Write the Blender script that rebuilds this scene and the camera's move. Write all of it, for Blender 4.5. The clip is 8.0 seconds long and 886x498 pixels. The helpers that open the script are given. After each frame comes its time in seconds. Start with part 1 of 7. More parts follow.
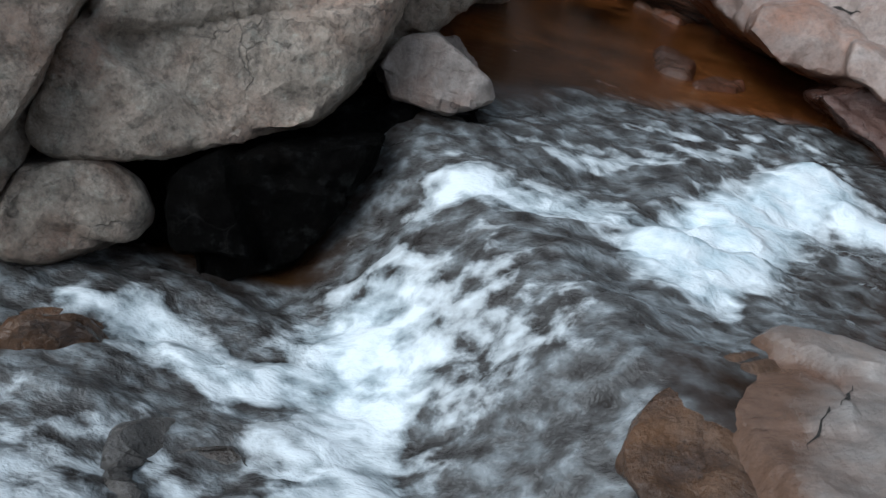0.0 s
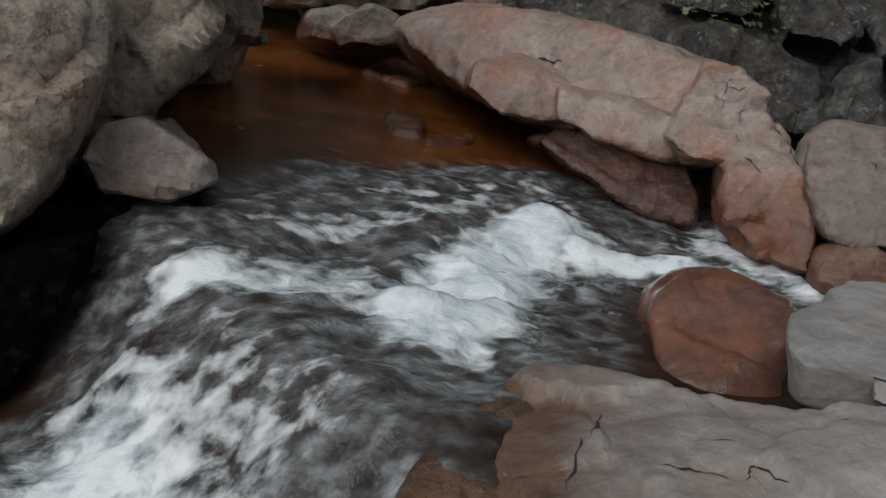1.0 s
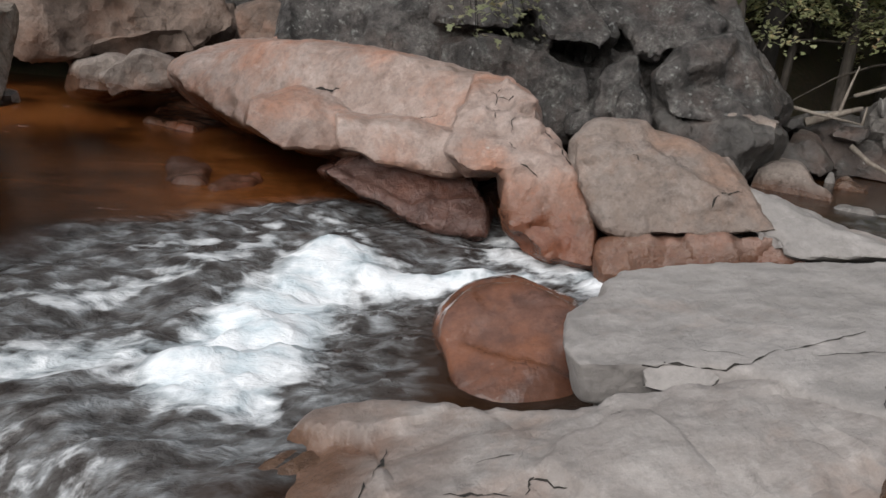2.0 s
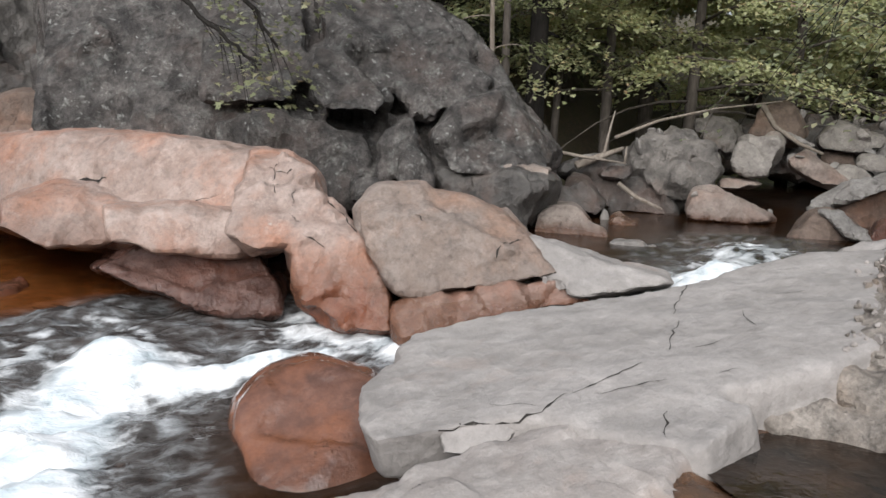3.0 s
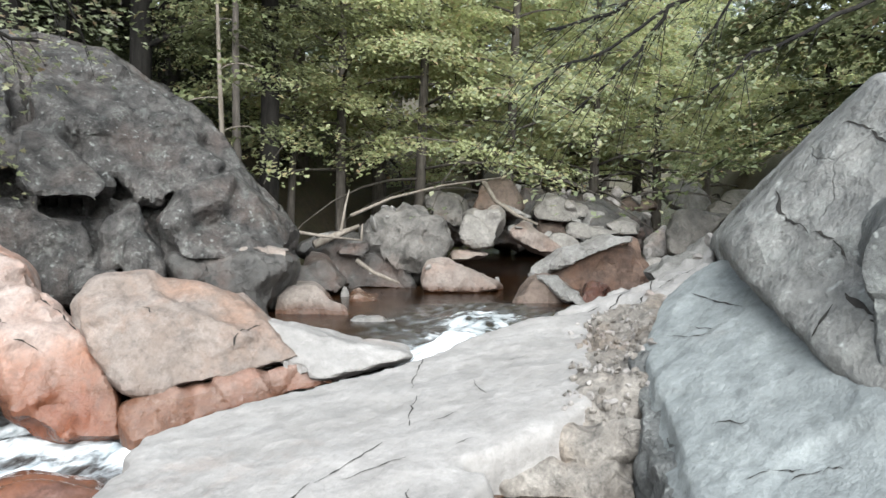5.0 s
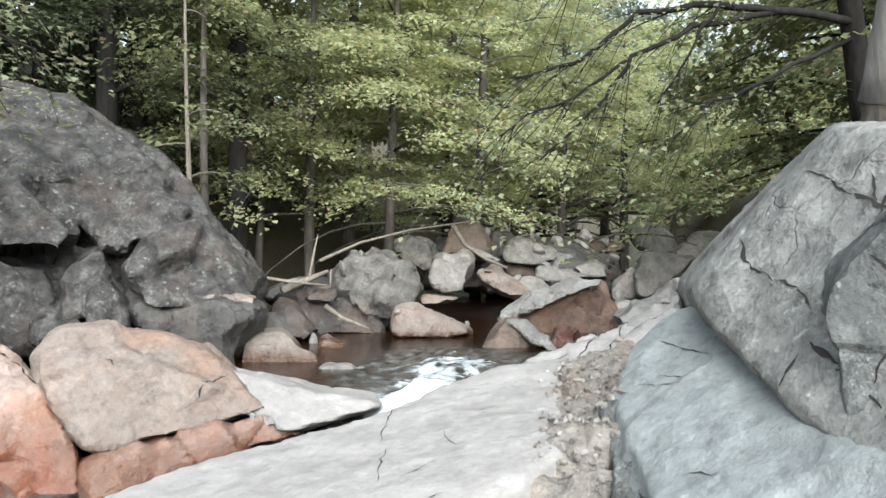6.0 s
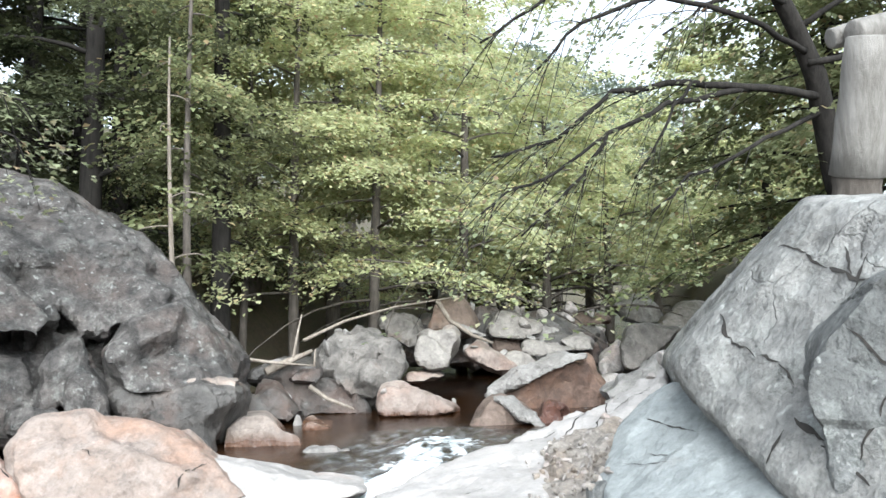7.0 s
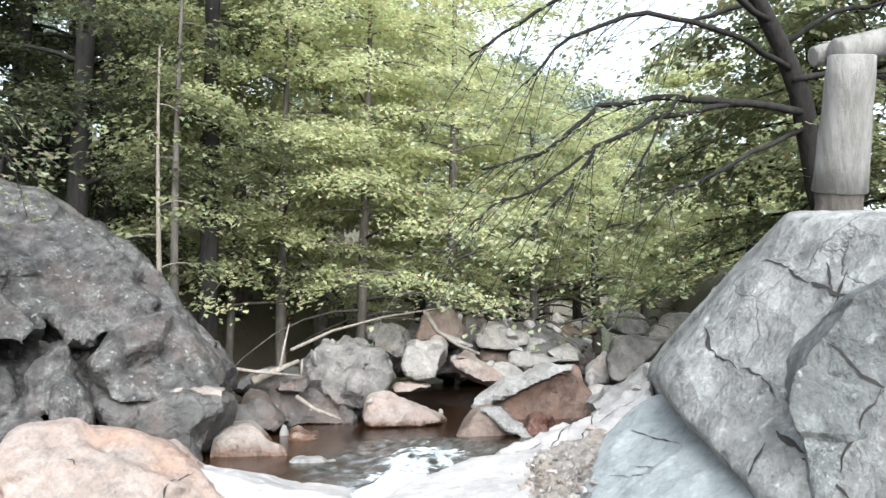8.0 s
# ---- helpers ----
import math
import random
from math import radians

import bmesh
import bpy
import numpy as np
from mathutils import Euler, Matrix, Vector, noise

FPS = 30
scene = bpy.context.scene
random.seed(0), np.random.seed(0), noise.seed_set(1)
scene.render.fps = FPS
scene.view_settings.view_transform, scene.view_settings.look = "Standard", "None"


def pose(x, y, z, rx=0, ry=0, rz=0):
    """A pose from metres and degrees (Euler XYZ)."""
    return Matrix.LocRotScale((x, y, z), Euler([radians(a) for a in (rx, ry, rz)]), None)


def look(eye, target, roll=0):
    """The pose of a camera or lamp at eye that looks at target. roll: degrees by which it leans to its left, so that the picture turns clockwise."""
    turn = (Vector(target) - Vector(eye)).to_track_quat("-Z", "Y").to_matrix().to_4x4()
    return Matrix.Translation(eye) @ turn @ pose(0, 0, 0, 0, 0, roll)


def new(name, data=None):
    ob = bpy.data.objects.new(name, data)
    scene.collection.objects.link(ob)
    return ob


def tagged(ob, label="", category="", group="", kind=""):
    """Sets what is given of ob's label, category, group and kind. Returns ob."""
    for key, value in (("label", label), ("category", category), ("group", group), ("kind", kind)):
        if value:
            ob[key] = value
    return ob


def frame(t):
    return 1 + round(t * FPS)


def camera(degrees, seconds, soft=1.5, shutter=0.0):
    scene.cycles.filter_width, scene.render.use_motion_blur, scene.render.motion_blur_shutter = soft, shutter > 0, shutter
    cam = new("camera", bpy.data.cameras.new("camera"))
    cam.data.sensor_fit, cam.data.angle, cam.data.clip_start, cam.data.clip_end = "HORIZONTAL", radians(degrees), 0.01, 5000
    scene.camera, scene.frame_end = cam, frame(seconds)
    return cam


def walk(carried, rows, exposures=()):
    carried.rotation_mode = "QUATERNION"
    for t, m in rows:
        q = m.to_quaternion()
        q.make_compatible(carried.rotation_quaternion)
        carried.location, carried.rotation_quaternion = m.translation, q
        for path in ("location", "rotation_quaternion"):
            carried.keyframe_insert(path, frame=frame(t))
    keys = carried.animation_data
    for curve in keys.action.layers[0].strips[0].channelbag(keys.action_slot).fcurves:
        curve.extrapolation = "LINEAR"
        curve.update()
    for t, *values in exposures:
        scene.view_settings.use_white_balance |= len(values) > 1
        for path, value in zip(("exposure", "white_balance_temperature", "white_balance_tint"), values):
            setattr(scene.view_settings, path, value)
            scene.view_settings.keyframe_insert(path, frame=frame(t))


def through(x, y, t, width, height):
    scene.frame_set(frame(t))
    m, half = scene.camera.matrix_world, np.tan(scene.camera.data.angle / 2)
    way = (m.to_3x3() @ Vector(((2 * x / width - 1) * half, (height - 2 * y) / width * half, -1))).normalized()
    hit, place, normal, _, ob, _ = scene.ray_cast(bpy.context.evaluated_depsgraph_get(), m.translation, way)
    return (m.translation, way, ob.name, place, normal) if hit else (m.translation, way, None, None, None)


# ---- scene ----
cam = camera(57.0, 8.0)
# seconds, place, yaw, pitch, roll
PATH = [
    (0, -0.681, -0.250, 1.059, 4.82, -27.61, 14.63),
    (0.5, -0.574, -0.148, 1.038, -2.02, -22.98, 12.81),
    (1, -0.496, -0.071, 1.026, -10.22, -19.16, 11.64),
    (1.2, -0.498, -0.048, 1.026, -12.45, -18.45, 10.93),
    (2.3, -0.066, 0.013, 1.074, -23.73, -13.87, 4.88),
    (2.5, -0.036, 0.022, 1.076, -24.98, -12.60, 3.81),
    (3, -0.018, 0.028, 1.095, -34.42, -10.11, 2.26),
    (3.5, -0.016, 0.011, 1.108, -41.16, -7.88, 1.70),
    (4, 0.000, 0.000, 1.120, -45.71, -6.84, 1.17),
    (4.5, 0.012, -0.004, 1.127, -49.46, -5.54, 1.06),
    (5.8, 0.017, -0.002, 1.165, -54.15, -2.29, 0.83),
    (6, 0.030, 0.000, 1.175, -54.20, -1.40, 0.75),
    (6.5, 0.029, -0.006, 1.194, -55.66, 1.49, 0.17),
    (7, 0.045, -0.021, 1.207, -55.15, 3.77, -0.50),
    (7.5, 0.041, -0.027, 1.220, -54.78, 4.21, -0.55),
    (8, 0.019, -0.039, 1.214, -56.00, 4.47, -0.12),
]
walk(cam, [(t, look((x, y, z), (x - math.sin(radians(w)) * math.cos(radians(p)), y + math.cos(radians(w)) * math.cos(radians(p)), z + math.sin(radians(p))), r)) for t, x, y, z, w, p, r in PATH],
     exposures=[(0.0, -0.2, 5400, 4), (0.5, -0.3, 5700, 6), (1.0, -0.85, 6100, 8), (2.5, 0.3, 6300, 13), (3.0, 0.4, 6200, 12), (3.5, 0.77, 6020, 7), (4.0, 1.05, 5950, 6), (4.5, 1.15, 5900, 6), (6.5, 1.4, 5900, 5), (7.0, 1.66, 5780, 6), (8.0, 1.72, 5780, 7)])
from mathutils.bvhtree import BVHTree
import itertools
# ---------------------------------------------------------------- world and sun
world = bpy.data.worlds.new("overcast_sky")
scene.world = world
world.use_nodes = True
wn = world.node_tree.nodes
sky = wn.new("ShaderNodeTexSky")
sky.sky_type = "NISHITA"
sky.sun_disc = False
sky.sun_elevation = radians(34)
sky.sun_rotation = radians(225)
sky.dust_density = 6.0
sky.air_density = 1.0
sky.ozone_density = 0.6
wn["Background"].inputs["Strength"].default_value = 0.08
cloud = wn.new("ShaderNodeMix")
cloud.data_type = "RGBA"
cloud.inputs[0].default_value = 0.8
cloud.inputs[7].default_value = (8.2, 8.5, 8.8, 1)
world.node_tree.links.new(sky.outputs[0], cloud.inputs[6])
world.node_tree.links.new(cloud.outputs[2], wn["Background"].inputs["Color"])
sun_data = bpy.data.lights.new("sun", "SUN")
sun_data.energy, sun_data.angle, sun_data.color = 3.6, radians(55), (1.0, 0.96, 0.9)
sun = new("sun", sun_data)
sun.matrix_world = look((0, 0, 30), (33, 31, 0))


# ---------------------------------------------------------------- materials
MATS = {}


def nodes_of(name):
    m = bpy.data.materials.new(name)
    m.use_nodes = True
    nt = m.node_tree
    return m, nt, nt.nodes["Principled BSDF"], nt.links.new


def noise_node(nt, vec, scale, detail=6.0, rough=0.6, distort=0.0):
    n = nt.nodes.new("ShaderNodeTexNoise")
    n.inputs["Scale"].default_value = scale
    n.inputs["Detail"].default_value = detail
    n.inputs["Roughness"].default_value = rough
    n.inputs["Distortion"].default_value = distort
    nt.links.new(vec, n.inputs["Vector"])
    return n.outputs["Fac"]


def ramp(nt, fac, stops):
    r = nt.nodes.new("ShaderNodeValToRGB")
    while len(r.color_ramp.elements) < len(stops):
        r.color_ramp.elements.new(0.5)
    for e, (p, c) in zip(r.color_ramp.elements, stops):
        e.position = p
        e.color = (*c, 1) if isinstance(c, tuple) else (c, c, c, 1)
    nt.links.new(fac, r.inputs[0])
    return r.outputs[0]


def mix(nt, fac, a, b, mode="MIX"):
    n = nt.nodes.new("ShaderNodeMix")
    n.data_type, n.blend_type = "RGBA", mode
    for sock, v in ((n.inputs[0], fac), (n.inputs[6], a), (n.inputs[7], b)):
        if isinstance(v, tuple):
            sock.default_value = (*v, 1)
        elif isinstance(v, (int, float)):
            sock.default_value = v
        else:
            nt.links.new(v, sock)
    return n.outputs[2]


def bump(nt, height, strength, distance, normal=None):
    b = nt.nodes.new("ShaderNodeBump")
    b.inputs["Strength"].default_value = strength
    b.inputs["Distance"].default_value = distance
    nt.links.new(height, b.inputs["Height"])
    if normal:
        nt.links.new(normal, b.inputs["Normal"])
    return b.outputs[0]


def rock_material(name, light, dark, stain=None, stain_amount=0.5, lichen=0.0, black=0.0, gloss=0.75, relief=1.0, crack=0.4, wet=None, grit=0.5, soak=0.05):
    """Bedrock: two tones, a stain, pale lichen spots, dark algae, fine cracks."""
    m, nt, bsdf, link = nodes_of(name)
    geo = nt.nodes.new("ShaderNodeNewGeometry")
    pos = geo.outputs["Position"]
    big = noise_node(nt, pos, 1.1, 5, 0.6)
    mid = noise_node(nt, pos, 5.0, 8, 0.65)
    fine = noise_node(nt, pos, 42.0, 6, 0.7)
    col = mix(nt, ramp(nt, mid, [(0.38, 0.0), (0.62, 1.0)]), dark, light)
    col = mix(nt, ramp(nt, big, [(0.35, 0.0), (0.7, 0.6)]), col, tuple(0.62 * c for c in dark))
    if stain:
        sn = noise_node(nt, pos, 1.7, 6, 0.62, 0.15)
        lo = 0.72 - 0.45 * stain_amount
        col = mix(nt, ramp(nt, sn, [(lo, 0.0), (lo + 0.22, 0.95)]), col, stain)
    if black:
        bn = noise_node(nt, pos, 3.3, 9, 0.72, 0.1)
        lo = 0.78 - 0.35 * black
        col = mix(nt, ramp(nt, bn, [(lo, 0.0), (lo + 0.08, 0.85)]), col, (0.022, 0.022, 0.02))
    if lichen:
        v = nt.nodes.new("ShaderNodeTexVoronoi")
        v.inputs["Scale"].default_value = 13.0
        wob = nt.nodes.new("ShaderNodeVectorMath")
        wob.operation = "ADD"
        wc = nt.nodes.new("ShaderNodeTexNoise")
        wc.inputs["Scale"].default_value = 9.0
        sc = nt.nodes.new("ShaderNodeVectorMath")
        sc.operation = "SCALE"
        sc.inputs["Scale"].default_value = 0.16
        link(pos, wc.inputs["Vector"])
        link(wc.outputs["Color"], sc.inputs[0])
        link(pos, wob.inputs[0])
        link(sc.outputs[0], wob.inputs[1])
        link(wob.outputs[0], v.inputs["Vector"])
        spot = ramp(nt, v.outputs["Distance"], [(0.10, 0.8), (0.26, 0.0)])
        patch = ramp(nt, noise_node(nt, pos, 2.2, 6, 0.65), [(0.62 - 0.25 * lichen, 0.0), (0.72 - 0.2 * lichen, 1.0)])
        col = mix(nt, mix(nt, 1.0, spot, patch, "MULTIPLY"), col, (0.40, 0.41, 0.385))
        dots = nt.nodes.new("ShaderNodeTexVoronoi")
        dots.inputs["Scale"].default_value = 42.0
        link(wob.outputs[0], dots.inputs["Vector"])
        few = ramp(nt, noise_node(nt, pos, 5.0, 5, 0.6), [(0.52, 0.0), (0.66, 0.6 * lichen)])
        col = mix(nt, mix(nt, 1.0, ramp(nt, dots.outputs["Distance"], [(0.2, 1.0), (0.42, 0.0)]), few, "MULTIPLY"), col, (0.46, 0.47, 0.44))
        film = ramp(nt, noise_node(nt, pos, 7.0, 9, 0.75), [(0.52, 0.0), (0.66, 0.45 * lichen)])
        col = mix(nt, film, col, (0.36, 0.38, 0.35))
    col = mix(nt, ramp(nt, fine, [(0.3, 0.6 * grit), (0.6, 0.0)]), col, tuple(0.4 * c for c in dark))
    # mottling a hand's width across, and worn pale rubs
    mott = noise_node(nt, pos, 15.0, 7, 0.72)
    col = mix(nt, 1.0, col, ramp(nt, mott, [(0.36, 1.0 - 0.6 * grit), (0.5, 1.0 - 0.15 * grit), (0.64, 1.0)]), "MULTIPLY")
    rub = ramp(nt, noise_node(nt, pos, 8.0, 8, 0.75), [(0.54, 0.0), (0.72, 0.45)])
    col = mix(nt, rub, col, tuple(min(0.62, 1.25 * c + 0.02) for c in light))
    speck = noise_node(nt, pos, 95.0, 3, 0.6)
    col = mix(nt, ramp(nt, speck, [(0.36, 0.6 * grit), (0.44, 0.0), (0.62, 0.0), (0.7, 0.4 * grit)]), col, tuple(0.5 * c for c in light))
    # hairline cracks along warped cell borders
    warp = nt.nodes.new("ShaderNodeVectorMath")
    warp.operation = "ADD"
    wn2 = nt.nodes.new("ShaderNodeTexNoise")
    wn2.inputs["Scale"].default_value = 1.6
    wn2.inputs["Detail"].default_value = 6.0
    link(pos, wn2.inputs["Vector"])
    link(pos, warp.inputs[0])
    link(wn2.outputs["Color"], warp.inputs[1])
    cell = nt.nodes.new("ShaderNodeTexVoronoi")
    cell.feature = "DISTANCE_TO_EDGE"
    cell.inputs["Scale"].default_value = 1.3
    link(warp.outputs[0], cell.inputs["Vector"])
    line = ramp(nt, cell.outputs["Distance"], [(0.0, 1.0), (0.012, 0.0)])
    where = ramp(nt, noise_node(nt, pos, 1.9, 3, 0.5), [(0.5, 0.0), (0.6, crack)])
    cr = mix(nt, 1.0, line, where, "MULTIPLY")
    # short dark clefts along the level lines of a second noise
    cleft = ramp(nt, noise_node(nt, pos, 2.3, 7, 0.6, 0.3), [(0.494, 0.0), (0.499, 1.0), (0.501, 1.0), (0.506, 0.0)])
    some = ramp(nt, noise_node(nt, pos, 2.9, 3, 0.5, 0.4), [(0.58, 0.0), (0.64, min(1.0, 1.2 * crack))])
    cr = mix(nt, 1.0, cr, mix(nt, 1.0, cleft, some, "MULTIPLY"), "LIGHTEN")
    col = mix(nt, cr, col, (0.02, 0.018, 0.016))
    bsdf.inputs["Roughness"].default_value = gloss
    if wet is not None:
        # soaked and rusty up to an uneven splash line
        xyz = nt.nodes.new("ShaderNodeSeparateXYZ")
        link(pos, xyz.inputs[0])
        edge = nt.nodes.new("ShaderNodeMath")
        edge.operation = "MULTIPLY_ADD"
        edge.inputs[1].default_value = 0.2
        link(noise_node(nt, pos, 3.4, 6, 0.65, 0.5), edge.inputs[0])
        link(xyz.outputs["Z"], edge.inputs[2])
        span = nt.nodes.new("ShaderNodeMapRange")
        span.inputs["From Min"].default_value = wet + 0.1 + soak
        span.inputs["From Max"].default_value = wet + 0.1 - soak
        link(edge.outputs[0], span.inputs["Value"])
        col = mix(nt, span.outputs[0], col, mix(nt, 1.0, col, (0.44, 0.28, 0.2), "MULTIPLY"))
        link(ramp(nt, span.outputs[0], [(0.0, gloss), (1.0, 0.22)]), bsdf.inputs["Roughness"])
    link(col, bsdf.inputs["Base Color"])
    if gloss < 0.5:
        link(ramp(nt, mid, [(0.3, gloss * 0.6), (0.7, min(1.0, gloss * 1.7))]), bsdf.inputs["Roughness"])
    nrm = bump(nt, mid, 0.8 * relief, 0.07)
    nrm = bump(nt, mott, 0.5 * relief, 0.02, bump(nt, fine, 0.5 * relief, 0.008, nrm))
    inv = nt.nodes.new("ShaderNodeMath")
    inv.operation = "SUBTRACT"
    inv.inputs[0].default_value = 1.0
    link(cr, inv.inputs[1])
    facet = nt.nodes.new("ShaderNodeTexVoronoi")
    facet.inputs["Scale"].default_value = 4.5
    bend = nt.nodes.new("ShaderNodeVectorMath")
    bend.operation = "MULTIPLY_ADD"
    bend.inputs[1].default_value = (0.16, 0.16, 0.16)
    link(wn2.outputs["Color"], bend.inputs[0])
    link(pos, bend.inputs[2])
    link(bend.outputs[0], facet.inputs["Vector"])
    nrm = bump(nt, facet.outputs["Distance"], 0.6 * relief, 0.07, nrm)
    nrm = bump(nt, inv.outputs[0], 0.8, 0.02, nrm)
    link(nrm, bsdf.inputs["Normal"])
    # hardly any gloss on the black that stands for the hollow's shade
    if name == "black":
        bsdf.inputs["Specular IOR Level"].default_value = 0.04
    MATS[name] = m
    return m


rock_material("cliff", (0.165, 0.15, 0.139), (0.03, 0.027, 0.025), (0.12, 0.088, 0.074), 0.5, lichen=0.8, black=0.55, relief=1.6, grit=0.95)
# dark and wet stones; on bank and back cliff the colour carries shade
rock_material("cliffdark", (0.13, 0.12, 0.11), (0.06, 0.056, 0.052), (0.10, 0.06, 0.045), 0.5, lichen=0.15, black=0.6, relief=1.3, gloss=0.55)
rock_material("tan", (0.36, 0.31, 0.27), (0.22, 0.18, 0.155), (0.30, 0.19, 0.14), 0.45, lichen=0.15, black=0.1, wet=0.08)
rock_material("grey", (0.36, 0.345, 0.325), (0.21, 0.195, 0.18), (0.27, 0.19, 0.15), 0.3, lichen=0.2, black=0.2)
rock_material("pale", (0.45, 0.415, 0.39), (0.30, 0.272, 0.25), (0.35, 0.25, 0.205), 0.35, lichen=0.1, black=0.15, grit=0.6)
rock_material("pink", (0.33, 0.28, 0.245), (0.225, 0.175, 0.15), (0.29, 0.195, 0.15), 0.5, black=0.12, wet=0.06)
rock_material("slabrust", (0.20, 0.13, 0.095), (0.08, 0.05, 0.038), (0.17, 0.085, 0.05), 0.5, black=0.3)
rock_material("rustdark", (0.16, 0.09, 0.072), (0.085, 0.045, 0.036), (0.17, 0.066, 0.04), 0.55, black=0.3, gloss=0.25)
rock_material("pinkledge", (0.43, 0.35, 0.31), (0.32, 0.23, 0.19), (0.38, 0.185, 0.115), 0.6, lichen=0.1, black=0.06, gloss=0.6, wet=0.06, soak=0.16, grit=0.5, relief=0.7, crack=0.08)
rock_material("wetred", (0.17, 0.082, 0.055), (0.085, 0.04, 0.027), (0.22, 0.085, 0.04), 0.6, black=0.2, gloss=0.04, grit=0.25, relief=0.35)
rock_material("brownrock", (0.24, 0.18, 0.145), (0.13, 0.095, 0.075), (0.22, 0.13, 0.09), 0.5, black=0.3)
rock_material("orange", (0.30, 0.255, 0.226), (0.235, 0.184, 0.153), (0.27, 0.165, 0.115), 0.5, black=0.14, wet=-0.06, soak=0.1, grit=0.6, relief=0.8, crack=0.08)
rock_material("slab", (0.345, 0.325, 0.31), (0.28, 0.262, 0.247), (0.30, 0.235, 0.20), 0.3, black=0.04, relief=0.5, crack=0.06, grit=0.3)
rock_material("slabwet", (0.37, 0.345, 0.325), (0.29, 0.26, 0.24), (0.28, 0.195, 0.15), 0.45, black=0.3, relief=0.5, crack=0.08, wet=-0.36, soak=0.07, grit=0.35)
rock_material("tanrough", (0.38, 0.345, 0.305), (0.22, 0.192, 0.165), (0.29, 0.225, 0.17), 0.5, black=0.3, relief=1.2, grit=0.9)
rock_material("blueslab", (0.285, 0.302, 0.298), (0.225, 0.24, 0.237), (0.25, 0.225, 0.20), 0.35, lichen=0.3, black=0.08, relief=0.6, grit=0.5, crack=0.08)
rock_material("lichen", (0.33, 0.322, 0.30), (0.20, 0.196, 0.185), (0.26, 0.245, 0.22), 0.3, lichen=0.9, black=0.25, relief=1.1, grit=0.7)
# dark lichen-grown rock; on the slab's side the dark stands for shade
rock_material("lichendark", (0.21, 0.212, 0.205), (0.115, 0.117, 0.112), None, 0, lichen=0.8, black=0.4, relief=1.3, grit=0.8)
rock_material("bigtan", (0.60, 0.50, 0.41), (0.36, 0.285, 0.225), (0.36, 0.21, 0.145), 0.5, lichen=0.15, black=0.35, relief=1.3, grit=0.95)
rock_material("palewet", (0.48, 0.41, 0.37), (0.32, 0.255, 0.22), (0.26, 0.13, 0.085), 0.4, black=0.1)
# near-black: the deep shade of the hollow put into the rock colour
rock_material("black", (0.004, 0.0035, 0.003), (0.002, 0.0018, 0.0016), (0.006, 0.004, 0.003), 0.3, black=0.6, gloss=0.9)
rock_material("wetbrown", (0.15, 0.085, 0.05), (0.07, 0.04, 0.026), (0.19, 0.085, 0.03), 0.5, black=0.3, gloss=0.25)
rock_material("wetgrey", (0.16, 0.14, 0.125), (0.075, 0.066, 0.06), (0.15, 0.09, 0.06), 0.4, black=0.3, gloss=0.2)


def ground_material():
    m, nt, bsdf, link = nodes_of("forest_floor")
    geo = nt.nodes.new("ShaderNodeNewGeometry")
    pos = geo.outputs["Position"]
    a = noise_node(nt, pos, 0.9, 8, 0.7)
    b = noise_node(nt, pos, 14.0, 8, 0.7)
    col = mix(nt, ramp(nt, a, [(0.35, 0.0), (0.65, 1.0)]), (0.045, 0.034, 0.022), (0.05, 0.055, 0.022))
    col = mix(nt, ramp(nt, b, [(0.4, 0.0), (0.65, 0.9)]), col, (0.085, 0.06, 0.036))
    link(col, bsdf.inputs["Base Color"])
    bsdf.inputs["Roughness"].default_value = 0.9
    link(bump(nt, b, 1.0, 0.05), bsdf.inputs["Normal"])
    MATS["ground"] = m


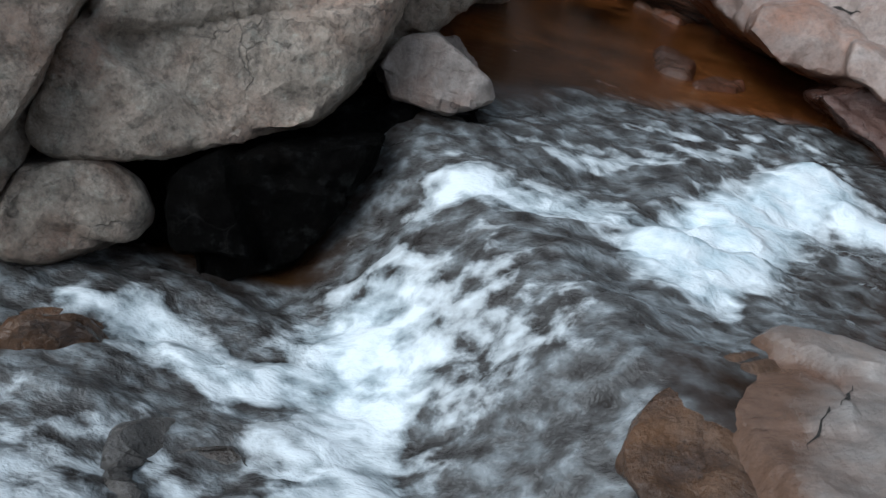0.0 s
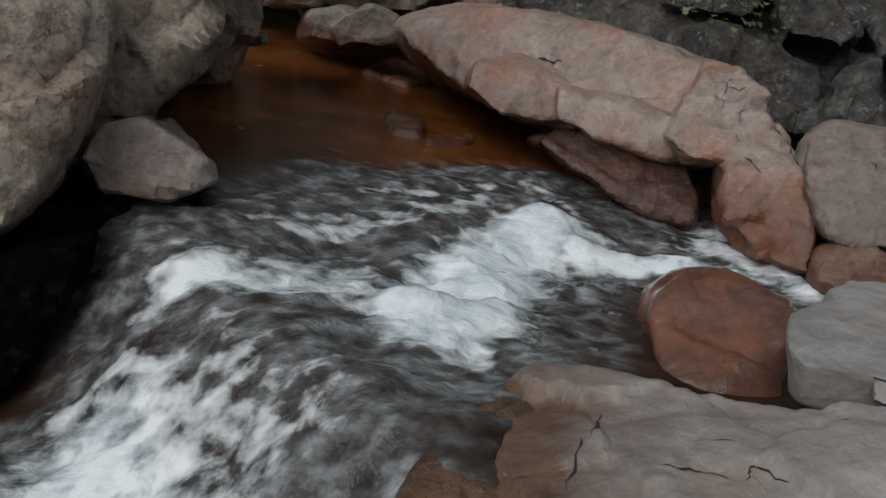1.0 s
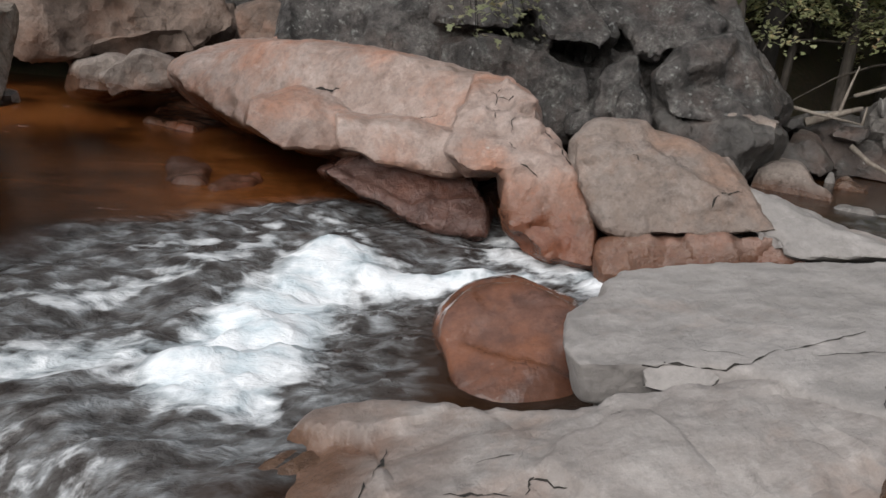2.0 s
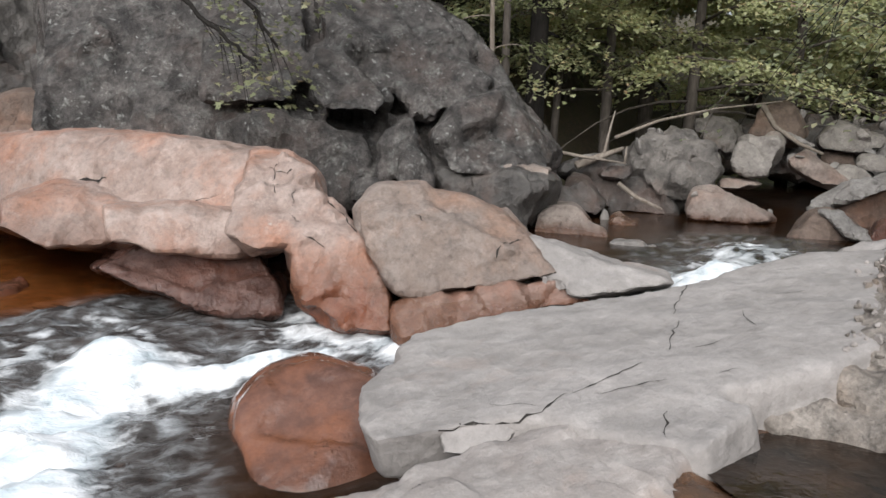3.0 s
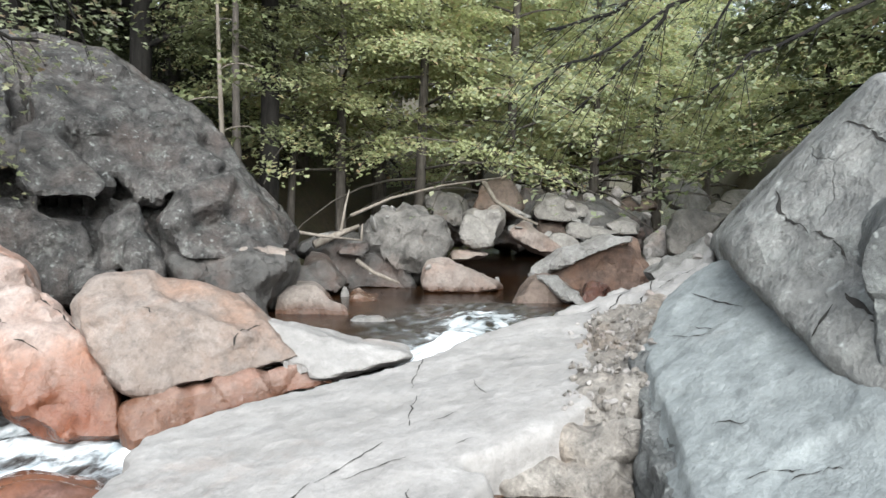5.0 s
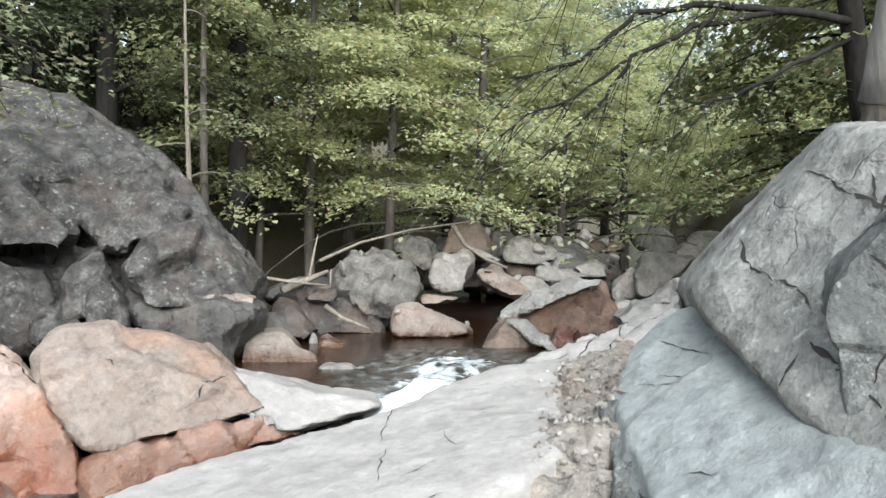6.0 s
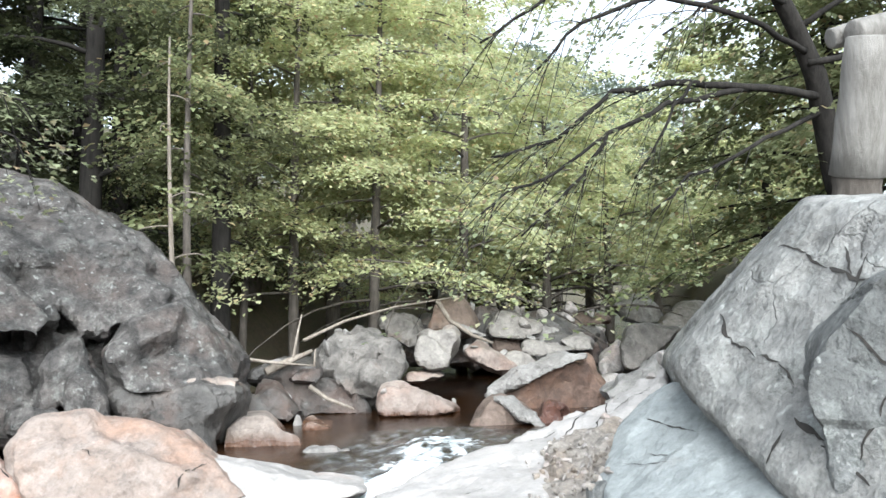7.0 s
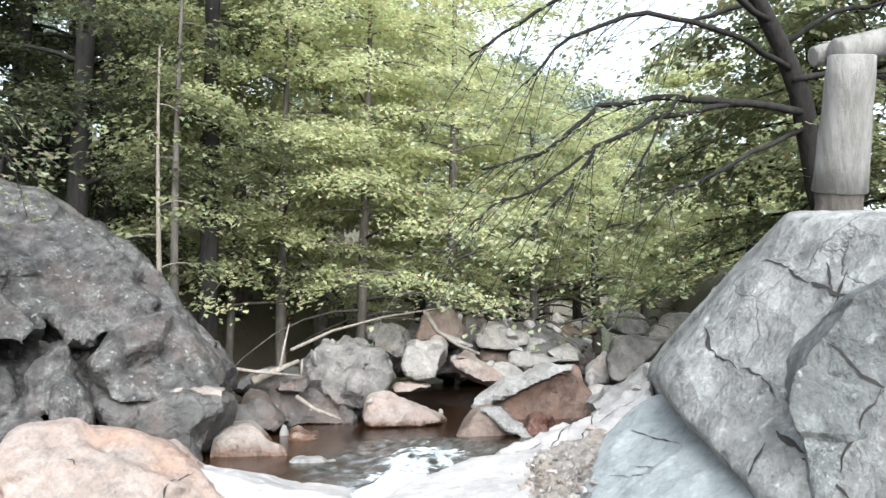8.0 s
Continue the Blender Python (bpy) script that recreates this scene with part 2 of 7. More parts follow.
def water_material():
    """Running water: tea-brown body with a rippled gloss; aerated foam where the sheet carries it."""
    m, nt, bsdf, link = nodes_of("stream_water")
    geo = nt.nodes.new("ShaderNodeNewGeometry")
    pos = geo.outputs["Position"]
    att = nt.nodes.new("ShaderNodeAttribute")
    att.attribute_name = "foam"
    tur = nt.nodes.new("ShaderNodeAttribute")
    tur.attribute_name = "rush"
    mapn = nt.nodes.new("ShaderNodeMapping")
    mapn.inputs["Rotation"].default_value = (0, 0, radians(25))
    mapn.inputs["Scale"].default_value = (0.8, 1.3, 1.0)
    link(pos, mapn.inputs["Vector"])
    flow = mapn.outputs[0]
    rip = noise_node(nt, flow, 6.0, 5, 0.55, 0.3)
    bed = noise_node(nt, pos, 1.3, 6, 0.6, 0.4)
    foamn = noise_node(nt, flow, 5.0, 6, 0.55, 0.3)
    clot = noise_node(nt, flow, 9.0, 4, 0.5, 0.0)
    fine = noise_node(nt, pos, 34.0, 6, 0.65, 0.2)
    still = ramp(nt, bed, [(0.32, (0.02, 0.009, 0.004)), (0.5, (0.15, 0.048, 0.012)), (0.7, (0.23, 0.085, 0.024))])
    fast = ramp(nt, clot, [(0.32, (0.03, 0.026, 0.024)), (0.48, (0.075, 0.072, 0.07)), (0.58, (0.14, 0.145, 0.148)), (0.72, (0.27, 0.285, 0.295))])
    # still water keeps its orange by this mask, darker and less red elsewhere
    warmth = nt.nodes.new("ShaderNodeAttribute")
    warmth.attribute_name = "warmth"
    still = mix(nt, warmth.outputs["Fac"], mix(nt, 1.0, still, (0.15, 0.2, 0.3), "MULTIPLY"), still)
    body = mix(nt, tur.outputs["Fac"], still, fast)
    both = nt.nodes.new("ShaderNodeMath")
    both.operation = "MULTIPLY_ADD"
    both.inputs[1].default_value = 0.45
    link(clot, both.inputs[0])
    link(foamn, both.inputs[2])
    mul = nt.nodes.new("ShaderNodeMath")
    mul.operation = "MULTIPLY_ADD"
    mul.inputs[1].default_value = 1.45
    mul.inputs[2].default_value = -1.06
    link(both.outputs[0], mul.inputs[0])
    add = nt.nodes.new("ShaderNodeMath")
    add.operation = "ADD"
    link(att.outputs["Fac"], add.inputs[0])
    link(mul.outputs[0], add.inputs[1])
    white = ramp(nt, add.outputs[0], [(0.30, 0.0), (0.5, 0.5), (0.8, 1.0)])
    foamcol = mix(nt, ramp(nt, both.outputs[0], [(0.55, 0.0), (0.8, 1.0)]), (0.46, 0.54, 0.58), (0.74, 0.77, 0.79))
    link(mix(nt, white, body, foamcol), bsdf.inputs["Base Color"])
    link(ramp(nt, white, [(0.0, 0.06), (1.0, 0.75)]), bsdf.inputs["Roughness"])
    bsdf.inputs["IOR"].default_value = 1.33
    calm = bump(nt, rip, 0.18, 0.05)
    rough_n = bump(nt, clot, 0.45, 0.05, bump(nt, foamn, 0.7, 0.1, calm))
    sel = nt.nodes.new("ShaderNodeMix")
    sel.data_type = "VECTOR"
    link(tur.outputs["Fac"], sel.inputs[0])
    link(calm, sel.inputs[4])
    link(rough_n, sel.inputs[5])
    soft = nt.nodes.new("ShaderNodeMix")
    soft.data_type = "VECTOR"
    link(ramp(nt, white, [(0.3, 0.0), (1.0, 0.4)]), soft.inputs[0])
    link(bump(nt, fine, 0.3, 0.01, sel.outputs[1]), soft.inputs[4])
    link(geo.outputs["Normal"], soft.inputs[5])
    link(soft.outputs[1], bsdf.inputs["Normal"])
    MATS["water"] = m


def leaf_material(name, stops, through=0.5):
    m, nt, bsdf, link = nodes_of(name)
    geo = nt.nodes.new("ShaderNodeNewGeometry")
    col = ramp(nt, geo.outputs["Random Per Island"], stops)
    tone = noise_node(nt, geo.outputs["Position"], 0.5, 3, 0.5)
    col = mix(nt, ramp(nt, tone, [(0.35, 0.0), (0.65, 0.5)]), col, (0.23, 0.24, 0.13))
    link(col, bsdf.inputs["Base Color"])
    bsdf.inputs["Roughness"].default_value = 0.5
    bsdf.inputs["Specular IOR Level"].default_value = 0.25
    tr = nt.nodes.new("ShaderNodeBsdfTranslucent")
    link(col, tr.inputs["Color"])
    mx = nt.nodes.new("ShaderNodeMixShader")
    mx.inputs[0].default_value = through
    link(bsdf.outputs[0], mx.inputs[1])
    link(tr.outputs[0], mx.inputs[2])
    link(mx.outputs[0], nt.nodes["Material Output"].inputs["Surface"])
    MATS[name] = m


def bark_material(name, a, b):
    m, nt, bsdf, link = nodes_of(name)
    tc = nt.nodes.new("ShaderNodeTexCoord")
    mp = nt.nodes.new("ShaderNodeMapping")
    mp.inputs["Scale"].default_value = (1, 1, 0.18)
    link(tc.outputs["Object"], mp.inputs["Vector"])
    n = noise_node(nt, mp.outputs[0], 22, 8, 0.7)
    n2 = noise_node(nt, tc.outputs["Object"], 3, 5, 0.6)
    col = mix(nt, ramp(nt, n, [(0.35, 0.0), (0.65, 1.0)]), a, b)
    col = mix(nt, ramp(nt, n2, [(0.5, 0.0), (0.7, 0.5)]), col, tuple(0.5 * c for c in a))
    link(col, bsdf.inputs["Base Color"])
    bsdf.inputs["Roughness"].default_value = 0.9
    bsdf.inputs["Specular IOR Level"].default_value = 0.15
    link(bump(nt, n, 0.8, 0.02), bsdf.inputs["Normal"])
    MATS[name] = m


ground_material()
water_material()
leaf_material("leaf_light", [(0.0, (0.165, 0.198, 0.105)), (0.4, (0.275, 0.308, 0.182)), (0.8, (0.363, 0.385, 0.252)), (0.95, (0.418, 0.374, 0.238)), (1.0, (0.319, 0.209, 0.140))], 0.5)
leaf_material("leaf", [(0.0, (0.099, 0.127, 0.052)), (0.4, (0.165, 0.193, 0.091)), (0.8, (0.231, 0.248, 0.130)), (0.94, (0.297, 0.264, 0.130)), (1.0, (0.253, 0.154, 0.091))], 0.5)
leaf_material("leaf_pale", [(0.0, (0.38, 0.42, 0.20)), (0.4, (0.56, 0.60, 0.33)), (0.8, (0.68, 0.69, 0.42)), (0.95, (0.68, 0.57, 0.31)), (1.0, (0.46, 0.30, 0.19))], 0.6)
# darker copy of the leaf colours: shade of the wood put into the leaves
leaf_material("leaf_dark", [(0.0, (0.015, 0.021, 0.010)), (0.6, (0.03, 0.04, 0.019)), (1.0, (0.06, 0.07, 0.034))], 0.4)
# greyed blue-green leaves: the distant hill's haze put into the colour
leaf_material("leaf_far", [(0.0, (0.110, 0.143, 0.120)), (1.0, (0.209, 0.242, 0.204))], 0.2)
# near-black bark: backlight and shade put into the trunk colour
bark_material("bark_shade", (0.012, 0.011, 0.010), (0.03, 0.027, 0.024))
bark_material("bark", (0.055, 0.047, 0.04), (0.13, 0.115, 0.10))
bark_material("log", (0.13, 0.122, 0.11), (0.22, 0.21, 0.195))
rock_material("bankgrey", (0.225, 0.205, 0.185), (0.10, 0.092, 0.083), (0.16, 0.112, 0.088), 0.3, lichen=0.2, black=0.35, relief=1.3)
rock_material("bankpale", (0.34, 0.315, 0.285), (0.215, 0.196, 0.178), (0.26, 0.19, 0.155), 0.35, lichen=0.1, black=0.2, grit=0.6)
rock_material("quartz", (0.7, 0.69, 0.66), (0.55, 0.54, 0.52))
bark_material("drift", (0.15, 0.125, 0.10), (0.27, 0.24, 0.205))


m, nt, bsdf, link = nodes_of("puddle")
spot = nt.nodes.new("ShaderNodeNewGeometry").outputs["Position"]
link(ramp(nt, noise_node(nt, spot, 5, 5), [(0.35, (0.006, 0.005, 0.004)), (0.7, (0.035, 0.02, 0.012))]), bsdf.inputs["Base Color"])
bsdf.inputs["Roughness"].default_value = 0.03
bsdf.inputs["IOR"].default_value = 1.33
link(bump(nt, noise_node(nt, spot, 14, 4, 0.5, 0.4), 0.35, 0.02), bsdf.inputs["Normal"])
MATS["puddle"] = m
m, nt, bsdf, link = nodes_of("fissure")
link(ramp(nt, noise_node(nt, nt.nodes.new("ShaderNodeNewGeometry").outputs["Position"], 30, 4), [(0.3, (0.008, 0.007, 0.006)), (0.7, (0.03, 0.026, 0.022))]), bsdf.inputs["Base Color"])
bsdf.inputs["Roughness"].default_value = 1.0
MATS["fissure"] = m

# ---------------------------------------------------------------- builders
def mesh_object(name, verts, faces, material, smooth=True):
    me = bpy.data.meshes.new(name)
    me.from_pydata(verts, [], faces)
    if smooth:
        me.shade_smooth()
    me.materials.append(MATS[material])
    return new(name, me)


def part(name, bm, material, parent, label=""):
    me = bpy.data.meshes.new(name)
    bm.to_mesh(me)
    bm.free()
    me.shade_smooth()
    me.materials.append(MATS[material])
    ob = new(name, me)
    ob.parent = parent
    return tagged(ob, label) if label else ob


SPHERES = {}


def sphere(detail):
    """Unit directions and triangles of an icosphere."""
    if detail not in SPHERES:
        bm = bmesh.new()
        bmesh.ops.create_icosphere(bm, subdivisions=detail, radius=1)
        SPHERES[detail] = (np.array([v.co[:] for v in bm.verts]), [tuple(v.index for v in f.verts) for f in bm.faces])
        bm.free()
    return SPHERES[detail]


def crack(ob, surface, a, b, width, seed):
    """A jagged dark fissure laid into the face of a rock from a to b."""
    pick = random.Random(seed)
    if surface.find_nearest(a)[3] > 0.12 or surface.find_nearest(b)[3] > 0.12:
        return
    steps = max(6, int((b - a).length / 0.03))
    side_push = 0.0
    left, right = [], []
    for i in range(steps + 1):
        t = i / steps
        side_push = 0.8 * side_push + pick.gauss(0, 0.006)
        hit, normal, _, _ = surface.find_nearest(a.lerp(b, t))
        if hit is None:
            return
        side = (b - a).cross(normal).normalized()
        w = 0.34 * width * (0.25 + 1.1 * math.sin(math.pi * min(1, max(0, t))) ** 0.6) * pick.choice((0.35, 0.6, 0.8, 1.0, 1.5))
        for out, s in ((left, -w), (right, w)):
            p = surface.find_nearest(hit + side * (side_push + s))
            out.append(p[0] + p[1] * 0.0035)
    n = len(left)
    fissure = mesh_object("crack", [tuple(p) for p in left + right], [(i, i + 1, n + i + 1, n + i) for i in range(n - 1)], "fissure")
    fissure.parent = ob


# the joints of the bedrock dip across the valley
BED = Matrix.Rotation(radians(55), 3, "Z") @ Matrix.Rotation(radians(40), 3, "X")


JOINT = np.array(BED) @ np.diag((0.7, 1.0, 1.7))
EVEN = np.eye(3)


def corners(planes):
    """The corners of the body inside a set of planes (normal, distance)."""
    n = np.array([tuple(p[0]) for p in planes])
    d = np.array([p[1] for p in planes])
    i, j, k = np.array(list(itertools.combinations(range(len(planes)), 3))).T
    m = np.stack([n[i], n[j], n[k]], 1)
    good = np.abs(np.linalg.det(m)) > 1e-4
    v = np.linalg.solve(m[good], np.stack([d[i], d[j], d[k]], 1)[good][..., None])[..., 0]
    return v[(v @ n.T <= d + 1e-5).all(1)]


BOX = [(Vector(a), 9.0) for a in ((1, 0, 0), (-1, 0, 0), (0, 1, 0), (0, -1, 0), (0, 0, 1), (0, 0, -1))]


def evened(bm, voxel):
    """The outer skin of a set of closed bodies as one even mesh: points, quads and pairs of neighbouring points."""
    me = bpy.data.meshes.new("block")
    bm.to_mesh(me)
    bm.free()
    block = new("block", me)
    mod = block.modifiers.new("even", "REMESH")
    mod.mode, mod.voxel_size = "VOXEL", voxel
    done = block.evaluated_get(bpy.context.evaluated_depsgraph_get()).data
    co = np.empty(3 * len(done.vertices))
    done.vertices.foreach_get("co", co)
    co = co.reshape(-1, 3)
    quads = [tuple(p.vertices) for p in done.polygons]
    pairs = np.empty(2 * len(done.edges), dtype=np.int32)
    done.edges.foreach_get("vertices", pairs)
    pairs = pairs.reshape(-1, 2)
    bpy.data.objects.remove(block)
    bpy.data.meshes.remove(me)
    return co, quads, pairs


def largest(co, quads, pairs):
    """Drops all but the largest connected piece."""
    island = np.arange(len(co))
    while True:
        low = np.minimum(island[pairs[:, 0]], island[pairs[:, 1]])
        after = island.copy()
        np.minimum.at(after, pairs[:, 0], low)
        np.minimum.at(after, pairs[:, 1], low)
        after = after[after]
        if (after == island).all():
            break
        island = after
    main = island == np.bincount(island).argmax()
    order = np.cumsum(main) - 1
    quads = [tuple(int(order[v]) for v in q) for q in quads if main[q[0]]]
    pairs = order[pairs[main[pairs[:, 0]]]]
    co = co[main]
    return co, quads, pairs


def convex(planes, chips, pick, voxel, blocks, bed, ease):
    """The body inside a set of planes, chipped at the corners and meshed evenly; also the pairs of neighbouring points."""
    whole = corners(planes + BOX)
    for _ in range(chips):
        n = Vector((pick.gauss(0, 1), pick.gauss(0, 1), pick.gauss(0.2, 1))).normalized()
        planes.append((n, (whole @ np.array(n)).max() * pick.uniform(0.88, 0.98)))
    bm = bmesh.new()
    core = [(n, d - 0.8 * blocks[2]) for n, d in planes] if blocks[0] else planes
    for v in corners(core + BOX):
        bm.verts.new(v)
    bmesh.ops.remove_doubles(bm, verts=bm.verts[:], dist=0.004)
    made = bmesh.ops.convex_hull(bm, input=bm.verts[:])
    bmesh.ops.delete(bm, geom=[v for v in made["geom_interior"] if isinstance(v, bmesh.types.BMVert)], context="VERTS")
    # joint-bounded blocks standing proud of the faces
    count, size, proud = blocks
    for _ in range(count):
        way = Vector((pick.gauss(0, 1), pick.gauss(0, 1), pick.gauss(0, 1))).normalized()
        reach = min((d / way.dot(n) for n, d in planes if way.dot(n) > 0.02), default=1.0)
        dim = [size * pick.uniform(0.45, 1.3) for _ in range(3)]
        turn = bed @ Euler((pick.gauss(0, 0.12), pick.gauss(0, 0.12), pick.gauss(0, 0.2))).to_matrix()
        middle = way * (reach + proud * pick.uniform(-1.2, 0.4)) - way * 0.4 * min(dim)
        sides = []
        for k in range(3):
            for s in (-1, 1):
                n = Vector((0, 0, 0))
                n[k] = s
                n = (n + Vector((pick.gauss(0, 0.16), pick.gauss(0, 0.16), pick.gauss(0, 0.16)))).normalized()
                sides.append((turn @ n, 0.5 * dim[k]))
        sides.append((turn @ Vector((pick.choice((-1, 1)), pick.choice((-1, 1)), pick.choice((-1, 1)))).normalized(), 0.62 * min(dim)))
        own = [bm.verts.new(Vector(v) + middle) for v in corners(sides)]
        if len(own) > 3:
            bmesh.ops.convex_hull(bm, input=own)
    co, quads, pairs = evened(bm, voxel)
    if count:
        # nothing stands out past the bounding planes, and loose crumbs are dropped
        for n, d in planes:
            over = np.maximum(co @ np.array(n) - d, 0)
            co = co - over[:, None] * np.array(n)
        co, quads, pairs = largest(co, quads, pairs)
    return eased(co, pairs, 1 if count else ease), quads, pairs


def eased(values, pairs, times):
    """Values at the points of a mesh, evened out between neighbours."""
    flat = values.reshape(len(values), -1)
    many = np.bincount(pairs.ravel(), minlength=len(flat))[:, None].clip(1)
    for _ in range(times):
        total = np.stack([np.bincount(pairs[:, 0], c[pairs[:, 1]], len(flat)) + np.bincount(pairs[:, 1], c[pairs[:, 0]], len(flat)) for c in flat.T], 1)
        flat = 0.4 * flat + 0.6 * total / many
    return flat.reshape(values.shape)


def normals_of(co, quads):
    me = bpy.data.meshes.new("shape")
    me.from_pydata(co.tolist(), [], quads)
    out = np.empty(3 * len(co))
    me.vertex_normals.foreach_get("vector", out)
    bpy.data.meshes.remove(me)
    return out.reshape(-1, 3)


def weathered(name, at, co, tris, pairs, material, label, voxel, rough, seed, cell, step, cracks, pits):
    """Gives a rock's even mesh its relief, fracture blocks, cracks and hollows, and links it."""
    dirs = normals_of(co, tris)
    shift = Vector((seed * 7.31, seed * 3.17, seed * 1.93))
    push = np.empty(len(co))
    warp = np.empty((len(co), 3))
    for i, c in enumerate(co.tolist()):
        q = Vector(c)
        low = noise.fractal(q * 0.9 + shift, 0.9, 2.1, 3)
        chip = noise.fractal(q * 6.0 + shift, 0.75, 2.3, 4)
        push[i] = rough * (0.6 * low + 0.22 * chip)
        warp[i] = noise.noise_vector(q * 2.1 + shift)
    # fracture blocks: each stands a little proud, back or tilted, with a seam round it
    size = np.abs(co).max(0)
    count = int(min(220, max(6, 1.5 * float(size[0] * size[1] + size[1] * size[2] + size[0] * size[2]) / cell ** 2)))
    rng = np.random.default_rng(seed + 500)
    seeds = co[rng.integers(0, len(co), count)]
    offs = rng.normal(0, 1, count) * step
    tilt = rng.normal(0, 1.1, (count, 3)) * step / cell
    near = co + warp * cell * 0.22
    best = np.full(len(co), 1e9)
    second = np.full(len(co), 1e9)
    which = np.zeros(len(co), int)
    for k in range(count):
        d = np.linalg.norm((near - seeds[k]) @ (JOINT if step > 0.028 else EVEN), axis=1)
        closer = d < best
        second = np.where(closer, best, np.minimum(second, d))
        which = np.where(closer, k, which)
        best = np.where(closer, d, best)
    seam = np.clip(1 - (second - best) / (0.07 * cell + 0.5 * voxel), 0, 1)
    block = offs[which] + ((co - seeds[which]) * tilt[which]).sum(1)
    push += eased(block, pairs, 1 if step > 0.05 else 2) - 0.6 * step * seam
    for x0, y0, z0, x1, y1, z1, w in cracks:
        if w < 1.2 * voxel:
            continue
        a, b = np.array((x0, y0, z0)), np.array((x1, y1, z1))
        u = b - a
        p = co + warp * 0.04 - a
        t = np.clip(p @ u / (u @ u), -0.02, 1.02)
        d = np.linalg.norm(p - t[:, None] * u, axis=1)
        push -= 2.0 * w * np.clip(1.25 - d / w, 0, 1)
    for x0, y0, z0, rad, deep in pits:
        d = np.linalg.norm((co + warp * 0.05 - (x0, y0, z0)), axis=1) / rad
        push -= deep * (0.5 + 0.5 * np.cos(np.pi * np.clip(d, 0, 1)))
    co = co + dirs * np.clip(push, -0.35, 0.35)[:, None]
    ob = mesh_object(name, co.tolist(), tris, material)
    ob.location = at
    ob.data.set_sharp_from_angle(angle=radians(30))
    thin = [c for c in cracks if c[6] < 1.2 * voxel]
    if thin:
        tree_of = BVHTree.FromPolygons([Vector(c) for c in co.tolist()], tris)
        for k, c in enumerate(thin):
            crack(ob, tree_of, Vector(c[:3]), Vector(c[3:6]), c[6], seed * 31 + k)
    return tagged(ob, label, "boulder" if name == "boulder" else "rock")


def bedrock(name, at, bodies, material, label, voxel=0.03, rough=0.04, seed=0, cell=0.4, step=0.015, ease=2, cracks=(), pits=()):
    """A mass of rock grown together from several plane-bounded bodies: the middle of each, from the rock's own, and its planes."""
    bm = bmesh.new()
    for middle, faces in bodies:
        planes = []
        for az, el, dist in faces:
            planes.append((Vector((math.cos(radians(el)) * math.cos(radians(az)), math.cos(radians(el)) * math.sin(radians(az)), math.sin(radians(el)))), dist))
        own = [bm.verts.new(Vector(v) + Vector(middle)) for v in np.unique(np.round(corners(planes + BOX), 3), axis=0)]
        made = bmesh.ops.convex_hull(bm, input=own)
        bmesh.ops.delete(bm, geom=[v for v in made["geom_interior"] if isinstance(v, bmesh.types.BMVert)], context="VERTS")
    co, quads, pairs = evened(bm, voxel)
    co, quads, pairs = largest(co, quads, pairs)
    return weathered(name, at, eased(co, pairs, ease), quads, pairs, material, label, voxel, rough, seed, cell, step, cracks, pits)


def rock(name, at, faces, edge, material, label, voxel=0.04, rough=0.05, seed=0, cell=0.4, step=0.03, chips=10, cracks=(), pits=(), blocks=(0, 0.3, 0.05)):
    """A rock bounded by weathered planes (azimuth, elevation, distance from its middle). edge: how sharp they meet;
    cell, step: size and relief of its fracture blocks; cracks: from, to and width; pits: place, radius and depth."""
    pick = random.Random(seed)
    planes = []
    for az, el, dist in faces:
        planes.append((Vector((math.cos(radians(el)) * math.cos(radians(az)), math.cos(radians(el)) * math.sin(radians(az)), math.sin(radians(el)))), dist))
    co, tris, pairs = convex(planes, chips, pick, voxel, blocks, BED, 6 if step < 0.021 else 2)
    if not blocks[0]:
        grow = np.zeros(len(co))
        for n, dist in planes:
            grow += np.maximum(co @ np.array(n) / dist, 0) ** edge
        co = co / np.maximum(grow ** (1 / edge), 0.9)[:, None]
    return weathered(name, at, co, tris, pairs, material, label, voxel, rough, seed, cell, step, cracks, pits)


# ---------------------------------------------------------------- ground and water
def along(x, y):
    """Place along and across the stream, from the outlet of the upper pool."""
    dx, dy = x - 4.5, y - 3.8
    return 0.91 * dx + 0.41 * dy, -0.41 * dx + 0.91 * dy


def smooth(a, b, v):
    u = min(1.0, max(0.0, (v - a) / (b - a)))
    return u * u * (3 - 2 * u)


def seg_distance(x, y, a, b, c, d):
    px, py, ux, uy = x - a, y - b, c - a, d - b
    t = min(1.0, max(0.0, (px * ux + py * uy) / (ux * ux + uy * uy + 1e-9)))
    return math.hypot(px - t * ux, py - t * uy)


LEFT_BANK = [(-30, 16), (-8, 14), (0, 13), (3.2, 10.2), (5.4, 7.6), (8, 8.2), (12, 10.2), (20, 14.0), (45, 26), (120, 62)]
RIGHT_BANK = [(-30, -8), (-6, -4), (0, -3), (3.6, -0.6), (5.2, 1.2), (8.5, 2.6), (14, 5.0), (24, 9.2), (45, 18), (120, 52)]


def beyond(line, x, y):
    """Distance to the left of a line in plan (minus: to its right)."""
    best, side = 1e9, 1.0
    for (a, b), (c, d) in zip(line, line[1:]):
        q = seg_distance(x, y, a, b, c, d)
        if q < best - 1e-9:
            best, side = q, math.copysign(1.0, (c - a) * (y - b) - (d - b) * (x - a))
    return best * side


